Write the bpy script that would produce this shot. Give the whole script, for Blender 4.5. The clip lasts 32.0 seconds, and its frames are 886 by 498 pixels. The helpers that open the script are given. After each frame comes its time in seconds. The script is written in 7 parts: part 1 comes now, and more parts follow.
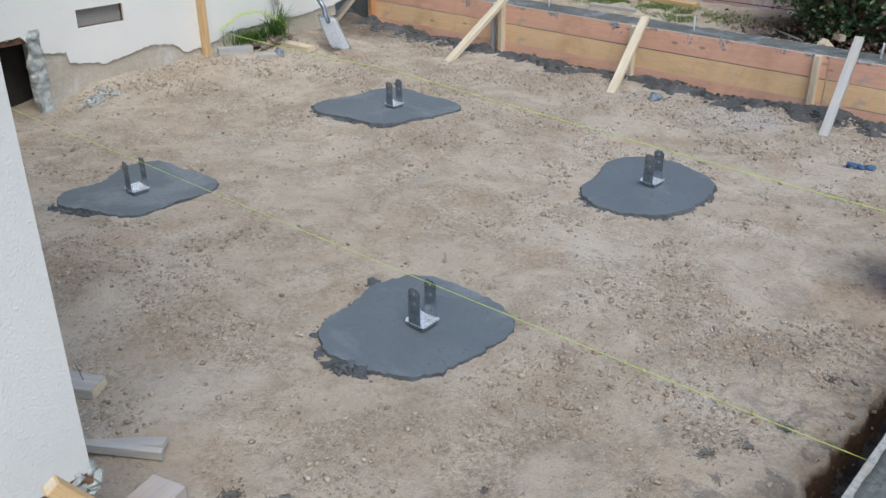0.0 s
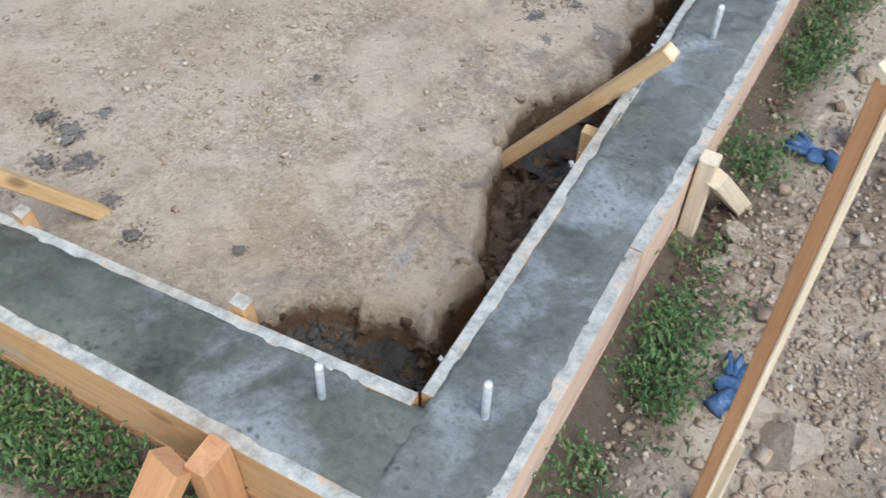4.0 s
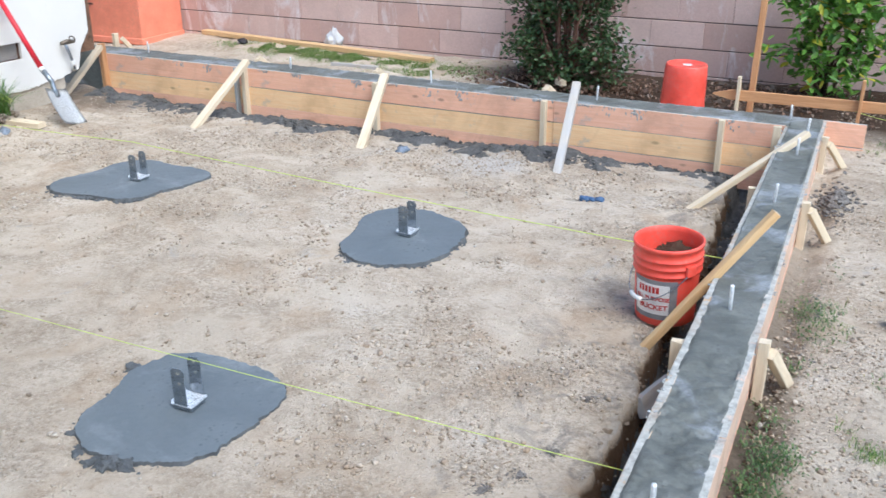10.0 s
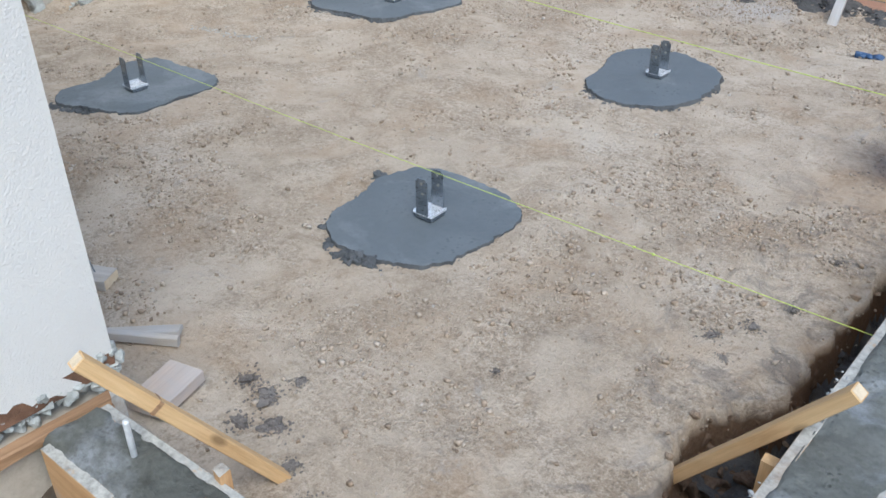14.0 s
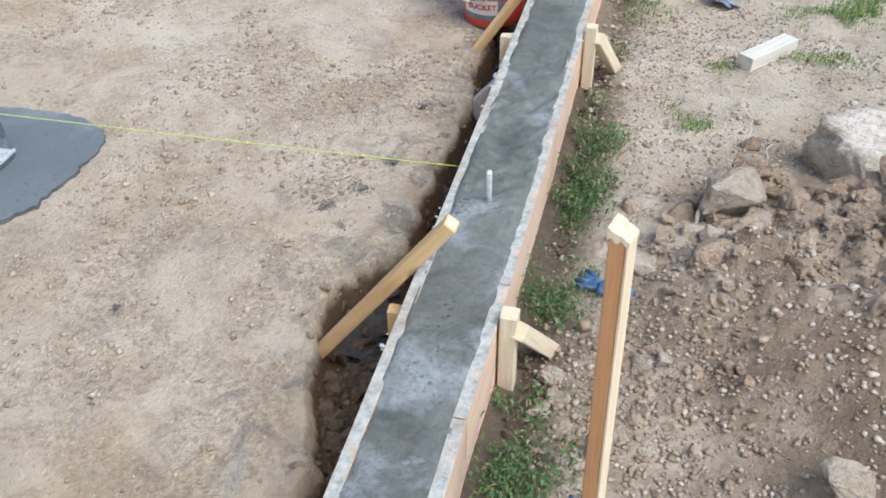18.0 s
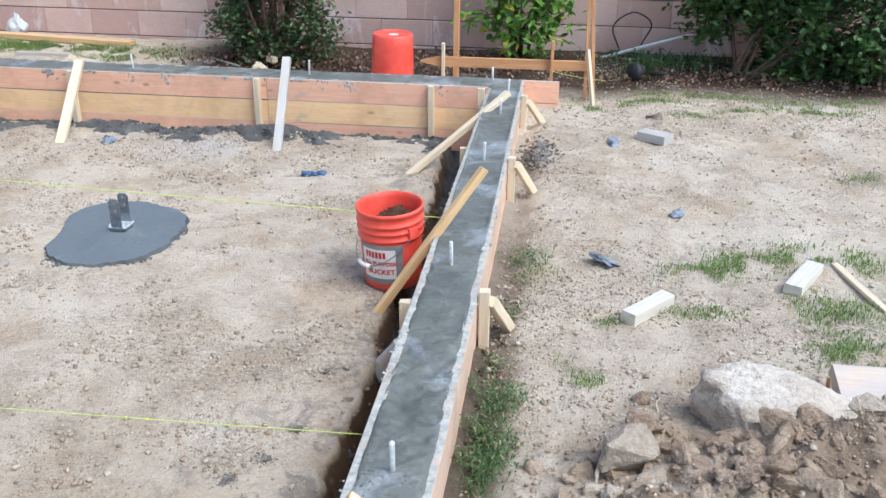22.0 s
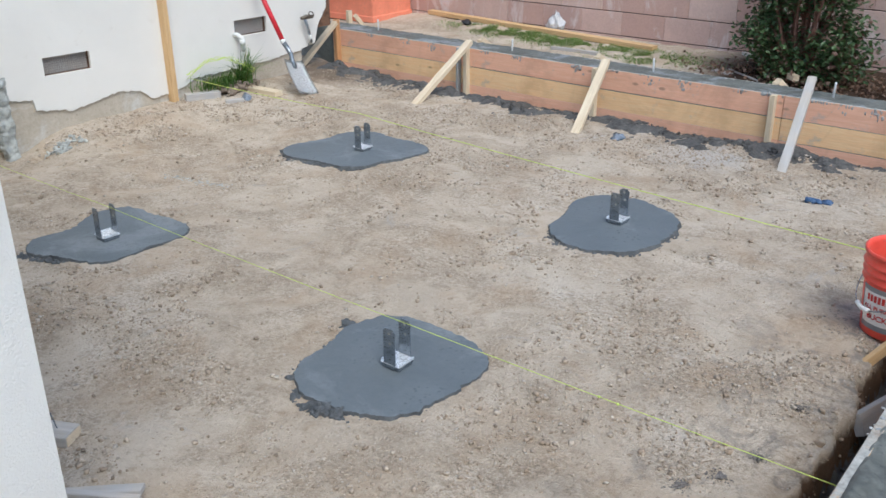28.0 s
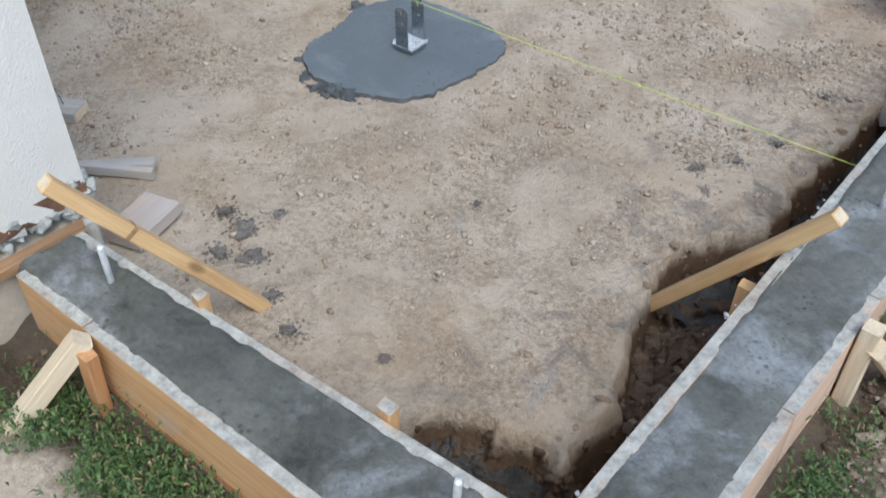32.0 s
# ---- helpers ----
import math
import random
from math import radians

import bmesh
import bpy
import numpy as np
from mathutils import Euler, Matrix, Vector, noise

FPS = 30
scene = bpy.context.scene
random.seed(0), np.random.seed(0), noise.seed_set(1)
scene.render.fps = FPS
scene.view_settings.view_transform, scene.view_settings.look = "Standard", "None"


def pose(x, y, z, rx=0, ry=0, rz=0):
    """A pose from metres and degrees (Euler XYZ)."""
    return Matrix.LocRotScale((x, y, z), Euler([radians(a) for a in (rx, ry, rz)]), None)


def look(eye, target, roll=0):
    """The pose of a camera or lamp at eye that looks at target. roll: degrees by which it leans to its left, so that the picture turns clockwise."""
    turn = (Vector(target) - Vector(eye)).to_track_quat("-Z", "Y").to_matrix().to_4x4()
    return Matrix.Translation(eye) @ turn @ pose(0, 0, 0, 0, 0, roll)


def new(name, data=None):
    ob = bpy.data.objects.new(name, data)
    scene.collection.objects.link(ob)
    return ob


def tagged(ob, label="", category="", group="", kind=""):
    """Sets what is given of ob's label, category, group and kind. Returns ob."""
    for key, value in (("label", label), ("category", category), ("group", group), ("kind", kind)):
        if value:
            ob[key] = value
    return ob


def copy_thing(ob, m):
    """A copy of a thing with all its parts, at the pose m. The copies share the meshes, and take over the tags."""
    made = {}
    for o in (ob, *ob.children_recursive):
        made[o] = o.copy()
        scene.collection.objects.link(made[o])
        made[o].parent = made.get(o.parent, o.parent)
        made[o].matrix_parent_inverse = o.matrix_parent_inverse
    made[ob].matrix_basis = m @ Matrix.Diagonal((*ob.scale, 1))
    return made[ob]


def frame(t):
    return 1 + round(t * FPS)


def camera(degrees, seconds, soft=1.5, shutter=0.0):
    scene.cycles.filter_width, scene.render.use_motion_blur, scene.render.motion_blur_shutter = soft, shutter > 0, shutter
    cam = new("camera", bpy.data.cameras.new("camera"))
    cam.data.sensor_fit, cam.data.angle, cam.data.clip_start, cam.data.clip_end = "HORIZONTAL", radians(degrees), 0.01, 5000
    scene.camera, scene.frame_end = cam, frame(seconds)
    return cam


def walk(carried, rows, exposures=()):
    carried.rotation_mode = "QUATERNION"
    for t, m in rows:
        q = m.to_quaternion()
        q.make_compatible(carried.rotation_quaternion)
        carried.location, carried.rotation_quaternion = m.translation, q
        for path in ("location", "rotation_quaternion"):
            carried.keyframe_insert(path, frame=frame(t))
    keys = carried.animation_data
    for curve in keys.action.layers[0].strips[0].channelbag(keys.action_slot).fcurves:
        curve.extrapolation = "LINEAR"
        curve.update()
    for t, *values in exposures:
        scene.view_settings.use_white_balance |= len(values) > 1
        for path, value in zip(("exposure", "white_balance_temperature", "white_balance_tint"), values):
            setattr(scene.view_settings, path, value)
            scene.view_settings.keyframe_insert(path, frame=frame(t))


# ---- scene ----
cam = camera(53.1, 32.0, 1.5, 0.3)
PATH = [
    (0, 0.331, 0.176, 1.550, 63.86, 0.01, 41.58),
    (0.25, 0.334, 0.177, 1.547, 63.79, -0.05, 41.51),
    (0.5, 0.334, 0.177, 1.541, 63.79, -0.11, 41.43),
    (0.75, 0.331, 0.176, 1.526, 61.72, 0.00, 41.08),
    (1, 0.325, 0.172, 1.508, 59.06, 0.15, 40.78),
    (1.25, 0.319, 0.169, 1.491, 56.19, 0.04, 41.36),
    (1.5, 0.316, 0.165, 1.475, 53.95, 0.37, 41.79),
    (1.75, 0.315, 0.162, 1.460, 51.82, 0.09, 41.94),
    (2, 0.316, 0.160, 1.447, 50.36, 0.79, 42.04),
    (2.25, 0.318, 0.158, 1.435, 48.72, 0.73, 41.49),
    (2.5, 0.320, 0.156, 1.423, 47.08, 0.67, 40.94),
    (4.5, 0.369, 0.219, 1.410, 39.77, -1.01, 23.70),
    (4.75, 0.377, 0.231, 1.423, 41.29, -0.79, 21.51),
    (5, 0.385, 0.241, 1.436, 43.20, -0.32, 19.64),
    (5.25, 0.392, 0.247, 1.449, 45.32, -0.15, 17.62),
    (5.5, 0.398, 0.250, 1.461, 47.17, -0.44, 15.54),
    (5.75, 0.403, 0.251, 1.473, 48.95, -0.29, 14.53),
    (6, 0.407, 0.251, 1.484, 50.74, -0.14, 13.53),
    (6.25, 0.411, 0.250, 1.496, 52.80, -0.56, 12.22),
    (6.5, 0.416, 0.248, 1.507, 54.85, -0.98, 10.92),
    (6.75, 0.419, 0.246, 1.519, 56.44, -0.34, 10.73),
    (7, 0.421, 0.245, 1.529, 57.94, -0.68, 10.22),
    (7.25, 0.421, 0.244, 1.536, 59.16, -0.52, 10.27),
    (7.5, 0.421, 0.244, 1.543, 60.38, -0.37, 10.31),
    (7.75, 0.422, 0.242, 1.550, 61.58, -0.15, 10.52),
    (8, 0.422, 0.239, 1.557, 62.78, 0.08, 10.73),
    (8.25, 0.419, 0.234, 1.563, 64.02, -0.05, 11.01),
    (8.5, 0.414, 0.229, 1.566, 65.26, -0.19, 11.28),
    (8.75, 0.406, 0.223, 1.569, 65.77, -0.21, 13.17),
    (9, 0.396, 0.217, 1.570, 66.28, -0.23, 15.06),
    (9.25, 0.385, 0.210, 1.572, 66.50, -0.08, 17.45),
    (9.5, 0.375, 0.201, 1.574, 66.91, -0.31, 20.15),
    (9.75, 0.369, 0.193, 1.575, 67.15, -0.26, 22.78),
    (10, 0.364, 0.187, 1.574, 67.39, -0.21, 25.41),
    (10.25, 0.361, 0.182, 1.572, 67.33, -0.18, 26.92),
    (10.5, 0.358, 0.178, 1.570, 67.28, -0.14, 28.42),
    (10.75, 0.354, 0.174, 1.567, 67.16, -0.05, 29.03),
    (11, 0.347, 0.169, 1.565, 66.78, -0.17, 30.20),
    (11.25, 0.340, 0.162, 1.563, 66.59, -0.01, 32.38),
    (11.5, 0.335, 0.156, 1.562, 66.18, -0.13, 34.69),
    (11.75, 0.333, 0.151, 1.560, 65.79, 0.08, 36.71),
    (12, 0.332, 0.149, 1.559, 65.39, 0.28, 38.73),
    (12.25, 0.332, 0.147, 1.557, 65.26, 0.13, 38.82),
    (12.5, 0.332, 0.145, 1.554, 65.12, -0.01, 38.90),
    (12.75, 0.330, 0.143, 1.549, 64.91, 0.06, 39.53),
    (13, 0.328, 0.140, 1.541, 64.69, 0.14, 40.17),
    (13.25, 0.326, 0.138, 1.531, 62.62, 0.15, 40.71),
    (13.5, 0.324, 0.137, 1.518, 60.54, 0.17, 41.26),
    (15.5, 0.319, 0.112, 1.461, 53.93, -0.43, 39.53),
    (15.75, 0.324, 0.119, 1.455, 52.65, 0.02, 38.79),
    (16, 0.331, 0.128, 1.449, 51.38, 0.02, 38.38),
    (16.25, 0.339, 0.138, 1.444, 50.55, 0.07, 36.06),
    (16.5, 0.347, 0.151, 1.439, 49.71, 0.13, 33.73),
    (16.75, 0.357, 0.167, 1.437, 48.17, -0.03, 29.73),
    (17, 0.365, 0.185, 1.439, 48.00, -0.18, 25.13),
    (17.25, 0.374, 0.202, 1.442, 48.19, -0.07, 21.28),
    (17.5, 0.382, 0.215, 1.447, 48.72, 0.10, 18.15),
    (17.75, 0.389, 0.224, 1.454, 49.70, 0.39, 16.20),
    (18, 0.396, 0.231, 1.461, 50.69, 0.69, 14.23),
    (18.25, 0.402, 0.235, 1.469, 51.84, 0.50, 12.89),
    (18.5, 0.407, 0.238, 1.480, 52.99, 0.31, 11.55),
    (18.75, 0.410, 0.238, 1.494, 55.23, -0.13, 10.12),
    (19, 0.414, 0.236, 1.509, 57.47, -0.57, 8.69),
    (19.25, 0.415, 0.234, 1.523, 59.40, -0.04, 8.23),
    (19.5, 0.417, 0.231, 1.532, 61.35, -0.49, 7.46),
    (19.75, 0.418, 0.229, 1.539, 62.35, -0.40, 7.33),
    (20, 0.418, 0.227, 1.543, 63.35, -0.32, 7.19),
    (20.25, 0.418, 0.225, 1.545, 63.89, -0.29, 7.37),
    (20.5, 0.417, 0.224, 1.547, 64.43, -0.27, 7.56),
    (20.75, 0.417, 0.223, 1.548, 64.83, -0.49, 7.44),
    (21, 0.417, 0.221, 1.549, 65.24, -0.71, 7.33),
    (21.25, 0.417, 0.219, 1.550, 65.57, -0.64, 7.39),
    (21.5, 0.417, 0.217, 1.551, 65.91, -0.56, 7.45),
    (21.75, 0.416, 0.215, 1.552, 66.03, -0.63, 7.37),
    (22, 0.415, 0.214, 1.553, 66.14, -0.70, 7.28),
    (22.25, 0.414, 0.212, 1.553, 66.31, -0.71, 7.40),
    (22.5, 0.414, 0.211, 1.552, 66.47, -0.73, 7.53),
    (22.75, 0.414, 0.210, 1.553, 66.63, -0.64, 7.66),
    (23, 0.414, 0.208, 1.554, 66.80, -0.54, 7.78),
    (23.25, 0.413, 0.206, 1.554, 67.04, -0.51, 7.92),
    (23.5, 0.409, 0.203, 1.554, 67.29, -0.47, 8.05),
    (23.75, 0.403, 0.201, 1.553, 67.66, -0.37, 10.13),
    (24, 0.396, 0.198, 1.553, 68.03, -0.27, 12.21),
    (24.25, 0.389, 0.196, 1.551, 68.25, -0.24, 14.52),
    (24.5, 0.383, 0.194, 1.550, 68.48, -0.21, 16.82),
    (24.75, 0.379, 0.190, 1.550, 68.67, -0.23, 18.88),
    (25, 0.377, 0.184, 1.551, 68.86, -0.26, 20.94),
    (25.25, 0.376, 0.176, 1.553, 68.99, -0.19, 22.99),
    (25.5, 0.376, 0.166, 1.555, 69.11, -0.11, 25.04),
    (27.5, 0.340, 0.127, 1.564, 67.09, -0.14, 35.44),
    (27.75, 0.339, 0.128, 1.564, 66.70, 0.03, 37.33),
    (28, 0.339, 0.131, 1.564, 66.51, 0.08, 39.17),
    (28.25, 0.342, 0.135, 1.565, 66.30, 0.17, 39.76),
    (28.5, 0.345, 0.139, 1.566, 66.08, 0.27, 40.35),
    (28.75, 0.349, 0.140, 1.567, 66.00, 0.38, 40.35),
    (29, 0.353, 0.139, 1.568, 65.91, 0.49, 40.34),
    (29.25, 0.358, 0.138, 1.568, 65.77, 0.64, 40.38),
    (29.5, 0.360, 0.137, 1.565, 65.62, 0.79, 40.42),
    (29.75, 0.359, 0.136, 1.559, 65.32, 0.79, 40.16),
    (30, 0.356, 0.134, 1.551, 65.03, 0.78, 39.90),
    (30.25, 0.353, 0.133, 1.542, 64.51, 1.01, 40.12),
    (30.5, 0.350, 0.132, 1.532, 64.08, 1.21, 40.34),
    (30.75, 0.349, 0.132, 1.517, 62.12, 0.33, 40.25),
    (31, 0.348, 0.132, 1.497, 59.96, 1.05, 40.64),
    (31.25, 0.345, 0.133, 1.476, 56.39, 0.53, 40.37),
    (31.5, 0.340, 0.134, 1.458, 53.01, -0.06, 39.94),
    (31.75, 0.334, 0.135, 1.444, 50.72, -0.15, 40.01),
    (32, 0.328, 0.137, 1.432, 48.43, -0.25, 40.07),
]
EXPOSURE = [(t, stops, kelvin, 5) for t, stops, kelvin in ((0, 0.24, 5980), (2.5, 0.32, 5980), (5, 0.88, 6050), (6, 0.90, 6080), (9, 0.93, 5900), (11, 0.74, 5760), (12.5, 0.52, 5930), (16, 0.48, 5880), (18, 0.82, 6120), (20, 0.93, 5920), (23, 0.92, 5880), (25.5, 0.96, 5800), (28, 0.43, 6000), (30, 0.28, 6050), (31, 0.24, 6050), (32, 0.44, 6000))]
walk(cam, [(t, pose(x, y, z, tilt, 0, yaw) @ pose(0, 0, 0, 0, 0, -roll)) for t, x, y, z, tilt, roll, yaw in PATH], EXPOSURE)

# ---- light: open shade in the late afternoon, a pale sky all round ----
world = bpy.data.worlds.new("sky")
scene.world = world
world.use_nodes = True
sky = world.node_tree.nodes.new("ShaderNodeTexSky")
sky.sky_type, sky.sun_disc = "NISHITA", False
sky.sun_elevation, sky.sun_rotation = radians(55), radians(118)
sky.air_density, sky.dust_density, sky.ozone_density = 1.0, 2.0, 1.0
background = world.node_tree.nodes["Background"]
background.inputs["Strength"].default_value = 0.15
world.node_tree.links.new(sky.outputs["Color"], background.inputs["Color"])
sun = new("sun", bpy.data.lights.new("sun", "SUN"))
sun.data.energy, sun.data.angle, sun.data.color = 1.6, radians(40), (1.0, 0.97, 0.935)
sun.matrix_basis = look((0, 0, 10), (-1.7, 0.9, 7.2))


# ---- small tools ----
def vnoise(x, y, seed=0):
    """Smooth value noise in 0..1 on numpy arrays."""
    x, y = np.asarray(x, float), np.asarray(y, float)
    i, j = np.floor(x), np.floor(y)
    u, v = x - i, y - j
    u, v = u * u * (3 - 2 * u), v * v * (3 - 2 * v)

    def lattice(a, b):
        s = np.sin(a * 127.1 + b * 311.7 + seed * 74.7) * 43758.5453
        return s - np.floor(s)

    return (lattice(i, j) * (1 - u) + lattice(i + 1, j) * u) * (1 - v) + (lattice(i, j + 1) * (1 - u) + lattice(i + 1, j + 1) * u) * v


def fbm(x, y, size, octaves=3, seed=0):
    """Layered noise about 0, with the largest lumps `size` metres wide."""
    total, weight = 0.0, 1.0
    for n in range(octaves):
        total = total + weight * (vnoise(np.asarray(x) / size * 2**n, np.asarray(y) / size * 2**n, seed + 13 * n) - 0.5)
        weight *= 0.5
    return total


def smooth(a, b, x):
    t = np.clip((np.asarray(x, float) - a) / (b - a), 0, 1)
    return t * t * (3 - 2 * t)


def mesh_of(name, verts, faces, material, shade=False):
    data = bpy.data.meshes.new(name)
    data.from_pydata([tuple(map(float, v)) for v in verts], [], [tuple(map(int, f)) for f in faces])
    data.materials.append(material)
    if shade:
        data.polygons.foreach_set("use_smooth", [True] * len(data.polygons))
    data.update()
    return data


def bm_mesh(name, bm, material, shade=False):
    data = bpy.data.meshes.new(name)
    bm.to_mesh(data)
    bm.free()
    data.materials.append(material)
    if shade:
        data.polygons.foreach_set("use_smooth", [True] * len(data.polygons))
    return data


def world_of(ob):
    m = ob.matrix_basis.copy()
    while ob.parent:
        ob = ob.parent
        m = ob.matrix_basis @ m
    return m


def thing(name, at, label, category, group="", kind=""):
    """An empty at a thing's base, which carries its parts."""
    ob = new(name)
    ob.empty_display_size = 0.1
    ob.matrix_basis = Matrix.Translation(at)
    return tagged(ob, label, category, group, kind)


def piece(name, data, m, parent, label=""):
    """A part: mesh data at the world pose m, under a thing or a part."""
    ob = new(name, data)
    ob.parent = parent
    ob.matrix_basis = world_of(parent).inverted() @ m
    return tagged(ob, label)


def part(name, bm, material, parent, label="", m=Matrix(), shade=False):
    return piece(name, bm_mesh(name, bm, material, shade), m, parent, label)


def lone(name, data, m, label, category, group="", kind=""):
    """A thing of one mesh."""
    ob = new(name, data)
    ob.matrix_basis = m
    return tagged(ob, label, category, group, kind)


def along(a, b, roll=0.0):
    """A pose with x running from a to b, z as far up as may be."""
    a, b = Vector(a), Vector(b)
    x = (b - a).normalized()
    up = Vector((0, 0, 1)) if abs(x.z) < 0.97 else Vector((0, 1, 0))
    y = up.cross(x).normalized()
    z = x.cross(y)
    return Matrix.Translation(a) @ Matrix((x, y, z)).transposed().to_4x4() @ pose(0, 0, 0, roll)


def timber(length, wide, thick, seed=0, point=0.0, rough=0.0015, cut=0.0, ease=0.0025):
    """A sawn board from x = 0 to length, y across, z through; eased edges, slightly warped. point: a tapered tip at the far end."""
    rng = random.Random(seed)
    e = min(ease, thick * 0.12)
    ring = [(-wide / 2 + e, -thick / 2), (wide / 2 - e, -thick / 2), (wide / 2, -thick / 2 + e), (wide / 2, thick / 2 - e),
            (wide / 2 - e, thick / 2), (-wide / 2 + e, thick / 2), (-wide / 2, thick / 2 - e), (-wide / 2, -thick / 2 + e)]
    steps = max(2, min(14, int(length / 0.12) + 2))
    bow, twist = rng.uniform(-1, 1) * length * 0.002, rng.uniform(-1, 1) * 0.01
    bm = bmesh.new()
    rings = []
    for s in range(steps):
        u = s / (steps - 1)
        k = 1.0
        if point and u > 1 - point / length:
            k = max(0.12, (1 - u) * length / point)
        row = []
        for y, z in ring:
            jig = rng.uniform(-rough, rough)
            x = u * length + (cut * y if s == steps - 1 else 0) + (rng.uniform(-1, 1) * rough if s in (0, steps - 1) else 0)
            row.append(bm.verts.new((x, y * k + bow * math.sin(math.pi * u) + jig * 0.4, z + twist * y * u + jig * 0.4)))
        rings.append(row)
    for a, b in zip(rings, rings[1:]):
        for n in range(8):
            bm.faces.new((a[n], a[(n + 1) % 8], b[(n + 1) % 8], b[n]))
    bm.faces.new(rings[0][::-1])
    bm.faces.new(rings[-1])
    bmesh.ops.recalc_face_normals(bm, faces=bm.faces)
    return bm


def box(sx, sy, sz, bevel=0.004, segments=1):
    bm = bmesh.new()
    bmesh.ops.create_cube(bm, size=1)
    bmesh.ops.scale(bm, vec=(sx, sy, sz), verts=bm.verts)
    if bevel:
        bmesh.ops.bevel(bm, geom=bm.edges[:], offset=bevel, segments=segments, affect="EDGES", profile=0.6)
    return bm


def lathe(profile, seg=40, closed=False):
    """A turned body from (radius, height) pairs."""
    bm = bmesh.new()
    rings = []
    for r, z in profile:
        if r < 1e-5:
            rings.append([bm.verts.new((0, 0, z))])
        else:
            rings.append([bm.verts.new((r * math.cos(2 * math.pi * n / seg), r * math.sin(2 * math.pi * n / seg), z)) for n in range(seg)])
    pairs = list(zip(rings, rings[1:])) + ([(rings[-1], rings[0])] if closed else [])
    for a, b in pairs:
        for n in range(seg):
            m = (n + 1) % seg
            if len(a) == 1:
                bm.faces.new((a[0], b[m], b[n]))
            elif len(b) == 1:
                bm.faces.new((a[n], a[m], b[0]))
            else:
                bm.faces.new((a[n], a[m], b[m], b[n]))
    bmesh.ops.recalc_face_normals(bm, faces=bm.faces)
    return bm


def tube_arrays(points, radii, seg=7):
    """Vertices and faces of a tube along points."""
    P = [Vector(p) for p in points]
    radii = radii if hasattr(radii, "__len__") else [radii] * len(P)
    verts, faces = [], []
    side = None
    for n, p in enumerate(P):
        d = (P[min(n + 1, len(P) - 1)] - P[max(n - 1, 0)]).normalized()
        if side is None:
            side = d.cross(Vector((0.3, 0.2, 1)) if abs(d.z) < 0.9 else Vector((1, 0, 0))).normalized()
        side = (side - d * side.dot(d)).normalized()
        other = d.cross(side)
        for k in range(seg):
            a = 2 * math.pi * k / seg
            verts.append(p + radii[n] * (math.cos(a) * side + math.sin(a) * other))
    for n in range(len(P) - 1):
        for k in range(seg):
            q = (k + 1) % seg
            faces.append((n * seg + k, n * seg + q, (n + 1) * seg + q, (n + 1) * seg + k))
    faces.append(tuple(range(seg - 1, -1, -1)))
    faces.append(tuple(range((len(P) - 1) * seg, len(P) * seg)))
    return verts, faces


def merge(lists):
    """One vertex and face list out of several."""
    V, F = [], []
    for v, f in lists:
        off = len(V)
        V.extend(v)
        F.extend(tuple(i + off for i in g) for g in f)
    return V, F


def tube(name, points, radii, material, seg=8):
    v, f = tube_arrays(points, radii, seg)
    return mesh_of(name, v, f, material, True)


BALLS = {}


def rock_arrays(at, size, rng, squash=0.7, sub=1, rough=0.25, broken=False):
    """A lumpy stone or clod."""
    if sub not in BALLS:
        bm = bmesh.new()
        bmesh.ops.create_icosphere(bm, subdivisions=sub, radius=1)
        bm.verts.index_update()
        BALLS[sub] = [v.co.copy() for v in bm.verts], [tuple(v.index for v in f.verts) for f in bm.faces]
        bm.free()
    ball, faces = BALLS[sub]
    o = Vector((rng.uniform(0, 50), rng.uniform(0, 50), rng.uniform(0, 50)))
    turn = Euler((rng.uniform(-0.4, 0.4), rng.uniform(-0.4, 0.4), rng.uniform(0, 6.28))).to_matrix()
    stretch = Vector((rng.uniform(0.8, 1.3), rng.uniform(0.7, 1.0), squash * rng.uniform(0.8, 1.2)))
    planes = [(Vector((rng.gauss(0, 1), rng.gauss(0, 1), rng.gauss(0, 0.8))).normalized(), rng.uniform(0.34, 0.60) if broken == 2 else rng.uniform(0.42, 0.78)) for _ in range(7 if broken == 2 else 11 if broken else 0)]
    verts = []
    for co in ball:
        p = co.copy()
        for n, d in planes:
            over = p.dot(n) - d
            if over > 0:
                p -= n * over
        c = p * (1 + rough * (noise.noise(p * 1.3 + o) + 0.5 * noise.noise(p * 3.1 + o) + (0.35 * noise.noise(p * 8.3 + o) if sub > 2 else 0)))
        verts.append(Vector(at) + turn @ Vector((c.x * stretch.x, c.y * stretch.y, c.z * stretch.z)) * size)
    return verts, faces


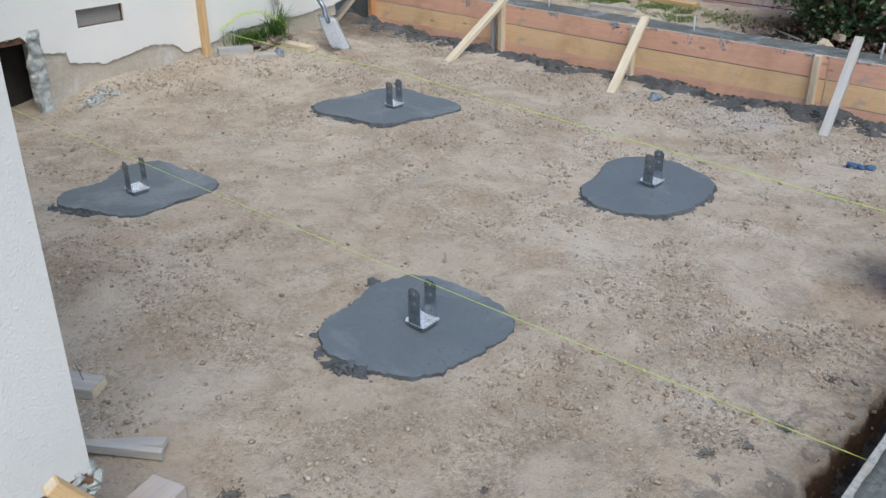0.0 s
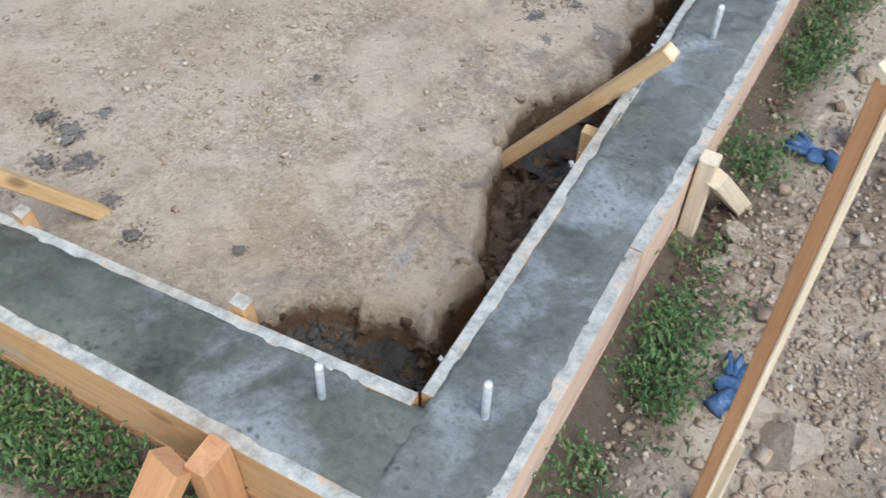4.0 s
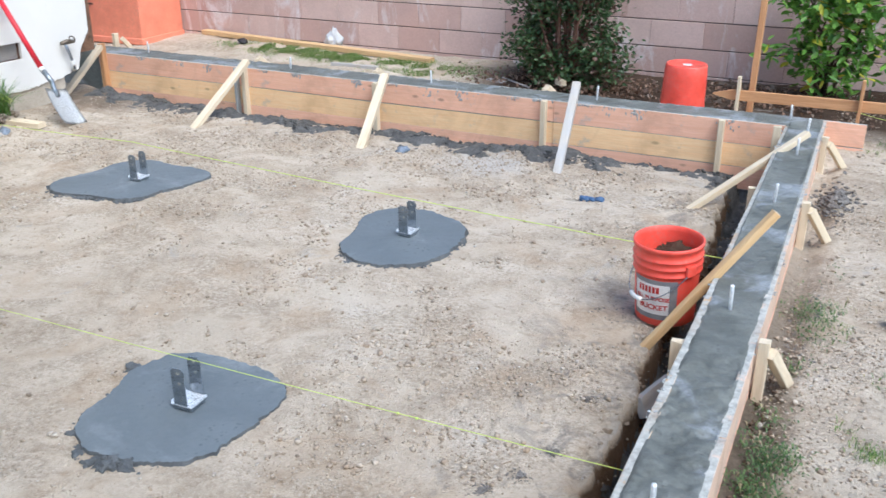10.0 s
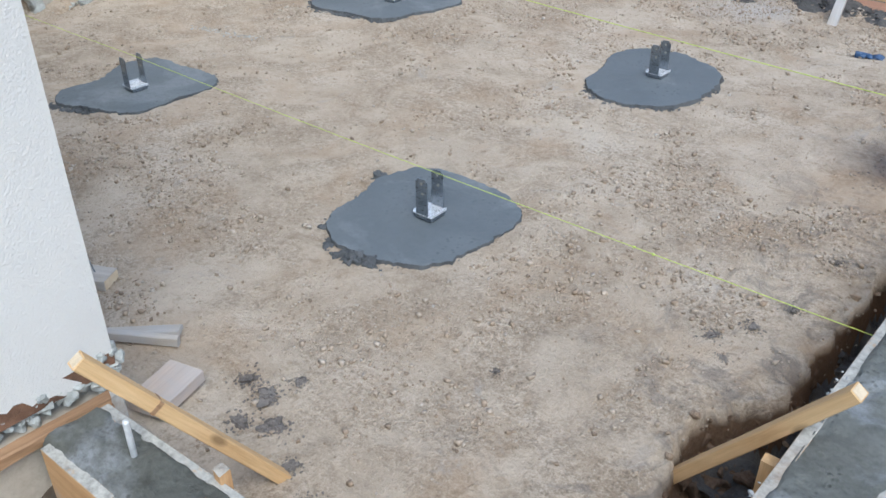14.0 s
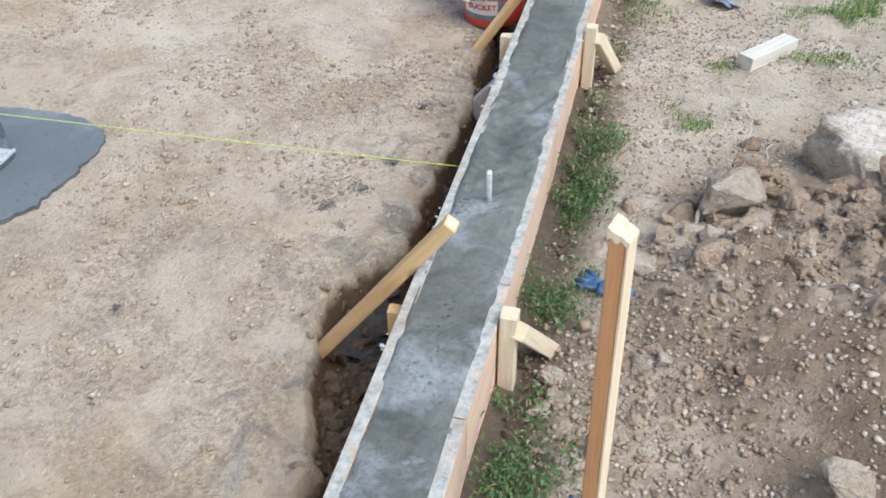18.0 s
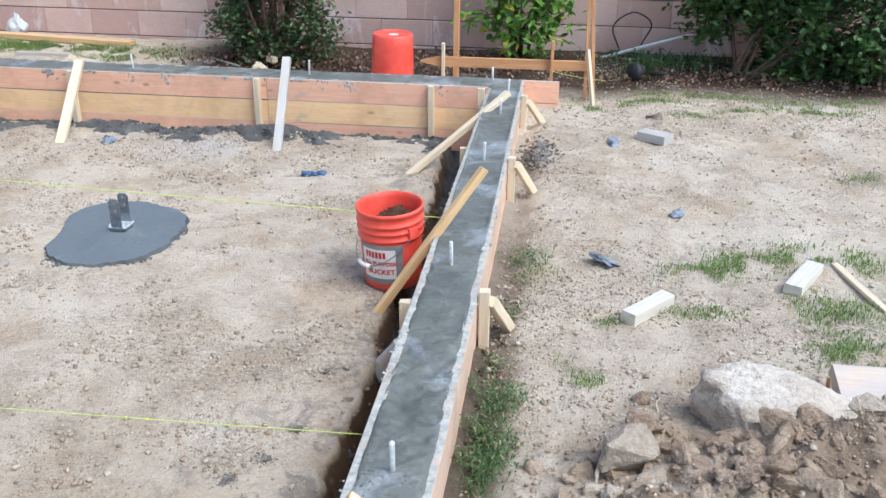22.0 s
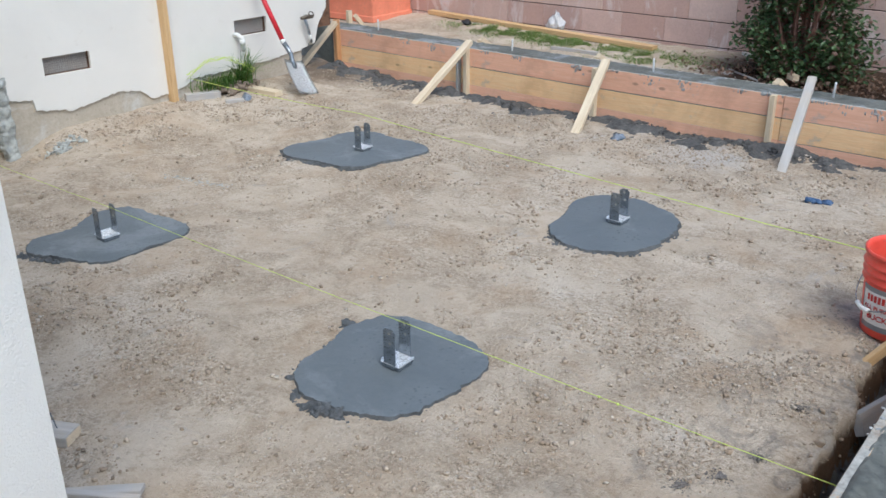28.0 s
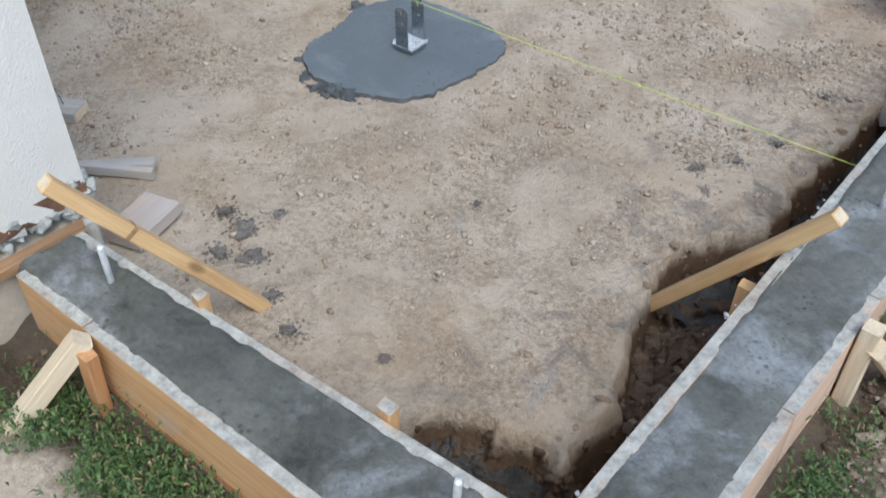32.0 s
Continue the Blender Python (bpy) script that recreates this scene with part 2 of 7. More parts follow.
def chunk_arrays(size, rng, squash=0.75):
    """An angular broken block: the hull of a few scattered points, its faces slightly roughened."""
    bm = bmesh.new()
    for _ in range(13):
        p = Vector((rng.uniform(-1, 1), rng.uniform(-1, 1), rng.uniform(-1, 1)))
        p /= max(abs(p.x), abs(p.y), abs(p.z)) ** 0.75
        bm.verts.new((p.x * rng.uniform(0.9, 1.15), p.y * 0.8, p.z * squash))
    made = bmesh.ops.convex_hull(bm, input=bm.verts[:])
    bmesh.ops.delete(bm, geom=[v for v in bm.verts if not v.link_faces], context="VERTS")
    bmesh.ops.bevel(bm, geom=bm.edges[:], offset=0.06, segments=1, affect="EDGES")
    bmesh.ops.triangulate(bm, faces=bm.faces[:])
    bmesh.ops.subdivide_edges(bm, edges=bm.edges[:], cuts=3, use_grid_fill=True)
    o = Vector((rng.uniform(0, 50), rng.uniform(0, 50), 0))
    verts = []
    for v in bm.verts:
        k = 1 + 0.11 * noise.noise(v.co * 2.4 + o) + 0.075 * noise.noise(v.co * 6 + o) + 0.045 * noise.noise(v.co * 15 + o)
        verts.append(v.co * k * size)
    bm.verts.index_update()
    faces = [tuple(v.index for v in f.verts) for f in bm.faces]
    bm.free()
    return verts, faces


# ---- materials ----
def shader(name):
    mat = bpy.data.materials.new(name)
    mat.use_nodes = True
    nt = mat.node_tree
    return mat, nt, nt.nodes["Principled BSDF"]


def node(nt, kind, **values):
    n = nt.nodes.new(kind)
    for key, value in values.items():
        n.inputs[key].default_value = value
    return n


def ramp(nt, source, stops):
    r = nt.nodes.new("ShaderNodeValToRGB")
    el = r.color_ramp.elements
    el[0].position, el[0].color = stops[0][0], (*stops[0][1], 1)
    el[1].position, el[1].color = stops[-1][0], (*stops[-1][1], 1)
    for p, c in stops[1:-1]:
        e = el.new(p)
        e.color = (*c, 1)
    nt.links.new(source, r.inputs["Fac"])
    return r.outputs["Color"]


def noise_tex(nt, vector, scale, detail=4.0, rough=0.6, distortion=0.0):
    n = node(nt, "ShaderNodeTexNoise", Scale=scale, Detail=detail, Roughness=rough, Distortion=distortion)
    nt.links.new(vector, n.inputs["Vector"])
    return n.outputs["Fac"]


def blend(nt, fac, a, b, mode="MIX"):
    m = nt.nodes.new("ShaderNodeMix")
    m.data_type, m.blend_type = "RGBA", mode
    for value, socket in ((fac, m.inputs[0]), (a, m.inputs[6]), (b, m.inputs[7])):
        if hasattr(value, "links"):
            nt.links.new(value, socket)
        else:
            socket.default_value = value if isinstance(value, float) else (*value, 1)
    return m.outputs[2]


def span(nt, value, a, b, c=0.0, d=1.0):
    m = nt.nodes.new("ShaderNodeMapRange")
    for key, v in zip(("From Min", "From Max", "To Min", "To Max"), (a, b, c, d)):
        m.inputs[key].default_value = v
    nt.links.new(value, m.inputs["Value"])
    return m.outputs["Result"]


def sums(nt, op, a, b):
    m = nt.nodes.new("ShaderNodeMath")
    m.operation = op
    for value, socket in ((a, m.inputs[0]), (b, m.inputs[1])):
        if hasattr(value, "links"):
            nt.links.new(value, socket)
        else:
            socket.default_value = value
    return m.outputs[0]


def bumped(nt, bsdf, height, distance, strength=1.0):
    b = node(nt, "ShaderNodeBump", Strength=strength, Distance=distance)
    nt.links.new(height, b.inputs["Height"])
    nt.links.new(b.outputs["Normal"], bsdf.inputs["Normal"])


def coords(nt, which="Object"):
    return nt.nodes.new("ShaderNodeTexCoord").outputs[which]


def place(nt):
    return nt.nodes.new("ShaderNodeNewGeometry").outputs["Position"]


def plain(name, color, rough=0.6, metal=0.0, vary=0.25, scale=12.0, bump=0.0006, dirt=None, dirt_amount=0.5, world_space=False):
    """A painted, plastic or metal surface with mild variation and dirt."""
    mat, nt, bsdf = shader(name)
    vec = place(nt) if world_space else coords(nt)
    a = noise_tex(nt, vec, scale, 5)
    b = noise_tex(nt, vec, scale * 9, 3)
    low = tuple(c * (1 - vary) for c in color)
    high = tuple(min(1, c * (1 + vary)) for c in color)
    col = ramp(nt, a, [(0.3, low), (0.7, high)])
    if dirt:
        mask = span(nt, sums(nt, "MULTIPLY", a, b), 0.24, 0.42 - 0.1 * dirt_amount, 0, dirt_amount)
        col = blend(nt, mask, col, dirt)
    nt.links.new(col, bsdf.inputs["Base Color"])
    bsdf.inputs["Metallic"].default_value = metal
    nt.links.new(span(nt, b, 0.3, 0.7, max(0.05, rough - 0.1), min(1, rough + 0.1)), bsdf.inputs["Roughness"])
    if bump:
        bumped(nt, bsdf, b, bump)
    return mat


def wood(name, low, high, rough=0.75, smear=0.0, knots=True, gray=0.0):
    """Sawn softwood with the grain along x; smear: dried cement on its upper faces."""
    mat, nt, bsdf = shader(name)
    vec = coords(nt)
    rnd = nt.nodes.new("ShaderNodeObjectInfo").outputs["Random"]
    shift = nt.nodes.new("ShaderNodeVectorMath")
    shift.operation = "ADD"
    nt.links.new(vec, shift.inputs[0])
    wide = nt.nodes.new("ShaderNodeCombineXYZ")
    for n in range(3):
        nt.links.new(sums(nt, "MULTIPLY", rnd, 7.0 + 5 * n), wide.inputs[n])
    nt.links.new(wide.outputs[0], shift.inputs[1])
    m = node(nt, "ShaderNodeMapping", Scale=(1.6, 22.0, 22.0))
    nt.links.new(shift.outputs[0], m.inputs["Vector"])
    grain = noise_tex(nt, m.outputs[0], 2.2, 6, 0.65, 0.6)
    fine = node(nt, "ShaderNodeMapping", Scale=(6.0, 160.0, 160.0))
    nt.links.new(shift.outputs[0], fine.inputs["Vector"])
    fibre = noise_tex(nt, fine.outputs[0], 2.0, 3)
    mid = tuple((a + b) / 2 for a, b in zip(low, high))
    col = ramp(nt, grain, [(0.28, low), (0.5, mid), (0.72, high)])
    col = blend(nt, span(nt, fibre, 0.35, 0.7, 0.0, 0.25), col, tuple(c * 0.55 for c in low))
    if knots:
        km = node(nt, "ShaderNodeMapping", Scale=(2.2, 5.0, 5.0))
        nt.links.new(shift.outputs[0], km.inputs["Vector"])
        v = node(nt, "ShaderNodeTexVoronoi", Scale=1.6)
        nt.links.new(km.outputs[0], v.inputs["Vector"])
        col = blend(nt, span(nt, v.outputs["Distance"], 0.05, 0.11, 0.75, 0.0), col, tuple(c * 0.35 for c in low))
    col = blend(nt, sums(nt, "MULTIPLY", rnd, 0.18), col, tuple(c * 0.75 for c in mid))
    if gray:
        col = blend(nt, span(nt, noise_tex(nt, vec, 9.0, 5, 0.6), 0.4, 0.6, gray * 0.5, min(1.0, gray * 1.8)), col, (0.40, 0.41, 0.425))
    big = noise_tex(nt, vec, 7.0, 6, 0.7)
    if smear:
        n = nt.nodes.new("ShaderNodeNewGeometry")
        s = nt.nodes.new("ShaderNodeSeparateXYZ")
        nt.links.new(n.outputs["Normal"], s.inputs[0])
        top = span(nt, s.outputs[2], 0.5, 0.8)
        patch = span(nt, big, 0.62 - 0.3 * smear, 0.7 - 0.3 * smear)
        col = blend(nt, sums(nt, "MULTIPLY", top, patch), col, ramp(nt, noise_tex(nt, vec, 30.0, 6, 0.75), [(0.36, (0.25, 0.245, 0.22)), (0.5, (0.40, 0.39, 0.35)), (0.64, (0.54, 0.53, 0.48))]))
        low_patch = span(nt, big, 0.58, 0.70, 0.0, 0.60)
        col = blend(nt, low_patch, col, (0.38, 0.37, 0.355))
        wash = noise_tex(nt, vec, 2.6, 7, 0.72, 0.8)
        col = blend(nt, span(nt, wash, 0.50, 0.68, 0.0, 0.45), col, tuple(c * 0.62 for c in low))
    nt.links.new(col, bsdf.inputs["Base Color"])
    bsdf.inputs["Roughness"].default_value = rough
    bumped(nt, bsdf, sums(nt, "ADD", grain, sums(nt, "MULTIPLY", fibre, 0.5)), 0.0016)
    return mat


def soil(name, tones, rough=0.95, grit=0.004, bed=False):
    """Trodden earth: broad patches, clods and grit."""
    mat, nt, bsdf = shader(name)
    vec = place(nt)
    broad = noise_tex(nt, vec, 0.9, 6, 0.62, 0.5)
    mid = noise_tex(nt, vec, 5.0, 7, 0.68, 0.3)
    fine = noise_tex(nt, vec, 60.0, 6, 0.75)
    spots = node(nt, "ShaderNodeTexVoronoi", Scale=95.0)
    nt.links.new(vec, spots.inputs["Vector"])
    mix1 = sums(nt, "ADD", sums(nt, "MULTIPLY", broad, 0.5), sums(nt, "MULTIPLY", mid, 0.5))
    col = ramp(nt, mix1, [(0.36, tones[0]), (0.47, tones[1]), (0.54, tones[2]), (0.66, tones[3])])
    # smooth trodden dust in some places, crumbly broken crust in others
    zone = noise_tex(nt, vec, 2.3, 5, 0.62, 1.2)
    crust = span(nt, zone, 0.44, 0.58, 0.22, 1.0)
    col = blend(nt, span(nt, zone, 0.40, 0.53, 0.50, 0.0), col, (tones[3][0] * 1.0, tones[3][1] * 0.985, tones[3][2] * 0.95))
    col = blend(nt, sums(nt, "MULTIPLY", span(nt, fine, 0.38, 0.51, 0.55, 0.0), crust), col, tuple(c * 0.5 for c in tones[0]))
    col = blend(nt, sums(nt, "MULTIPLY", span(nt, fine, 0.52, 0.64, 0.0, 0.45), crust), col, tuple(min(1, c * 1.1) for c in tones[3]))
    speck = noise_tex(nt, vec, 190.0, 4, 0.7)
    col = blend(nt, sums(nt, "MULTIPLY", span(nt, speck, 0.36, 0.47, 0.32, 0.0), crust), col, tuple(c * 0.42 for c in tones[0]))
    col = blend(nt, sums(nt, "MULTIPLY", span(nt, speck, 0.53, 0.64, 0.0, 0.34), crust), col, tuple(min(1, c * 1.15) for c in tones[3]))
    col = blend(nt, span(nt, spots.outputs["Distance"], 0.10, 0.18, 0.40, 0.0), col, tuple(min(1, c * 1.2) for c in tones[3]))
    lumpy = noise_tex(nt, vec, 14.0, 5, 0.7, 0.4)
    col = blend(nt, sums(nt, "MULTIPLY", span(nt, lumpy, 0.54, 0.66, 0.0, 0.55), span(nt, mid, 0.42, 0.56)), col, (tones[0][0] * 0.82, tones[0][1] * 0.78, tones[0][2] * 0.72))
    # warm brown and grey cement-dusted patches
    hue = noise_tex(nt, vec, 3.1, 5, 0.6, 0.6)
    col = blend(nt, span(nt, hue, 0.50, 0.68, 0.0, 0.45), col, (tones[1][0] * 0.92, tones[1][1] * 0.80, tones[1][2] * 0.68))
    dust = noise_tex(nt, vec, 2.6, 6, 0.72, 0.9)
    col = blend(nt, span(nt, dust, 0.61, 0.70, 0.0, 0.40), col, tuple(sum(tones[1]) / 3 * k for k in (0.97, 1.0, 1.02)))
    if bed:
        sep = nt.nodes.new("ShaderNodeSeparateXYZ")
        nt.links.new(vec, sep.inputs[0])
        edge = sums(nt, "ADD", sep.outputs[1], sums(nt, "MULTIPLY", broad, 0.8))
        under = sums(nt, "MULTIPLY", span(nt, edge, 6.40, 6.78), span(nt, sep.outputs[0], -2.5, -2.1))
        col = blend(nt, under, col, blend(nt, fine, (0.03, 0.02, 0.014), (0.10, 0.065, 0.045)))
        # freshly dug, browner earth of the heap, darkened for the shade between its clods
        away = nt.nodes.new("ShaderNodeVectorMath")
        away.operation = "DISTANCE"
        away.inputs[1].default_value = (1.15, 1.6, 0.2)
        nt.links.new(vec, away.inputs[0])
        dug = span(nt, sums(nt, "ADD", away.outputs["Value"], sums(nt, "MULTIPLY", mid, 0.5)), 0.75, 1.15, 0.85, 0.0)
        col = blend(nt, dug, col, ramp(nt, mid, [(0.36, (0.17, 0.117, 0.077)), (0.5, (0.30, 0.222, 0.157)), (0.64, (0.44, 0.352, 0.268))]))
        # moist earth under the weeds along the outside of the forms, with shadow painted in
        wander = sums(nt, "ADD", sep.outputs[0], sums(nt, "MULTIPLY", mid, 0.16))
        shadow_e = sums(nt, "MULTIPLY", sums(nt, "MULTIPLY", span(nt, wander, 0.45, 0.35), span(nt, sep.outputs[0], 0.15, 0.18)), sums(nt, "MULTIPLY", span(nt, sep.outputs[1], 5.4, 2.6, 0.0, 0.9), span(nt, sep.outputs[1], 0.18, 0.42)))
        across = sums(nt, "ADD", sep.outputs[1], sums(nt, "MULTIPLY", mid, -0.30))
        shadow_s = sums(nt, "MULTIPLY", sums(nt, "MULTIPLY", span(nt, across, 0.18, 0.27), span(nt, sep.outputs[1], 0.66, 0.60)), span(nt, sep.outputs[0], 0.36, 0.25, 0.0, 0.95))
        col = blend(nt, sums(nt, "MAXIMUM", shadow_e, shadow_s), col, blend(nt, fine, (0.035, 0.026, 0.018), (0.15, 0.115, 0.085)))
        # a pale wash of dried cement water near the north form
        wash = nt.nodes.new("ShaderNodeVectorMath")
        wash.operation = "DISTANCE"
        wash.inputs[1].default_value = (-1.61, 4.91, 0.0)
        nt.links.new(vec, wash.inputs[0])
        dried = span(nt, sums(nt, "ADD", wash.outputs["Value"], sums(nt, "MULTIPLY", mid, 0.7)), 0.45, 0.68, 0.65, 0.0)
        col = blend(nt, dried, col, blend(nt, fine, (0.40, 0.375, 0.345), (0.60, 0.575, 0.54)))
        # darker brown earth in the corner between the house and the north form
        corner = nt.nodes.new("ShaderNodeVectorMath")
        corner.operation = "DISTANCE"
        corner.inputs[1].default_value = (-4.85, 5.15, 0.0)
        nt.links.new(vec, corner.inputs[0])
        umber = span(nt, sums(nt, "ADD", corner.outputs["Value"], sums(nt, "MULTIPLY", mid, 0.6)), 0.55, 0.85, 0.8, 0.0)
        col = blend(nt, umber, col, blend(nt, fine, (0.06, 0.042, 0.03), (0.20, 0.145, 0.10)))
        # darker irregular patches on the pad, stronger towards the trench
        blotch = noise_tex(nt, vec, 6.5, 6, 0.68, 0.8)
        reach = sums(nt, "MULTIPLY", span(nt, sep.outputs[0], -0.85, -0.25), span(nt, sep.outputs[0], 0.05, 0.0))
        col = blend(nt, sums(nt, "MULTIPLY", span(nt, blotch, 0.52, 0.62, 0.0, 0.75), reach), col, blend(nt, fine, (0.13, 0.115, 0.10), (0.34, 0.30, 0.26)))
        # moist brown subsoil of the cut bank, with trench shade painted in by depth
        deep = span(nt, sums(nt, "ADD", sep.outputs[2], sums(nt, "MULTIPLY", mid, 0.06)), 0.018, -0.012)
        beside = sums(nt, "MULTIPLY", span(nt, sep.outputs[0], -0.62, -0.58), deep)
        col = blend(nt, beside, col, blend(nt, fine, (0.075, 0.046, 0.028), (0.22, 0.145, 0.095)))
    nt.links.new(col, bsdf.inputs["Base Color"])
    bsdf.inputs["Roughness"].default_value = rough
    bsdf.inputs["Specular IOR Level"].default_value = 0.15
    height = sums(nt, "ADD", sums(nt, "MULTIPLY", fine, 0.8), sums(nt, "ADD", sums(nt, "MULTIPLY", mid, 0.9), sums(nt, "MULTIPLY", spots.outputs["Distance"], -0.25)))
    bumped(nt, bsdf, sums(nt, "ADD", height, sums(nt, "MULTIPLY", speck, 0.22)), grit * 3)
    return mat


def cement(name, dark, light, wet=0.5, scale=7.0, bump=0.002, film=None):
    """Fresh concrete: mottled, pitted, with a pale film where bleed water dries."""
    mat, nt, bsdf = shader(name)
    vec = place(nt)
    a = noise_tex(nt, vec, scale, 8, 0.7, 0.3)
    b = noise_tex(nt, vec, scale * 11, 6, 0.78)
    c = noise_tex(nt, vec, scale * 0.4, 4, 0.6)
    f = sums(nt, "ADD", sums(nt, "MULTIPLY", a, 0.42), sums(nt, "ADD", sums(nt, "MULTIPLY", b, 0.33), sums(nt, "MULTIPLY", c, 0.25)))
    col = ramp(nt, f, [(0.38, dark), (0.62, light)])
    if film:
        sheet = noise_tex(nt, vec, scale * 0.55, 7, 0.62, 0.5)
        mask = sums(nt, "MULTIPLY", span(nt, sheet, 0.52, 0.62, 0.0, 0.85), span(nt, b, 0.36, 0.54, 0.35, 1.0))
        col = blend(nt, mask, col, film)
    pits = node(nt, "ShaderNodeTexVoronoi", Scale=scale * 9)
    nt.links.new(vec, pits.inputs["Vector"])
    pit = sums(nt, "MULTIPLY", span(nt, pits.outputs["Distance"], 0.12, 0.34, 0.6, 0.0), span(nt, a, 0.50, 0.62))
    col = blend(nt, pit, col, tuple(x * 0.45 for x in dark))
    nt.links.new(col, bsdf.inputs["Base Color"])
    nt.links.new(span(nt, f, 0.4, 0.6, 0.78 - 0.45 * wet, 0.88 - 0.2 * wet), bsdf.inputs["Roughness"])
    bumped(nt, bsdf, sums(nt, "ADD", a, sums(nt, "ADD", sums(nt, "MULTIPLY", b, 0.5), sums(nt, "MULTIPLY", pit, -0.4))), bump)
    return mat


def leaf_material(name, low, high, yellow=None, share=0.0):
    mat, nt, bsdf = shader(name)
    island = nt.nodes.new("ShaderNodeNewGeometry").outputs["Random Per Island"]
    stops = [(0.0, low), (0.8, high)] if not yellow else [(0.0, low), (1 - share - 0.02, high), (1 - share, yellow), (1.0, yellow)]
    col = ramp(nt, island, stops)
    nt.links.new(col, bsdf.inputs["Base Color"])
    bsdf.inputs["Roughness"].default_value = 0.42
    thin = nt.nodes.new("ShaderNodeBsdfTranslucent")
    nt.links.new(col, thin.inputs["Color"])
    both = nt.nodes.new("ShaderNodeMixShader")
    both.inputs[0].default_value = 0.28
    nt.links.new(bsdf.outputs[0], both.inputs[1])
    nt.links.new(thin.outputs[0], both.inputs[2])
    nt.links.new(both.outputs[0], nt.nodes["Material Output"].inputs["Surface"])
    return mat


def chips(name, stops):
    """Loose little stones, each with its own tone."""
    mat, nt, bsdf = shader(name)
    col = ramp(nt, nt.nodes.new("ShaderNodeNewGeometry").outputs["Random Per Island"], stops)
    col = blend(nt, span(nt, noise_tex(nt, place(nt), 160.0, 4, 0.7), 0.4, 0.65, 0.0, 0.4), col, tuple(0.5 * x for x in stops[0][1]))
    nt.links.new(col, bsdf.inputs["Base Color"])
    bsdf.inputs["Roughness"].default_value = 0.92
    return mat


def block_material():
    """Pinkish slump-faced concrete block, each a little different, with whitish bloom."""
    mat, nt, bsdf = shader("pink_block")
    vec = place(nt)
    down = node(nt, "ShaderNodeMapping", Scale=(1.5, 1.0, 0.55))
    nt.links.new(vec, down.inputs["Vector"])
    rnd = nt.nodes.new("ShaderNodeObjectInfo").outputs["Random"]
    col = ramp(nt, rnd, [(0.0, (0.50, 0.33, 0.28)), (0.5, (0.59, 0.41, 0.355)), (1.0, (0.67, 0.50, 0.44))])
    a = noise_tex(nt, vec, 3.0, 5, 0.65, 0.5)
    b = noise_tex(nt, vec, 90.0, 4, 0.7)
    col = blend(nt, span(nt, a, 0.4, 0.65, 0.0, 0.35), col, (0.40, 0.295, 0.26))
    bloom = noise_tex(nt, down.outputs[0], 2.2, 6, 0.72, 1.2)
    col = blend(nt, span(nt, bloom, 0.55, 0.67, 0.0, 0.78), col, (0.76, 0.73, 0.74))
    col = blend(nt, span(nt, b, 0.35, 0.6, 0.18, 0.0), col, (0.20, 0.13, 0.11))
    nt.links.new(col, bsdf.inputs["Base Color"])
    bsdf.inputs["Roughness"].default_value = 0.9
    bumped(nt, bsdf, b, 0.003)
    return mat


def stucco_material(name, base, scale=130.0, depth=0.004):
    mat, nt, bsdf = shader(name)
    vec = place(nt)
    a = noise_tex(nt, vec, 1.6, 5, 0.6, 0.3)
    b = noise_tex(nt, vec, scale, 3, 0.6)
    c = noise_tex(nt, vec, 9.0, 5, 0.7)
    col = ramp(nt, a, [(0.3, tuple(x * 0.92 for x in base)), (0.7, base)])
    col = blend(nt, span(nt, c, 0.62, 0.75, 0.0, 0.22), col, (0.5, 0.44, 0.36))
    nt.links.new(col, bsdf.inputs["Base Color"])
    bsdf.inputs["Roughness"].default_value = 0.88
    bumped(nt, bsdf, b, depth)
    return mat


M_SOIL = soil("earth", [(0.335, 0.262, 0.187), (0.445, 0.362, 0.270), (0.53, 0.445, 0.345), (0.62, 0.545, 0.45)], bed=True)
M_CLOD = soil("dry_clods", [(0.31, 0.24, 0.175), (0.42, 0.345, 0.265), (0.50, 0.42, 0.335), (0.60, 0.53, 0.44)])
M_GRIT = chips("mixed_grit", [(0.0, (0.25, 0.19, 0.135)), (0.35, (0.36, 0.29, 0.22)), (0.7, (0.48, 0.41, 0.33)), (0.94, (0.54, 0.475, 0.40)), (1.0, (0.68, 0.64, 0.58))])
M_CHIP = chips("earth_chips", [(0.0, (0.34, 0.258, 0.182)), (0.45, (0.46, 0.372, 0.28)), (0.9, (0.55, 0.47, 0.375)), (1.0, (0.61, 0.54, 0.45))])
M_DUGCHIP = chips("dug_chips", [(0.0, (0.24, 0.172, 0.116)), (0.5, (0.35, 0.265, 0.19)), (1.0, (0.46, 0.372, 0.285))])
M_STRAW = chips("dry_straw", [(0.0, (0.10, 0.065, 0.04)), (0.4, (0.30, 0.22, 0.14)), (1.0, (0.58, 0.50, 0.36))])
M_POUR = cement("south_run_concrete", (0.036, 0.038, 0.030), (0.165, 0.169, 0.146), 0.75, 6.0, 0.009, (0.30, 0.315, 0.325))
# paler copy for the east and north runs: their sheen is painted in
M_POUR_SHEEN = cement("stem_wall_concrete", (0.066, 0.070, 0.058), (0.218, 0.225, 0.204), 0.7, 7.0, 0.010, (0.31, 0.33, 0.345))
M_PIER = cement("pier_concrete", (0.100, 0.118, 0.128), (0.155, 0.175, 0.187), 0.45, 5.0, 0.003, (0.215, 0.235, 0.245))
M_SLOP = cement("spilled_concrete", (0.026, 0.025, 0.023), (0.165, 0.157, 0.146), 0.4, 18.0, 0.012)
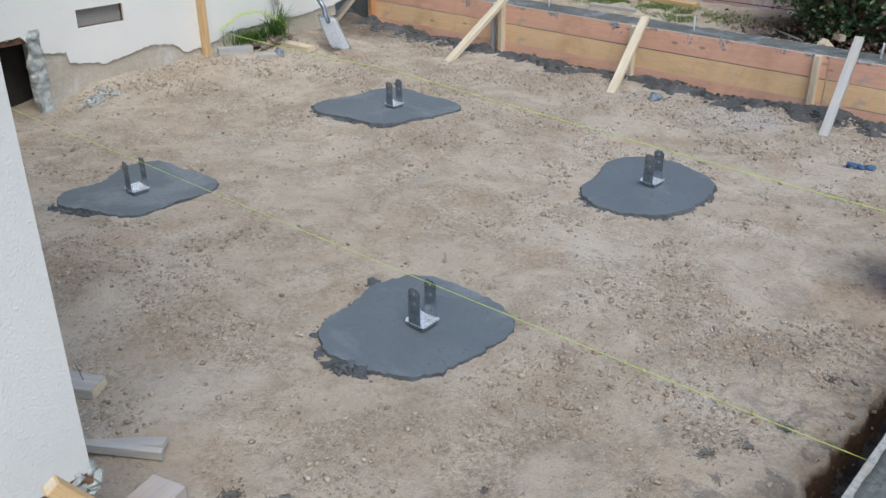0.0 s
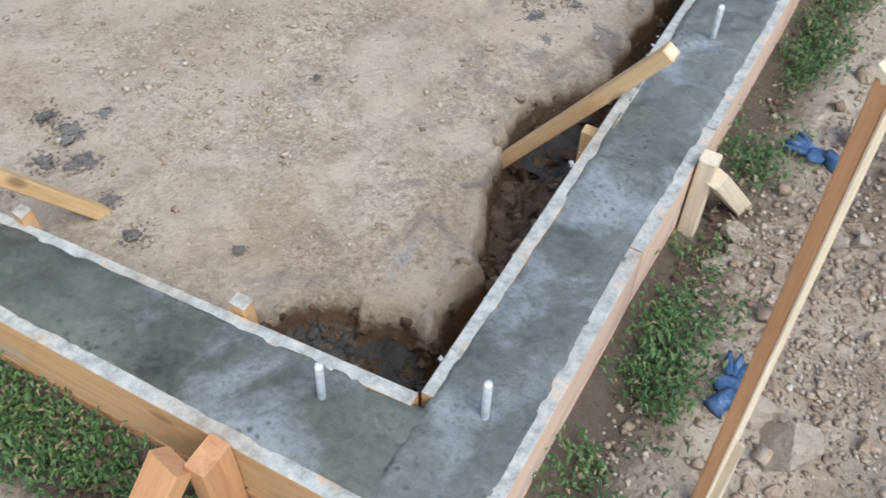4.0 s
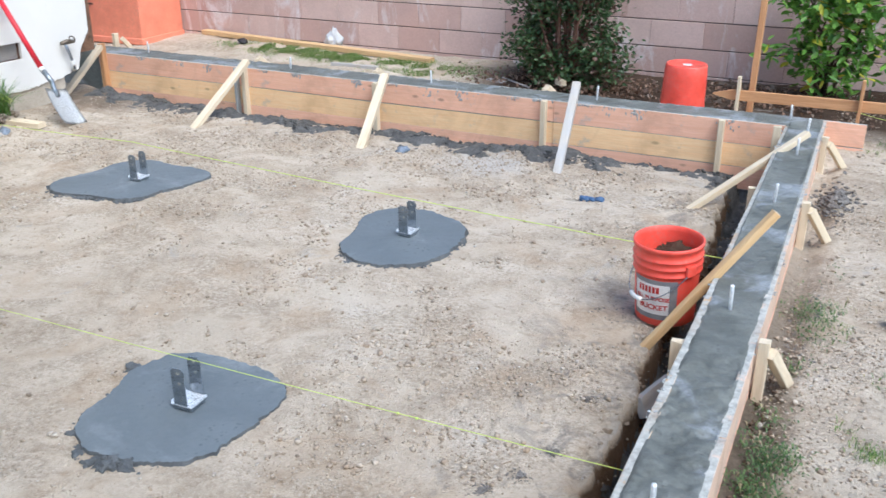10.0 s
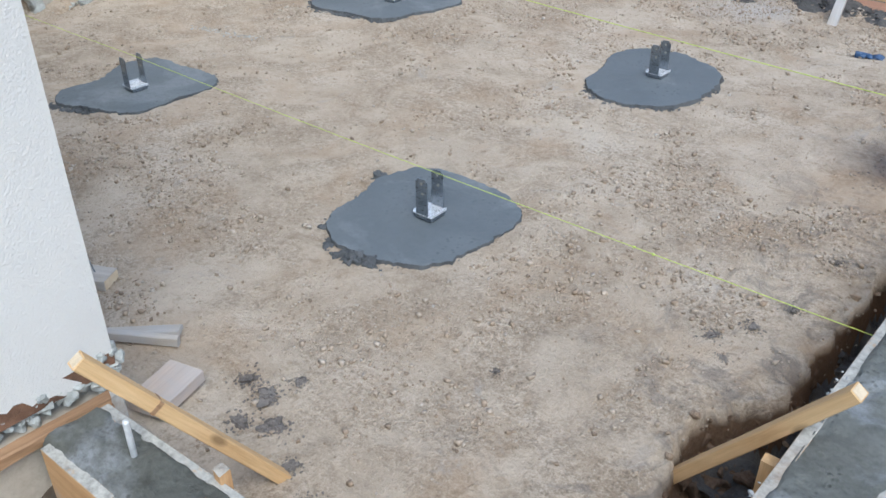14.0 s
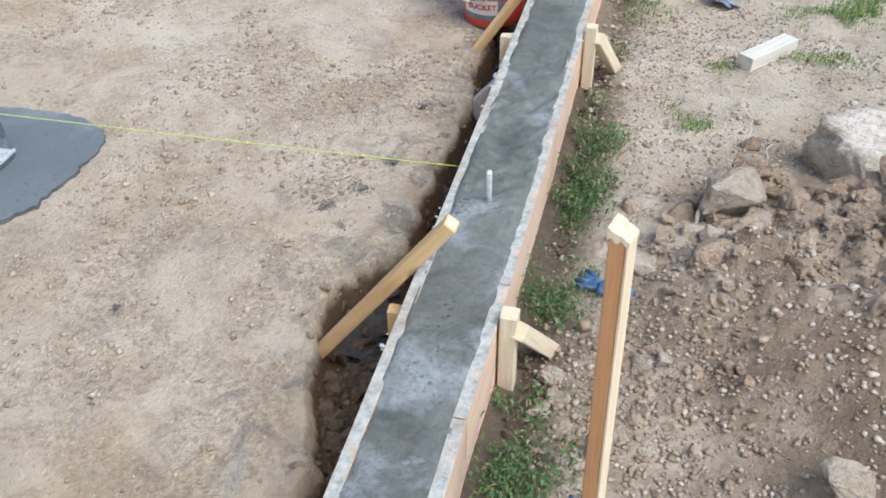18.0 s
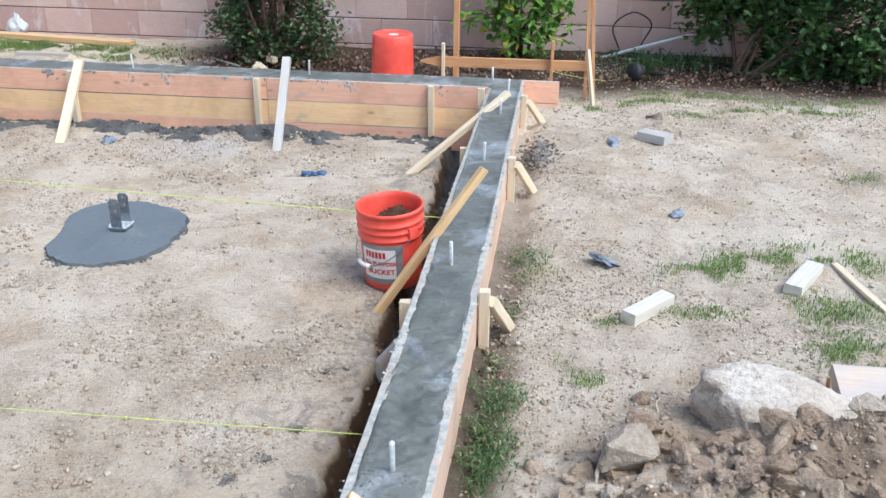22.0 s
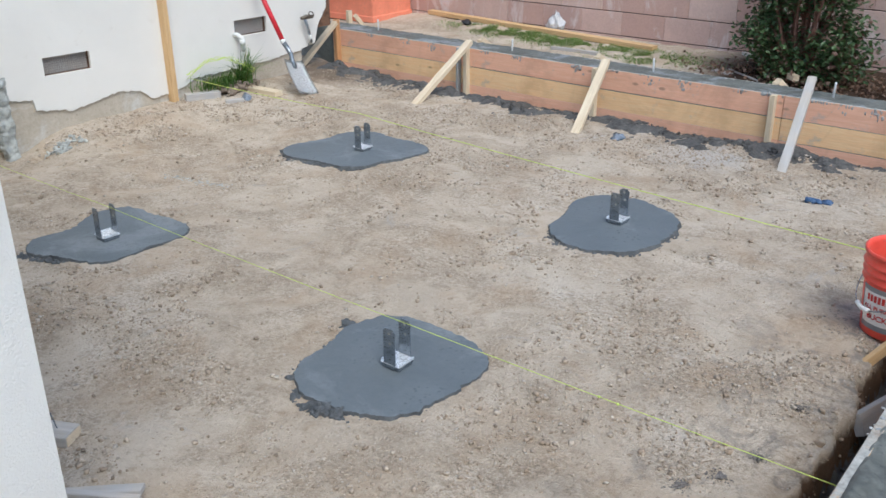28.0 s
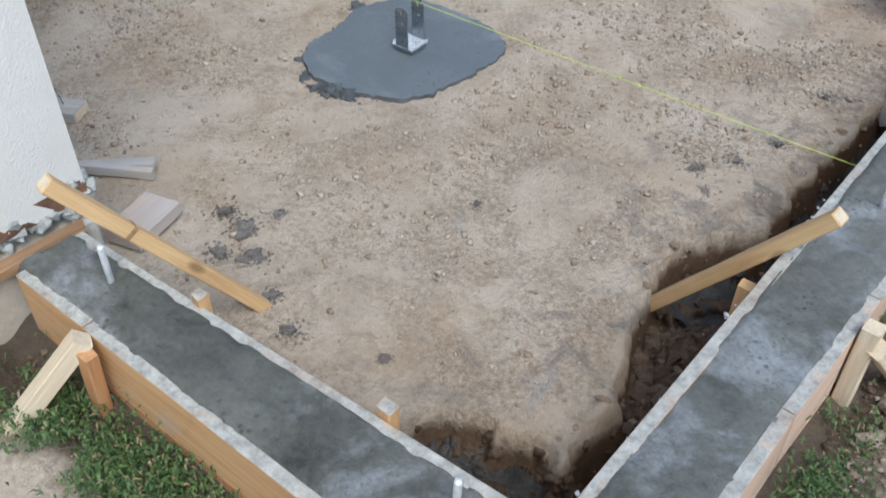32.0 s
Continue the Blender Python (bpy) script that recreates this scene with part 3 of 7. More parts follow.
M_OLD = cement("old_foundation_concrete", (0.36, 0.31, 0.24), (0.56, 0.50, 0.41), 0.0, 4.0, 0.004, (0.62, 0.64, 0.63))
M_CRUMB = plain("broken_mortar", (0.42, 0.43, 0.40), 0.92, vary=0.4, scale=20, bump=0.004, world_space=True)
M_STUCCO = stucco_material("cream_stucco", (0.80, 0.775, 0.72))
M_STUCCO_ROUGH = stucco_material("coarse_cream_stucco", (0.72, 0.70, 0.66), 210.0, 0.0028)
M_BLOCK = block_material()
M_MORTAR = plain("dark_joint", (0.10, 0.085, 0.08), 0.95, world_space=True)
M_FORM_RED = wood("redwood_form_board", (0.80, 0.425, 0.275), (0.92, 0.565, 0.40), smear=0.9)
M_FORM_YELLOW = wood("fir_form_board", (0.90, 0.55, 0.275), (0.96, 0.69, 0.40), smear=0.9)
M_FORM_TOP = wood("cement_smeared_board", (0.50, 0.28, 0.115), (0.72, 0.45, 0.23), smear=0.90)
M_FORM_PINK = wood("pinkish_form_board", (0.60, 0.40, 0.27), (0.78, 0.58, 0.44), smear=0.82)
M_PINE = wood("fresh_pine", (0.56, 0.34, 0.15), (0.79, 0.56, 0.30))
M_PALE = wood("pale_pine", (0.60, 0.47, 0.31), (0.80, 0.69, 0.51))
M_GREY_WOOD = wood("weathered_lumber", (0.40, 0.34, 0.27), (0.62, 0.56, 0.48), gray=0.32)
M_PINKISH = wood("weathered_pink_plank", (0.48, 0.36, 0.27), (0.70, 0.56, 0.44), gray=0.28)
M_ORANGE_WOOD = wood("orange_fir", (0.44, 0.205, 0.085), (0.68, 0.38, 0.18), knots=False)
M_DARK_WOOD = plain("rotten_wood", (0.16, 0.085, 0.05), 0.9, vary=0.5, scale=18, bump=0.004, world_space=True)
M_STEEL = plain("galvanised_steel", (0.27, 0.30, 0.33), 0.32, 0.8, vary=0.3, scale=25)
M_BOLT = plain("zinc_bolt", (0.78, 0.80, 0.83), 0.4, 0.45, vary=0.25, scale=60)
M_ORANGE = plain("orange_red_plastic", (0.80, 0.085, 0.055), 0.42, vary=0.18, scale=7, dirt=(0.42, 0.27, 0.22), dirt_amount=0.25)
M_JOBBOX = plain("orange_red_paint", (0.83, 0.27, 0.165), 0.5, vary=0.15, scale=6, dirt=(0.4, 0.22, 0.15), dirt_amount=0.3)
M_RED = plain("red_enamel", (0.55, 0.015, 0.03), 0.4, vary=0.15, scale=14)
M_WHITE = plain("white_plastic", (0.75, 0.75, 0.72), 0.45, vary=0.12, scale=14, dirt=(0.4, 0.34, 0.27), dirt_amount=0.4)
M_LABEL = plain("grey_print", (0.20, 0.20, 0.21), 0.5, vary=0.2, scale=20, dirt=(0.35, 0.28, 0.22), dirt_amount=0.35)
M_PRINT = plain("white_print", (0.72, 0.70, 0.67), 0.5, vary=0.2, scale=20, dirt=(0.45, 0.36, 0.3), dirt_amount=0.35)
M_INK = plain("red_print", (0.52, 0.03, 0.025), 0.5, vary=0.2, scale=20)
M_BLACK = plain("black_rubber", (0.02, 0.02, 0.022), 0.6)
M_BLUE = plain("blue_glove_cloth", (0.03, 0.085, 0.19), 0.75, vary=0.5, scale=30, dirt=(0.3, 0.32, 0.35), dirt_amount=0.4)
M_SLATE = plain("dirty_blue_cloth", (0.17, 0.205, 0.255), 0.8, vary=0.55, scale=30, dirt=(0.4, 0.38, 0.35), dirt_amount=0.5)
M_STRING = plain("fluorescent_string", (0.60, 0.72, 0.16), 0.6, vary=0.1, scale=40, bump=0)
M_LEAF = leaf_material("shrub_leaves", (0.03, 0.065, 0.026), (0.12, 0.195, 0.075), (0.15, 0.085, 0.06), 0.14)
M_CITRUS = leaf_material("citrus_leaves", (0.06, 0.16, 0.025), (0.22, 0.42, 0.07), (0.60, 0.55, 0.06), 0.06)
M_DEEP = leaf_material("dark_shrub_leaves", (0.02, 0.055, 0.018), (0.10, 0.19, 0.055))
M_GRASS = leaf_material("grass_blades", (0.09, 0.17, 0.03), (0.21, 0.32, 0.075), (0.42, 0.36, 0.18), 0.10)
M_WEED = leaf_material("weed_leaves", (0.045, 0.10, 0.033), (0.16, 0.25, 0.085), (0.36, 0.30, 0.17), 0.08)
M_BARK = plain("bark", (0.11, 0.07, 0.05), 0.95, vary=0.5, scale=30, bump=0.004)
M_LITTER = leaf_material("leaf_litter", (0.10, 0.055, 0.035), (0.30, 0.19, 0.13))
# pier sides and spill: wet concrete, darkened for the shadow under the lip
M_RIM = cement("pier_rim_concrete", (0.05, 0.053, 0.055), (0.165, 0.175, 0.18), 0.4, 22.0, 0.008)
M_DRIP = cement("cement_drips", (0.28, 0.285, 0.28), (0.46, 0.465, 0.455), 0.2, 30.0, 0.003)
M_STEM = plain("reddish_stems", (0.17, 0.085, 0.06), 0.9, vary=0.4, scale=30, bump=0.003)
M_BAG = plain("crumpled_plastic", (0.88, 0.89, 0.92), 0.18, vary=0.12, scale=26, bump=0.006)
M_BAG.node_tree.nodes["Principled BSDF"].inputs["Transmission Weight"].default_value = 0.35
M_SCREEN = plain("vent_mesh", (0.34, 0.315, 0.295), 0.7, vary=0.3, scale=180, bump=0.003, world_space=True)
M_CRAWL_SHADE = plain("crawl_space_shade", (0.03, 0.025, 0.02), 0.95)
M_WHITEWOOD = wood("bleached_block", (0.52, 0.48, 0.40), (0.74, 0.70, 0.61), knots=False)
M_RUST_WOOD = wood("brown_rotten_board", (0.20, 0.11, 0.055), (0.46, 0.28, 0.15))
# bracket tray and lips: the sky's reflection is painted in as brighter zinc
M_TRAY = plain("sky_bright_zinc", (0.78, 0.80, 0.82), 0.3, 0.45, vary=0.12, scale=25)
M_DAMP = soil("damp_crumbs", [(0.135, 0.118, 0.104), (0.20, 0.178, 0.16), (0.26, 0.236, 0.214), (0.36, 0.33, 0.30)])

# ---- the plan ----
TOP = 0.268            # top of the new stem walls
EAST = (0.000, 0.211)    # inner and outer face of the east forms, x
NORTH = (5.55, 5.785)  # inner and outer face of the north forms, y
SOUTH = (0.56, 0.78)   # outer and inner face of the south forms, y
HOUSE_X = -5.0         # face of the house's long wall
WING_X = -1.15         # face of the house's wing
WING_Y = 0.766         # corner of the wing
BLOCK_Y = 7.24         # face of the garden wall
PLATE = 0.027          # thickness of a form board


def east_face(y):
    """How far the outer east form stands inside its straight line: it closes in towards the south."""
    return np.interp(y, (0.5, 1.2, 1.56, 2.2, 3.0), (-0.025, -0.022, -0.012, -0.006, 0.0))


def bank_line(y):
    """Width of the trench inside the east form, with a bay where the brace stands."""
    return np.interp(y, (0.98, 1.20, 1.31, 1.40, 1.50, 1.66, 1.78, 1.90, 2.02, 2.40, 2.80, 3.0, 3.2, 4.08, 4.95),
                     (0.150, 0.116, 0.140, 0.190, 0.222, 0.262, 0.242, 0.148, 0.116, 0.150, 0.132, 0.172, 0.165, 0.14, 0.205))


def ground_height(x, y):
    """The lie of the land: the levelled pad, the trench beside the forms, the higher yard outside."""
    x, y = np.asarray(x, float), np.asarray(y, float)
    fine = 0.022 * fbm(x, y, 0.55, 3, 1) + 0.012 * fbm(x, y, 0.12, 3, 5)
    pad = fine + 0.03 * fbm(x, y, 2.2, 2, 9)
    pad = pad + 0.045 * smooth(-4.3, -4.95, x) * smooth(2.6, 3.4, y)
    pad = pad - 0.07 * np.exp(-(((x + 4.83) / 0.06) ** 2 + ((y - 2.60) / 0.06) ** 2))
    pad = pad - 0.13 * np.exp(-(((x + 5.0) / 0.55) ** 2 + ((y - 2.42) / 0.26) ** 2))
    # the trench: a crumbling bank whose line wanders along the form
    flat_x, flat_y = x, y
    x = x + 0.024 * fbm(flat_x, flat_y, 0.075, 3, 101) + 0.020 * fbm(flat_x, flat_y, 0.03, 2, 103)
    y = y + 0.030 * fbm(flat_x, flat_y, 0.075, 3, 105) + 0.020 * fbm(flat_x, flat_y, 0.03, 2, 107)
    wide = bank_line(y) + 0.022 * fbm(y, x * 0.6 + 1.2, 0.10, 4, 27)
    bank = 0.022 + 0.020 * fbm(x, y, 0.12, 2, 29)
    cut = smooth(-wide - bank, -wide + bank, x) * smooth(0.9, 1.02, y)
    near = 0.235 * smooth(-0.54, -0.32, x) + 0.06 * fbm(x, x * 0 + 0.4, 0.10, 3, 23)
    south = smooth(SOUTH[1] + near + 0.03, SOUTH[1] + near, y) * smooth(-0.49, -0.43, x)
    x, y = flat_x, flat_y
    pad = pad - np.maximum((0.165 - 0.055 * smooth(1.12, 1.25, y) * smooth(1.72, 1.58, y) + 0.06 * fbm(x, y, 0.1, 3, 31)) * cut, (0.115 + 0.06 * fbm(x, y, 0.1, 3, 31)) * south) - 0.035 * np.exp(-(((x + wide + 0.035) / 0.035) ** 2)) * (fbm(x, y, 0.07, 3, 33) + 0.2) * (y > 0.98)
    pad = pad - 0.09 * smooth(5.22, 5.42, y + 0.25 * fbm(x, x * 0, 0.6, 3, 25))
    pile = 0.30 * np.exp(-(((x - 1.42) / 0.52) ** 2 + ((y - 1.42) / 0.62) ** 2))
    pile = pile + 0.09 * np.exp(-(((x - 0.86) / 0.36) ** 2 + ((y - 1.78) / 0.42) ** 2))
    pile = pile + 0.13 * np.exp(-(((x - 1.28) / 0.26) ** 2 + ((y - 2.10) / 0.13) ** 2))
    rubble = np.clip(pile * 12, 0, 1)
    outside = 0.115 + 0.05 * smooth(6.3, 7.2, y) + 1.3 * fine + 0.03 * fbm(x, y, 1.4, 2, 41)
    outside = outside + pile + rubble * (0.07 * fbm(x, y, 0.30, 3, 43) + smooth(1.45, 1.75, y) * smooth(2.6, 2.2, y) * (0.05 * np.abs(fbm(x, y, 0.13, 3, 47)) + 0.05 * np.abs(fbm(x, y, 0.05, 2, 49))) + 0.02 * np.abs(fbm(x, y, 0.06, 3, 51)) - 0.015) - 0.07 * np.exp(-(((x - 0.90) / 0.17) ** 2 + ((y - 1.76) / 0.13) ** 2)) - 0.12 * np.exp(-(((x - 0.79) / 0.055) ** 2 + ((y - 2.19) / 0.05) ** 2))
    outside = outside - 0.035 * np.exp(-(((x - 0.27) / 0.06) ** 2)) * (y < 5.5) * smooth(0.3, 0.5, y) - 0.04 * np.exp(-(((y - 0.50) / 0.05) ** 2)) * (x < 0.2)
    step = np.maximum(smooth(0.05, 0.17, x), np.maximum(smooth(5.60, 5.73, y), smooth(0.74, 0.61, y)))
    return pad * (1 - step) + outside * step


def lay(x, y):
    return float(ground_height(np.array([x]), np.array([y]))[0])


def build_ground():
    def axis(lo, a, b, hi, step):
        inner = np.arange(a, b + step / 2, step)
        left = a - np.geomspace(step, a - lo, 26)[::-1]
        right = b + np.geomspace(step, hi - b, 26)
        return np.concatenate([left, inner, right])

    xs = axis(-400, -5.25, 2.6, 400, 0.02)
    xs = np.unique(np.concatenate([xs, np.arange(-0.55, 0.0, 0.008), np.arange(0.24, 1.4, 0.012)]).round(3))
    ys = axis(-400, 0.2, 7.3, 800, 0.0135)
    X, Y = np.meshgrid(xs, ys)
    Z = ground_height(X, Y)
    far = np.maximum(np.maximum(-5.6 - X, X - 6), np.maximum(-1.5 - Y, Y - 7.6))
    Z = np.where(far > 0, 0.1 + (Z - 0.1) * np.exp(-far), Z)
    n, m = len(xs), len(ys)
    idx = np.arange(n * m).reshape(m, n)
    quads = np.stack([idx[:-1, :-1], idx[:-1, 1:], idx[1:, 1:], idx[1:, :-1]], -1).reshape(-1, 4)
    data = bpy.data.meshes.new("ground")
    data.vertices.add(n * m)
    data.vertices.foreach_set("co", np.stack([X, Y, Z], -1).ravel())
    data.loops.add(len(quads) * 4)
    data.loops.foreach_set("vertex_index", quads.ravel())
    data.polygons.add(len(quads))
    data.polygons.foreach_set("loop_start", np.arange(len(quads)) * 4)
    data.polygons.foreach_set("use_smooth", np.ones(len(quads), bool))
    data.update()
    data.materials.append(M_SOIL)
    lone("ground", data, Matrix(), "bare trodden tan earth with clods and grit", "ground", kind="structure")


build_ground()


# ---- the house: long stucco wall to the west, wing to the south ----
def slab_yz(outline, x0, x1, holes=()):
    """A plate with an outline in (y, z), from x0 to x1, with rectangular holes."""
    bm = bmesh.new()
    ys = sorted({round(p[0], 4) for p in outline} | {h for hole in holes for h in hole[:2]})
    lower = [p for p in outline]

    def bottom(y):
        return float(np.interp(y, [p[0] for p in lower], [p[1] for p in lower]))

    high = 2.7
    for a, b in zip(ys, ys[1:]):
        mid = (a + b) / 2
        spans = [(None, high)]
        for h0, h1, z0, z1 in holes:
            if h0 <= mid <= h1:
                spans = [(None, z0), (z1, high)]
        for lo, hi in spans:
            la, lb = (bottom(a), bottom(b)) if lo is None else (lo, lo)
            v = [bm.verts.new(c) for c in ((x1, a, la), (x1, b, lb), (x1, b, hi), (x1, a, hi), (x0, a, la), (x0, b, lb), (x0, b, hi), (x0, a, hi))]
            for f in ((0, 1, 2, 3), (7, 6, 5, 4), (4, 5, 1, 0), (3, 2, 6, 7), (0, 3, 7, 4), (1, 5, 6, 2)):
                bm.faces.new([v[i] for i in f])
    bmesh.ops.remove_doubles(bm, verts=bm.verts, dist=0.0005)
    bm.verts.index_update()
    groups = {}
    for f in bm.faces:
        groups.setdefault(frozenset(v.index for v in f.verts), []).append(f)
    bmesh.ops.delete(bm, geom=[f for g in groups.values() if len(g) > 1 for f in g], context="FACES")
    bmesh.ops.recalc_face_normals(bm, faces=bm.faces)
    return bm


def ragged(points, step, amount, seed):
    """Points joined by a broken, chipped line."""
    out = []
    rng = random.Random(seed)
    for (a, za), (b, zb) in zip(points, points[1:]):
        n = max(1, int(abs(b - a) / step))
        for k in range(n):
            u = k / n
            out.append((a + (b - a) * u, za + (zb - za) * u + (rng.uniform(-1, 1) * amount if 0 < k else 0)))
    out.append(points[-1])
    return out


VENTS = [(2.80, 3.115, 0.362, 0.474), (4.275, 4.575, 0.400, 0.516)]


def build_house():
    wall = thing("wall_west", (HOUSE_X, 3, 0), "long cream stucco house wall, broken off along its foot", "wall", kind="structure")
    edge = ragged([(0.2, 0.30), (2.0, 0.33), (2.30, 0.36), (2.44, 0.37), (2.515, 0.285), (2.53, 0.255), (2.695, 0.236), (2.71, 0.165), (2.96, 0.121),
                   (3.27, 0.18), (3.44, 0.158), (3.535, 0.085), (3.72, 0.10), (3.90, 0.163), (4.53, 0.182), (4.86, 0.205), (5.06, 0.25), (5.10, 0.38), (5.19, 0.50)], 0.02, 0.008, 3)
    edge += [(5.2, 0.52), (5.24, 1.5), (5.245, 2.7)]
    part("stucco", slab_yz(edge, HOUSE_X - 0.02, HOUSE_X, VENTS), M_STUCCO, wall, "cream stucco with a ragged lower edge")
    part("sheathing", slab_yz([(0.2, 0.3), (5.26, 0.36)], HOUSE_X - 0.16, HOUSE_X - 0.021, VENTS), M_DARK_WOOD, wall, "brown exposed boards behind the stucco")
    # old foundation under it, with the crawl opening broken through
    bm = bmesh.new()
    for y0, y1, zt in ((0.2, 2.05, 0.36), (2.53, 4.93, 0.36)):
        b2 = box(0.20, y1 - y0, zt + 0.5, 0.006)
        bmesh.ops.translate(b2, vec=(HOUSE_X - 0.115, (y0 + y1) / 2, (zt - 0.5) / 2), verts=b2.verts)
        tmp = bm_mesh("old_foundation", b2, M_OLD)
        bm.from_mesh(tmp)
        bpy.data.meshes.remove(tmp)
    part("foundation", bm, M_OLD, wall, "old pale concrete footing, stained with earth")
    # broken jamb beside the crawl opening
    rng = random.Random(5)
    v, f = [], []
    n, k = 70, 12
    for i in range(n + 1):
        z = -0.16 + 0.56 * i / n
        y0 = 2.468 + 0.03 * float(fbm(z, 0.0, 0.07, 3, 5)) + 0.010 * rng.random()
        for j in range(k + 1):
            y = y0 + (2.56 + 0.02 * float(fbm(z, 3.0, 0.1, 2, 8)) - y0) * j / k
            out = 0.012 + 0.05 * abs(float(fbm(y, z, 0.06, 4, 11))) - (0.05 if j in (0, k) else 0)
            v.append((HOUSE_X - 0.012 + out, y, z))
    for i in range(n):
        for j in range(k):
            q = i * (k + 1) + j
            f.append((q, q + 1, q + k + 2, q + k + 1))
    for k in range(26):
        y, z = 2.10 + 0.42 * rng.random(), 0.372 + 0.010 * rng.gauss(0, 1)
        w, g = rock_arrays((HOUSE_X - 0.008 - 0.03 * rng.random(), y, z), rng.uniform(0.008, 0.02), rng, 0.9, 2, 0.5, True)
        f += [tuple(i + len(v) for i in t) for t in g]
        v += w
    piece("broken_jamb", mesh_of("broken_jamb", v, f, M_CRUMB, True), Matrix(), wall, "crumbling pale mortar beside the crawl opening")
    # solid block behind the opening: the shade under the house is its colour
    part("crawl_space", box(1.2, 1.2, 0.7, 0), M_CRAWL_SHADE, wall, "near-black block standing for the shade of the crawl space", Matrix.Translation((HOUSE_X - 0.86, 2.2, 0.02)))
    part("end_board", box(3.0, 0.10, 2.3, 0.003), M_STUCCO, wall, "end wall of the house", Matrix.Translation((HOUSE_X - 1.53, 5.21, 1.56)))
    # vents
    for n, (y0, y1, z0, z1) in enumerate(VENTS):
        v = part("vent", box(0.006, y1 - y0 - 0.004, z1 - z0 - 0.004, 0), M_SCREEN, wall, "dusty wire vent screen set into the wall", Matrix.Translation((HOUSE_X - 0.045, (y0 + y1) / 2, (z0 + z1) / 2)))
        bars = bmesh.new()
        for k in range(1, 22):
            y = (y1 - y0) * (k / 22 - 0.5)
            bmesh.ops.create_cube(bars, size=1, matrix=Matrix.Translation((0, y, 0)) @ Matrix.Diagonal((0.002, 0.0025, z1 - z0 - 0.006, 1)))
        for k in range(1, 8):
            bmesh.ops.create_cube(bars, size=1, matrix=Matrix.Translation((0.001, 0, (z1 - z0) * (k / 8 - 0.5))) @ Matrix.Diagonal((0.002, y1 - y0 - 0.006, 0.0025, 1)))
        part("wire_grid", bars, M_GREY_WOOD, v, "", Matrix.Translation((HOUSE_X - 0.038, (y0 + y1) / 2, (z0 + z1) / 2)))
    # the wing beside the camera
    wing = thing("wall_south_wing", (WING_X, 0.3, 0), "coarse cream stucco wall end with a broken lower corner", "wall", kind="structure")
    pts = ragged([(0.0, 0.36), (0.30, 0.355), (0.52, 0.345), (0.60, 0.325), (0.68, 0.305), (0.72, 0.335), (0.765, 0.345)], 0.014, 0.010, 9)
    low = slab_yz([(-3.0, 0.36)] + pts, -0.022, 0.0)
    part("stucco", low, M_STUCCO_ROUGH, wing, "coarse cream stucco, broken along its foot", Matrix.Translation((WING_X, 0, 0)))
    part("return_wall", box(3.9, 0.12, 2.3, 0.003), M_STUCCO_ROUGH, wing, "", Matrix.Translation((WING_X - 1.973, WING_Y - 0.06, 1.51)))
    part("framing", box(0.10, 3.55, 2.3, 0.003), M_DARK_WOOD, wing, "rotten brown sill and framing", Matrix.Translation((WING_X - 0.075, -1.13, 1.535)))
    part("sill", timber(1.1, 0.09, 0.05, 4, rough=0.004), M_DARK_WOOD, wing, "rotten split wooden sill", along((WING_X - 0.045, 0.765, 0.325), (WING_X - 0.045, -0.30, 0.325)))
    lumps = [rock_arrays((WING_X - 0.005 - 0.03 * rng.random(), 0.40 + 0.36 * rng.random(), 0.27 + 0.06 * rng.random()), rng.uniform(0.008, 0.024), rng, 0.8, 2, 0.4, True) for _ in range(90)]
    lumps += [rock_arrays((WING_X - 0.004 - 0.05 * rng.random(), 0.715 + 0.058 * rng.random(), 0.275 + 0.085 * rng.random()), rng.uniform(0.012, 0.026), rng, 0.8, 2, 0.4, True) for _ in range(70)]
    v, f = merge(lumps)
    piece("crumbled_stucco", mesh_of("crumbled_stucco", v, f, M_CRUMB), Matrix(), wing, "loose grey mortar chunks in the broken edge")
    part("foundation", box(0.14, 3.6, 0.8, 0.006), M_OLD, wing, "old concrete footing", Matrix.Translation((WING_X - 0.055, -1.04, -0.14)))
    part("ledge", timber(0.28, 0.026, 0.03, 6, rough=0.006), M_RUST_WOOD, wing, "worn brown ledger board", along((WING_X + 0.028, 0.44, 0.266), (WING_X + 0.034, 0.715, 0.266)))
    roof = thing("roof", (-3.6, 1.5, 2.7), "plain low roof over the house", "roof", kind="structure")
    part("deck", box(3.6, 5.1, 0.12, 0.01), M_MORTAR, roof, "", Matrix.Translation((HOUSE_X - 1.75, 2.72, 2.76)))
    part("deck", box(3.9, 3.7, 0.12, 0.01), M_MORTAR, roof, "", Matrix.Translation((WING_X - 1.93, -1.06, 2.765)))


build_house()


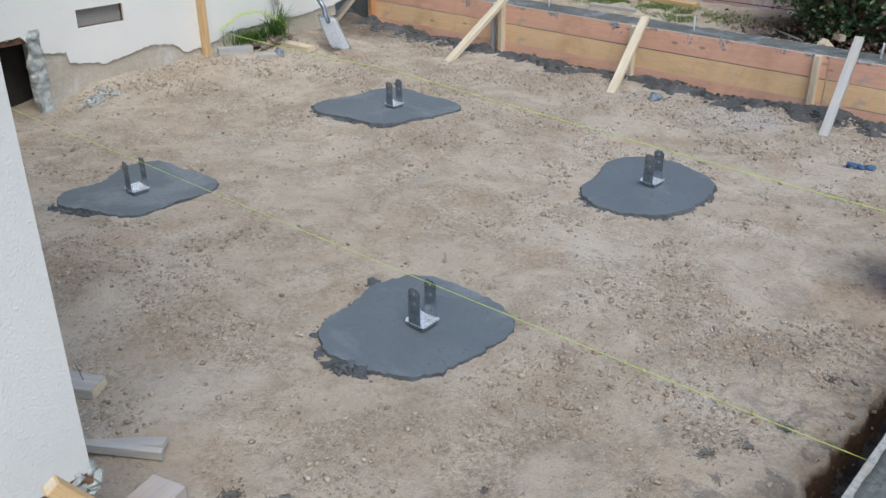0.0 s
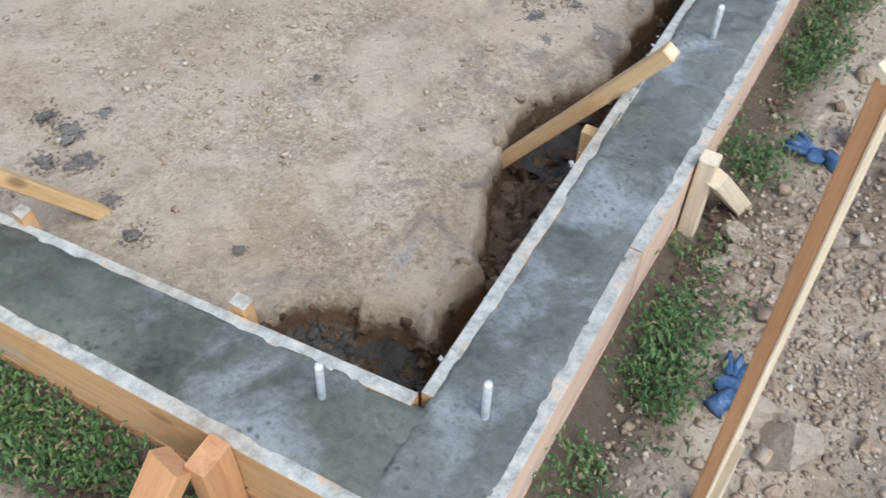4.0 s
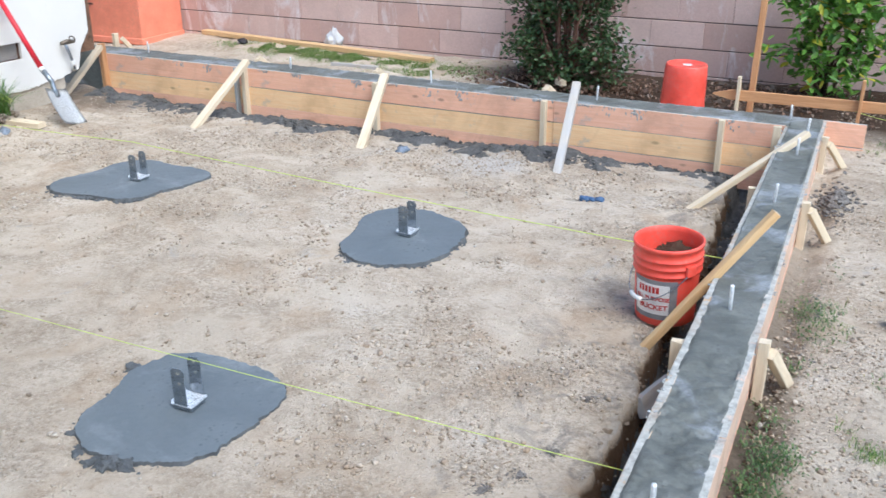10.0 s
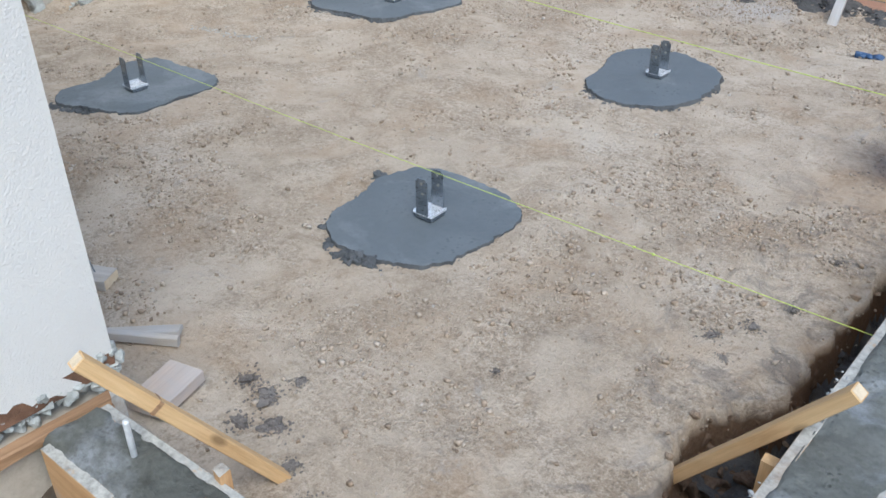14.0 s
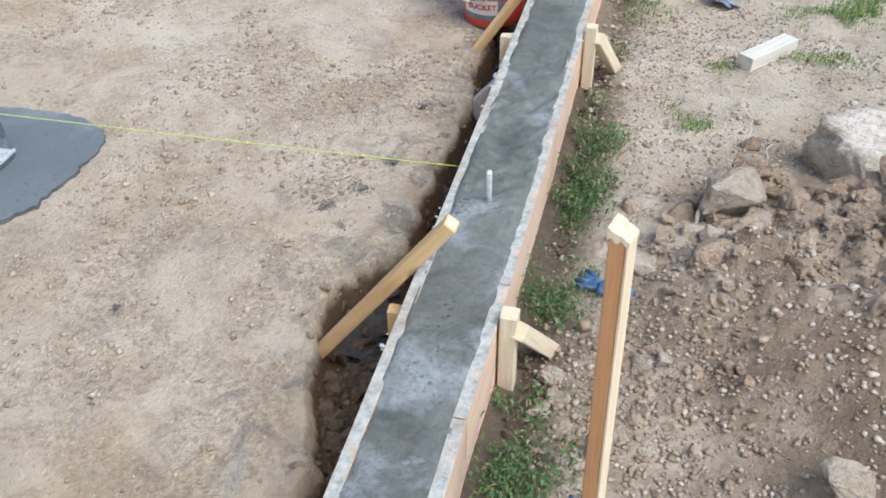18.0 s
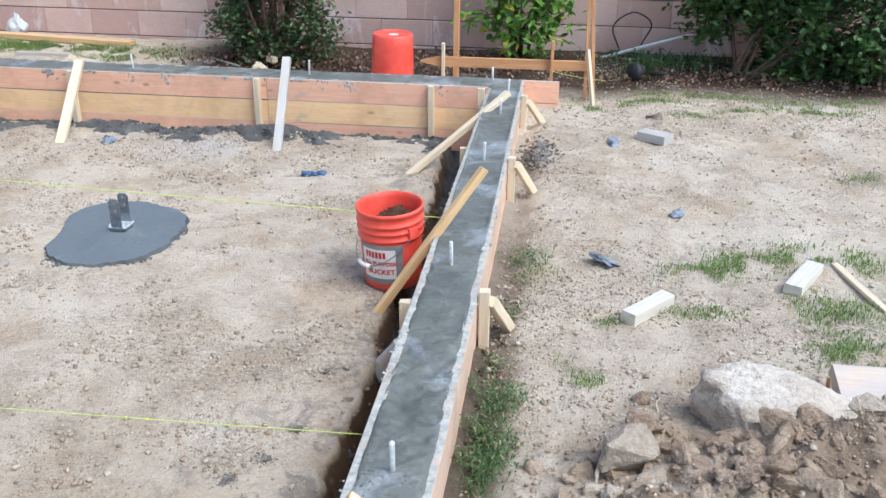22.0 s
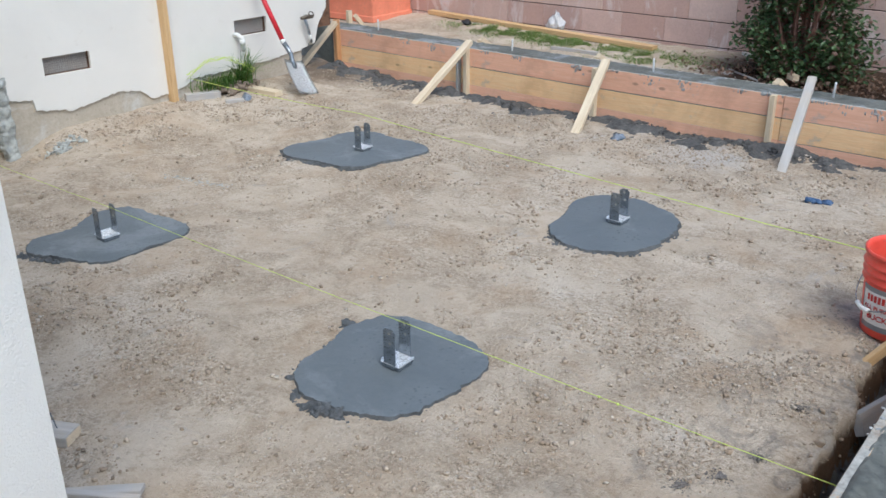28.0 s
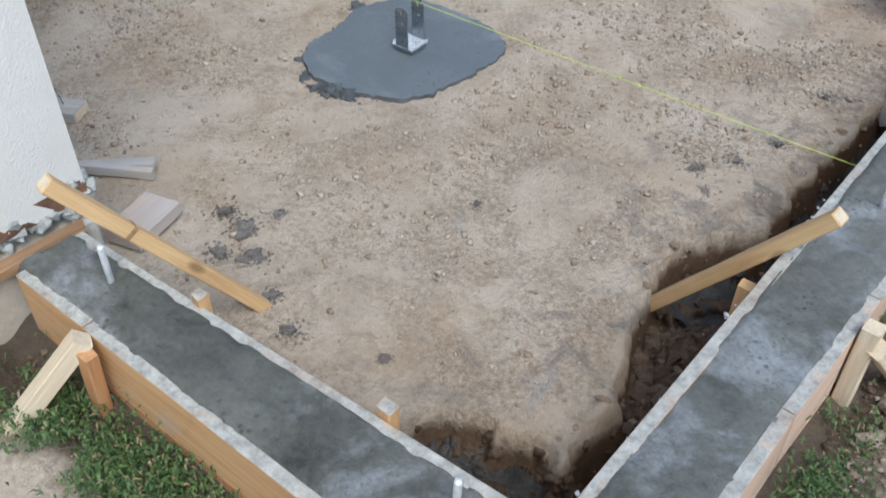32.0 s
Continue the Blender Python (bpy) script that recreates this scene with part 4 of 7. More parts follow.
# ---- the new stem walls: concrete, forms ----
def strip(points_in, points_out, z, seed, lower=-0.25, bend=None):
    """A concrete ribbon between two lines; its thin, ragged edge feathers out on top of the boards."""
    a, b, c, d = (np.array(p, float) for p in (*points_in, *points_out))
    n, m = max(2, int(np.linalg.norm(b - a) / 0.006)), 20
    U = np.linspace(0, 1, n + 1)[:, None, None]
    S, E = a + (b - a) * U, c + (d - c) * U
    if bend:
        E = E + np.stack([bend(E[:, :, 1]), 0 * E[:, :, 1]], -1)
    wide = np.linalg.norm(E - S, axis=2, keepdims=True)
    side = np.concatenate([[-0.013, -0.006, -0.002], np.zeros(m - 5), [0.002, 0.006, 0.013]])[None, :, None]
    V = np.concatenate([[0, 0, 0], np.linspace(0.03, 0.97, m - 5), [1, 1, 1]])[None, :, None]
    P = S + (E - S) * (V + side / wide)
    X, Y = P[:, :, 0], P[:, :, 1]
    coarse = 1 + 1.6 * smooth(1.6, 1.9, Y) * smooth(2.75, 2.5, Y)
    H = 0.004 + coarse * (0.010 * fbm(X, Y, 0.15, 4, seed) + 0.006 * fbm(X, Y, 0.030, 3, seed + 3))
    rim = -0.0005 + 0.008 * fbm(X, Y, 0.03, 5, seed + 5) + 0.005 * fbm(X, Y, 0.35, 2, seed + 7) + 0.008 * smooth(2.9, 3.4, Y)
    for j, k in ((1, 0.0), (2, 0.4), (-2, 0.0), (-3, 0.4)):
        H[:, j] = rim[:, j] * (1 - k) + H[:, j] * k
    H[:, 0] = H[:, -1] = -0.010
    n, m = X.shape
    top = np.stack([X, Y, z + H], -1)
    idx = np.arange(n * m).reshape(n, m)
    quads = np.stack([idx[:-1, :-1], idx[1:, :-1], idx[1:, 1:], idx[:-1, 1:]], -1).reshape(-1, 4)
    loop = np.concatenate([idx[0, :], idx[1:, -1], idx[-1, -2::-1], idx[-2:0:-1, 0]])
    skirt = top.reshape(-1, 3)[loop].copy()
    skirt[:, 2] = lower
    k = len(loop)
    down = n * m + np.arange(k)
    walls = np.stack([loop, np.roll(loop, -1), np.roll(down, -1), down], -1)
    bm = bmesh.new()
    data = mesh_of("strip", np.concatenate([top.reshape(-1, 3), skirt]), np.concatenate([quads, walls]), M_POUR)
    bm.from_mesh(data)
    bpy.data.meshes.remove(data)
    bmesh.ops.recalc_face_normals(bm, faces=bm.faces)
    return bm


def build_stem_walls():
    wall = thing("stem_wall", (0.1, 3, 0), "freshly poured wet grey concrete foundation wall between wooden forms", "foundation wall")
    x0, x1 = EAST[0] + PLATE, EAST[1] - PLATE
    part("east_run", strip(((x0, 0.576 + PLATE), (x0, NORTH[1] - PLATE)), ((x1, 0.576 + PLATE), (x1, NORTH[1] - PLATE)), TOP + 0.002, 2, bend=east_face), M_POUR_SHEEN, wall, shade=True)
    part("north_run", strip(((-5.75, NORTH[0] + PLATE), (x0, NORTH[0] + PLATE)), ((-5.75, NORTH[1] - PLATE), (x0, NORTH[1] - PLATE)), TOP + 0.002, 7), M_POUR_SHEEN, wall, shade=True)
    part("south_run", strip(((-1.115, 0.552 + PLATE), (x0, 0.574 + PLATE)), ((-1.115, 0.714 - PLATE), (x0, SOUTH[1] - PLATE)), TOP + 0.002, 11), M_POUR, wall, shade=True)


build_stem_walls()


def form_row(name, label, start, end, courses, joints, mats, seed, bend=None):
    """A line of form boards on edge from start to end (x, y); courses: (top, height); joints: distances along it."""
    a, b = Vector((*start, 0)), Vector((*end, 0))
    way = (b - a).normalized()
    form = thing(name, a.lerp(b, 0.5), label, "formwork", "form boards of the foundation")
    cuts = [0.0, *joints, (b - a).length]
    for c, (top, tall) in enumerate(courses):
        for k, (s, e) in enumerate(zip(cuts, cuts[1:])):
            p, q = a + way * (s + 0.002), a + way * (e - 0.002)
            if bend:
                p.x += float(bend(p.y))
                q.x += float(bend(q.y))
            z = top - tall / 2
            jig = 0.0006 * math.sin(seed + 3 * c + 5 * k)
            m = along((p.x, p.y, z + jig), (q.x, q.y, z + jig), 90)
            part("board", timber((q - p).length, tall - 0.0012, PLATE - 0.002, seed + 10 * c + k, rough=0.0008, ease=0.0012), mats[c % len(mats)], form, "", m)
    return form


H6 = 0.138
north_in = form_row("formwork_north_inner", "three stacked form boards, reddish and yellow, splashed with cement", (-5.3, NORTH[0] + PLATE / 2), (EAST[0] + 0.0, NORTH[0] + PLATE / 2),
                    [(TOP + 0.002, H6), (TOP - H6, H6), (TOP - 2 * H6, H6)], [1.43, 3.9], [M_FORM_RED, M_FORM_YELLOW, M_FORM_RED], 3)
form_row("formwork_north_outer", "cement-smeared outer form board that runs past the corner", (-5.75, NORTH[1] - PLATE / 2), (0.43, NORTH[1] - PLATE / 2), [(TOP + 0.004, H6), (TOP - H6, H6)], [2.4, 4.6], [M_FORM_RED], 21)
form_row("formwork_east_inner", "inner form boards with dried cement on their top edges", (EAST[0] + PLATE / 2, SOUTH[1]), (EAST[0] + PLATE / 2, NORTH[0] - 0.002), [(TOP + 0.002, H6), (TOP - H6, H6), (TOP - 2 * H6, H6)], [0.82, 2.9], [M_FORM_TOP, M_FORM_YELLOW], 33)
form_row("formwork_east_outer", "outer form boards with dried cement on their top edges", (EAST[1] - PLATE / 2, SOUTH[0]), (EAST[1] - PLATE / 2, NORTH[1] - PLATE - 0.002), [(TOP + 0.003, H6), (TOP - H6, H6)], [0.64, 1.0, 1.64, 3.2], [M_FORM_PINK, M_FORM_RED], 45, east_face)
form_row("formwork_south_inner", "inner form boards with dried cement on their top edges", (-1.13, 0.710 - PLATE / 2), (EAST[0] + 0.0, SOUTH[1] - PLATE / 2), [(TOP + 0.002, H6), (TOP - H6, H6)], [], [M_FORM_TOP], 57)
form_row("formwork_south_outer", "orange outer form boards with dried cement on their top edges", (-1.09, 0.552 + PLATE / 2), (EAST[1] - PLATE - 0.002, 0.576 + PLATE / 2), [(TOP + 0.003, H6), (TOP - H6, H6)], [0.22], [M_FORM_TOP, M_ORANGE_WOOD], 69)


# cement that oozed over the board edges
def build_ooze():
    rng = random.Random(12)
    lumps = []
    runs = [((0.006, 0.80), (0.006, 5.5), 60), ((0.203, 2.6), (0.205, 5.7), 40), ((-5.0, 5.552), (0.0, 5.552), 50)]
    for a, b, n in runs:
        for _ in range(n):
            u = rng.random()
            x, y = a[0] + (b[0] - a[0]) * u, a[1] + (b[1] - a[1]) * u
            for _ in range(rng.randint(1, 3)):
                lumps.append(rock_arrays((x + rng.uniform(-0.012, 0.012), y + rng.uniform(-0.03, 0.03) * (a[0] == b[0]) + rng.uniform(-0.006, 0.006), TOP - rng.uniform(-0.004, 0.008)), rng.uniform(0.002, 0.007), rng, 0.5, 2, 0.5))
    for _ in range(16):
        cx, low = rng.uniform(-5.0, -0.05), rng.choice((0.01, 0.02, 0.035, 0.06))
        for _ in range(rng.randint(8, 26)):
            x, drop = cx + rng.gauss(0, 0.03), low * rng.random() ** 1.5
            w, g = rock_arrays((0, 0, 0), rng.uniform(0.002, 0.006), rng, 1.0, 1, 0.7)
            lumps.append(([Vector((x + p.x * 1.3, NORTH[0] - 0.0002 + p.y * 0.10, TOP - drop + p.z * 2.2)) for p in w], g))
    v, f = merge(lumps)
    lone("cement_drips", mesh_of("cement_drips", v, f, M_DRIP, True), Matrix(), "grey cement drips along the form board edges", "cement", kind="stuff")


build_ooze()


# ---- stakes and braces ----
def stake(x, y, z0, z1, wide=0.045, thick=0.035, lean=(0, 0), mat=None, seed=0, turn=0, parent=None, name="stake"):
    a, b = (x - lean[0], y - lean[1], z0), (x, y, z1)
    length = (Vector(b) - Vector(a)).length
    return part(name, timber(length, wide, thick, seed), mat or M_PALE, parent, "", along(a, b, turn))


def brace(label, base, top, kick_foot, kick_top, seed, mat=None, wide=0.045, turn=0, kwide=0.045, mat2=None):
    """A driven stake with a sloping kicker."""
    b = thing("form_brace", base, label, "brace", "braces round the forms")
    z0 = base[2] - 0.12
    a, c = Vector((base[0], base[1], z0)), Vector(top)
    part("stake", timber((c - a).length, wide, 0.036, seed), mat or M_PALE, b, "", along(a, c, turn))
    k0, k1 = Vector(kick_foot), Vector(kick_top)
    k0 = k0 + (k0 - k1).normalized() * 0.04
    part("kicker", timber((k1 - k0).length, kwide, 0.036, seed + 1), mat2 or mat or M_PALE, b, "", along(k0, k1, 0))
    return b


for n, (y, ky, kx, kz) in enumerate(((1.455, 1.555, 0.285, 0.115), (2.74, 2.85, 0.305, 0.105), (4.13, 4.21, 0.335, 0.10), (5.30, 5.40, 0.345, 0.10))):
    out = EAST[1] + float(east_face(y)) + 0.020
    brace("pale wooden stake and short kicker outside the east form", (out, y, 0.1), (out, y, TOP + 0.024), (kx, ky, kz), (out + 0.022, y - 0.01, TOP - 0.008), 100 + 3 * n, M_PALE, 0.034, 0, 0.030)
brace("orange and pale stakes outside the south form", (-0.852, 0.53, 0.1), (-0.818, 0.53, TOP - 0.005), (-0.915, 0.385, 0.10), (-0.838, 0.540, TOP + 0.012), 131, M_ORANGE_WOOD, 0.026, 90, 0.038, M_PALE)
brace("orange stakes outside the south form", (-0.20, SOUTH[0] - 0.02, 0.1), (-0.20, SOUTH[0] - 0.02, TOP + 0.015), (-0.27, 0.36, 0.10), (-0.24, SOUTH[0] - 0.05, TOP + 0.01), 137, M_ORANGE_WOOD, 0.06, 90, 0.06)

# upright stakes against the inside of the north form, with sloping braces down to the pad
for n, (x, bx, foot, topz, m1, m2, w) in enumerate(((-3.825, -3.765, (-3.725, 4.77), 0.335, M_PALE, M_PALE, 0.055), (-2.70, -2.60, (-2.45, 4.86), 0.34, M_PALE, M_PALE, 0.055),
                                                     (-1.46, -1.235, (-1.155, 4.91), 0.415, M_PALE, M_GREY_WOOD, 0.05), (-0.35, None, None, 0, M_PALE, None, 0))):
    s = thing("form_brace", (x, NORTH[0] - 0.02, -0.05), "pale stake nailed to the north form" + (" with a long sloping brace" if bx else ""), "brace", "braces round the forms")
    part("stake", timber(0.46, 0.05, 0.034, 150 + n), m1, s, "", along((x + 0.004, NORTH[0] - 0.02, -0.19), (x, NORTH[0] - 0.02, 0.262), 0) @ pose(0, 0, 0, 90))
    if bx:
        a, b = Vector((foot[0], foot[1], lay(*foot) - 0.03)), Vector((bx, NORTH[0] - 0.06 if n < 2 else NORTH[0] - 0.075, topz))
        part("brace", timber((b - a).length, w, 0.034, 160 + n), m2, s, "", along(a, b, 0))
        if n == 0:
            part("splice", timber(0.40, 0.075, 0.014, 165), M_DRIP, s, "grey cement-stained plank over the board joint", along((-3.90, NORTH[0] - 0.009, -0.13), (-3.90, NORTH[0] - 0.009, 0.25), 0) @ pose(0, 0, 0, 90))
s = thing("form_brace", (-5.22, 5.4, 0), "stake and sloping brace at the north form beside the house", "brace", "braces round the forms")
part("stake", timber(0.5, 0.05, 0.034, 171), M_ORANGE_WOOD, s, "", along((-5.22, NORTH[0] - 0.02, -0.15), (-5.23, NORTH[0] - 0.02, 0.30)) @ pose(0, 0, 0, 90))
part("brace", timber(0.601, 0.050, 0.034, 172), M_PALE, s, "", along((-5.142, 4.990, 0.020), (-5.213, 5.500, 0.329)))

# long braces that lean over the east wall, and the one across the south wall
for n, (a, b, w, m) in enumerate((((-0.245, 1.575, -0.04), (0.078, 1.555, 0.41), 0.036, M_PINE), ((-0.20, 3.085, -0.01), (0.168, 3.31, 0.505), 0.030, M_PINE),
                                  ((-0.353, 4.62, -0.01), (0.15, 5.07, 0.36), 0.038, M_PALE), ((-0.878, 0.962, 0.0), (-0.955, 0.615, 0.52), 0.031, M_PINE))):
    L = (Vector(b) - Vector(a)).length
    lb = thing("long_brace", a, "sawn pine brace resting against the form top", "brace", "long leaning braces")
    part("pole", timber(L, w, 0.030, 180 + n), m, lb, "", along(a, b, 0))
    part("sawn_end", box(0.003, w - 0.007, 0.024, 0.001), M_PALE, lb, "pale freshly sawn end", along(a, b, 0) @ Matrix.Translation((L + 0.001, 0, 0)))
    if n == 3:
        part("knot", box(0.010, w + 0.001, 0.0306, 0.0005), M_RUST_WOOD, lb, "dark split knot", along(a, b, 0) @ Matrix.Translation((L * 0.69, 0, 0)))
# stub stakes inside the east and south forms
for n, (x, y, h, m) in enumerate(((-0.02, 1.49, 0.20, M_PINE), (-0.02, 2.70, 0.235, M_PALE), (-0.02, 5.30, 0.30, M_PALE), (-0.02, 4.40, 0.22, M_PALE), (-0.325, 0.775, TOP - 0.004, M_FORM_TOP), (-0.76, 0.738, TOP + 0.002, M_FORM_TOP))):
    lone("stub_stake", bm_mesh("stub_stake", timber(h + 0.28, 0.040 if n < 4 else 0.029, 0.032 if n < 4 else 0.025, 190 + n, rough=0.003), m), along((x, y, -0.26), (x, y, h)), "short cement-spattered stake inside the form", "stake", "short stakes inside the forms")
# tall splintered stake beside the path
tall = thing("tall_stake", (0.425, 0.895, 0.06), "tall orange fir stake with a splintered top", "stake")
A, B = Vector((0.425, 0.895, 0.06)), Vector((0.399, 0.966, 0.905))
STAKE = along(A, B, 67)
long_way = (B - A).length
part("shaft", timber(long_way - 0.012, 0.020, 0.021, 201, rough=0.0012), M_ORANGE_WOOD, tall, "", STAKE)
part("pale_edge", timber(long_way - 0.014, 0.0205, 0.003, 203, rough=0.0006), M_PALE, tall, "pale sapwood side", STAKE @ Matrix.Translation((0.001, 0, -0.0118)))
part("pale_edge", timber(long_way * 0.30, 0.010, 0.020, 204, rough=0.002, point=0.10), M_PALE, tall, "pale split strip at the foot", STAKE @ Matrix.Translation((-0.01, 0.004, -0.0165)))


def splintered_top():
    """The torn upper end: an uneven crown of raw wood that rises towards one corner."""
    bm = bmesh.new()
    n = 9
    cap = []
    for i in range(n):
        row = []
        for j in range(n):
            y, z = (i / (n - 1) - 0.5) * 0.0215, (j / (n - 1) - 0.5) * 0.0255
            rise = -0.002 + 0.45 * z + 0.30 * y + 0.0025 * noise.noise(Vector((y * 260, z * 90, 4.0))) + 0.0012 * noise.noise(Vector((y * 600, z * 500, 1.0)))
            row.append(bm.verts.new((long_way + rise, y, z - 0.0012)))
        cap.append(row)
    for i in range(n - 1):
        for j in range(n - 1):
            bm.faces.new((cap[i][j], cap[i + 1][j], cap[i + 1][j + 1], cap[i][j + 1]))
    rim = cap[0] + [r[-1] for r in cap[1:]] + cap[-1][-2::-1] + [r[0] for r in cap[-2:0:-1]]
    low = [bm.verts.new((long_way - 0.014 - 0.003 * math.sin(k * 1.7), v.co.y, v.co.z)) for k, v in enumerate(rim)]
    for k in range(len(rim)):
        q = (k + 1) % len(rim)
        bm.faces.new((rim[k], rim[q], low[q], low[k]))
    bmesh.ops.recalc_face_normals(bm, faces=bm.faces)
    return bm


part("splintered_top", splintered_top(), M_PALE, tall, "pale raw splintered end", STAKE)


# ---- anchor bolts ----
def bolt_mesh():
    return bm_mesh("anchor_bolt", lathe([(0, -0.10), (0.0065, -0.10), (0.0065, 0.088), (0.0055, 0.094), (0, 0.094)], 12), M_BOLT, True)


BOLT = bolt_mesh()
for n, (x, y) in enumerate(((0.101, 1.82), (0.095, 2.95), (0.10, 4.12), (0.118, 4.94), (0.13, 5.40), (0.015, 5.70), (-1.163, 5.70), (-2.33, 5.66), (-3.487, 5.65), (-4.90, 5.70), (-5.5, 5.70), (-0.93, 0.66), (-0.12, 0.70), (0.103, 0.79))):
    lean = random.Random(n).uniform(-3, 3), random.Random(n + 50).uniform(-3, 3)
    lone("anchor_bolt", BOLT, pose(x, y, TOP, lean[0], lean[1], 0), "galvanised anchor bolt standing in wet concrete", "bolt", "anchor bolts")


# ---- piers and post bases ----
def pier(at, waves, seed):
    """A puddled concrete pad with an uneven outline: waves are the mean radius and its swings round the circle."""
    bm = bmesh.new()
    seg, rings = 220, 16

    def reach(a):
        r = waves[0]
        for k in range(1, 5):
            r += waves[2 * k - 1] * math.cos(k * a) + waves[2 * k] * math.sin(k * a)
        p = Vector((math.cos(a), math.sin(a), seed))
        return r + 0.014 * noise.noise(p * 3.5) + 0.009 * noise.noise(p * 9) + 0.009 * noise.noise(p * 19) + 0.005 * noise.noise(p * 43)

    rows = []
    for j in range(rings + 1):
        u = j / rings
        row = []
        for n in range(seg):
            a = 2 * math.pi * n / seg
            r = reach(a)
            p = Vector((math.cos(a), math.sin(a), 0)) * r * (0.03 + 0.97 * min(1, j / (rings - 3)))
            h = 0.023 + 0.005 * noise.noise(Vector((p.x * 7, p.y * 7, seed))) + 0.002 * noise.noise(Vector((p.x * 26, p.y * 26, seed)))
            if j > rings - 4:
                # crumbly rim: a sharp lip, a steep side, a slumped foot
                k = j - rings + 3
                q = Vector((p.x * 38, p.y * 38, k * 2.3 + seed))
                p *= (1.0, 1.008, 1.020, 1.04)[k] + (0.0, 0.012, 0.03, 0.05)[k] * noise.noise(q)
                h -= (0.001, 0.010, 0.026, 0.055)[k] + 0.008 * noise.noise(q * 0.6) * (k > 0)
            row.append(bm.verts.new((p.x, p.y, h)))
        rows.append(row)
    side = bmesh.new()
    for j, (a, b) in enumerate(zip(rows, rows[1:])):
        if j >= rings - 3:
            a, b = ([side.verts.new(v.co) for v in q] for q in (a, b))
        for n in range(seg):
            (side if j >= rings - 3 else bm).faces.new((a[n], b[n], b[(n + 1) % seg], a[(n + 1) % seg]))
    for row in rows[rings - 2:]:
        for v in row:
            bm.verts.remove(v)
    bm.faces.new(rows[0])
    bmesh.ops.remove_doubles(side, verts=side.verts, dist=0.0001)
    bmesh.ops.recalc_face_normals(bm, faces=bm.faces)
    bmesh.ops.recalc_face_normals(side, faces=side.faces)
    pad = thing("pier_footing", at, "puddle of smooth wet grey concrete with a ragged edge", "concrete pier", "pier footings")
    part("slab", bm, M_PIER, pad, "", Matrix.Translation(at), True)
    part("rim", side, M_RIM, pad, "crumbly wet edge, its shadow painted in as a darker tone", Matrix.Translation(at), True)
    rng = random.Random(seed)
    crumbs = []
    for k in range(110):
        a = rng.uniform(2.6, 6.6) if k >= 64 else (4.62 if k < 44 else rng.choice((3.4, 3.8, 4.6, 5.2))) + rng.gauss(0, 0.2)
        r = reach(a) * rng.uniform(1.01, 1.13 if k < 44 else 1.06)
        crumbs.append(rock_arrays((r * math.cos(a), r * math.sin(a), 0.004), rng.uniform(0.006, (0.026 if seed == 1 else 0.013) if k < 44 else 0.009), rng, 0.7, 3 if k < 44 else 2, 0.7))
    if seed == 1:
        a = 2.75
        crumbs.append(rock_arrays((1.05 * reach(a) * math.cos(a), 1.05 * reach(a) * math.sin(a), 0.008), 0.034, rng, 0.6, 3, 0.6))
    v, f = merge(crumbs)
    tagged(piece("spill", mesh_of("pier_spill", v, f, M_RIM, True), Matrix.Translation(at), pad, "lumps of spilled concrete along the edge"), kind="stuff")
    return pad


def post_base_master():
    """A galvanised post bracket: a box foot and two drilled straps."""
    base = thing("post_base", (0, 0, 0), "galvanised steel post bracket standing in the wet pier", "post bracket", "post brackets on the piers")
    foot = box(0.074, 0.074, 0.018, 0.003)
    part("standoff", foot, M_STEEL, base, "", Matrix.Translation((0, 0, 0.007)))
    t = 0.0025
    tray = box(0.080, 0.084, 0.003, 0.001)
    part("tray", tray, M_TRAY, base, "", Matrix.Translation((0, 0, 0.0180)))
    for side in (-1, 1):
        bm = bmesh.new()
        bmesh.ops.create_cube(bm, size=1, matrix=Matrix.Translation((0, 0, 0.073)) @ Matrix.Diagonal((0.050, t, 0.146, 1)))
        bmesh.ops.bevel(bm, geom=[e for e in bm.edges if abs(e.verts[0].co.z - e.verts[1].co.z) < 1e-4 and abs(e.verts[0].co.x - e.verts[1].co.x) < 1e-4 and e.verts[0].co.z > 0.1], offset=0.008, segments=2, affect="EDGES")
        strap = part("strap", bm, M_STEEL, base, "", Matrix.Translation((0, side * 0.040, 0.006)))
        for x, z in ((0.0, 0.128), (0.004, 0.092), (-0.017, 0.075), (0.017, 0.055), (-0.017, 0.11), (0.017, 0.10)):
            r = 0.0055 if abs(x) < 0.01 else 0.002
            hole = lathe([(0, -0.0017), (r, -0.0017), (r, 0.0017), (0, 0.0017)], 12)
            part("bolt_hole", hole, M_CRUMB if r > 0.004 else M_BLACK, strap, "", pose(x, side * 0.040, 0.006 + z, 90, 0, 0))
    for x in (-0.040, 0.040):
        part("side_lip", box(0.003, 0.076, 0.012, 0.001), M_TRAY, base, "", Matrix.Translation((x, 0, 0.022)))
    return base


PIERS = [((-1.432, 2.013), (0.306, 0.0, 0.014, -0.015, 0.0, 0.005, 0.011, -0.016, -0.003), (-1.405, 2.03), 1), ((-3.179, 2.038), (0.299, 0.002, 0.03, -0.024, -0.003, 0.015, 0.017, -0.027, -0.026), (-3.15, 2.03), 2),
         ((-3.229, 3.708), (0.348, -0.016, 0.01, 0.004, 0.033, 0.009, 0.004, -0.04, 0.014), (-3.19, 3.72), 3), ((-1.486, 3.616), (0.317, 0.008, 0.013, -0.041, -0.02, 0.01, 0.01, -0.009, 0.0), (-1.465, 3.645), 4)]
bracket = post_base_master()
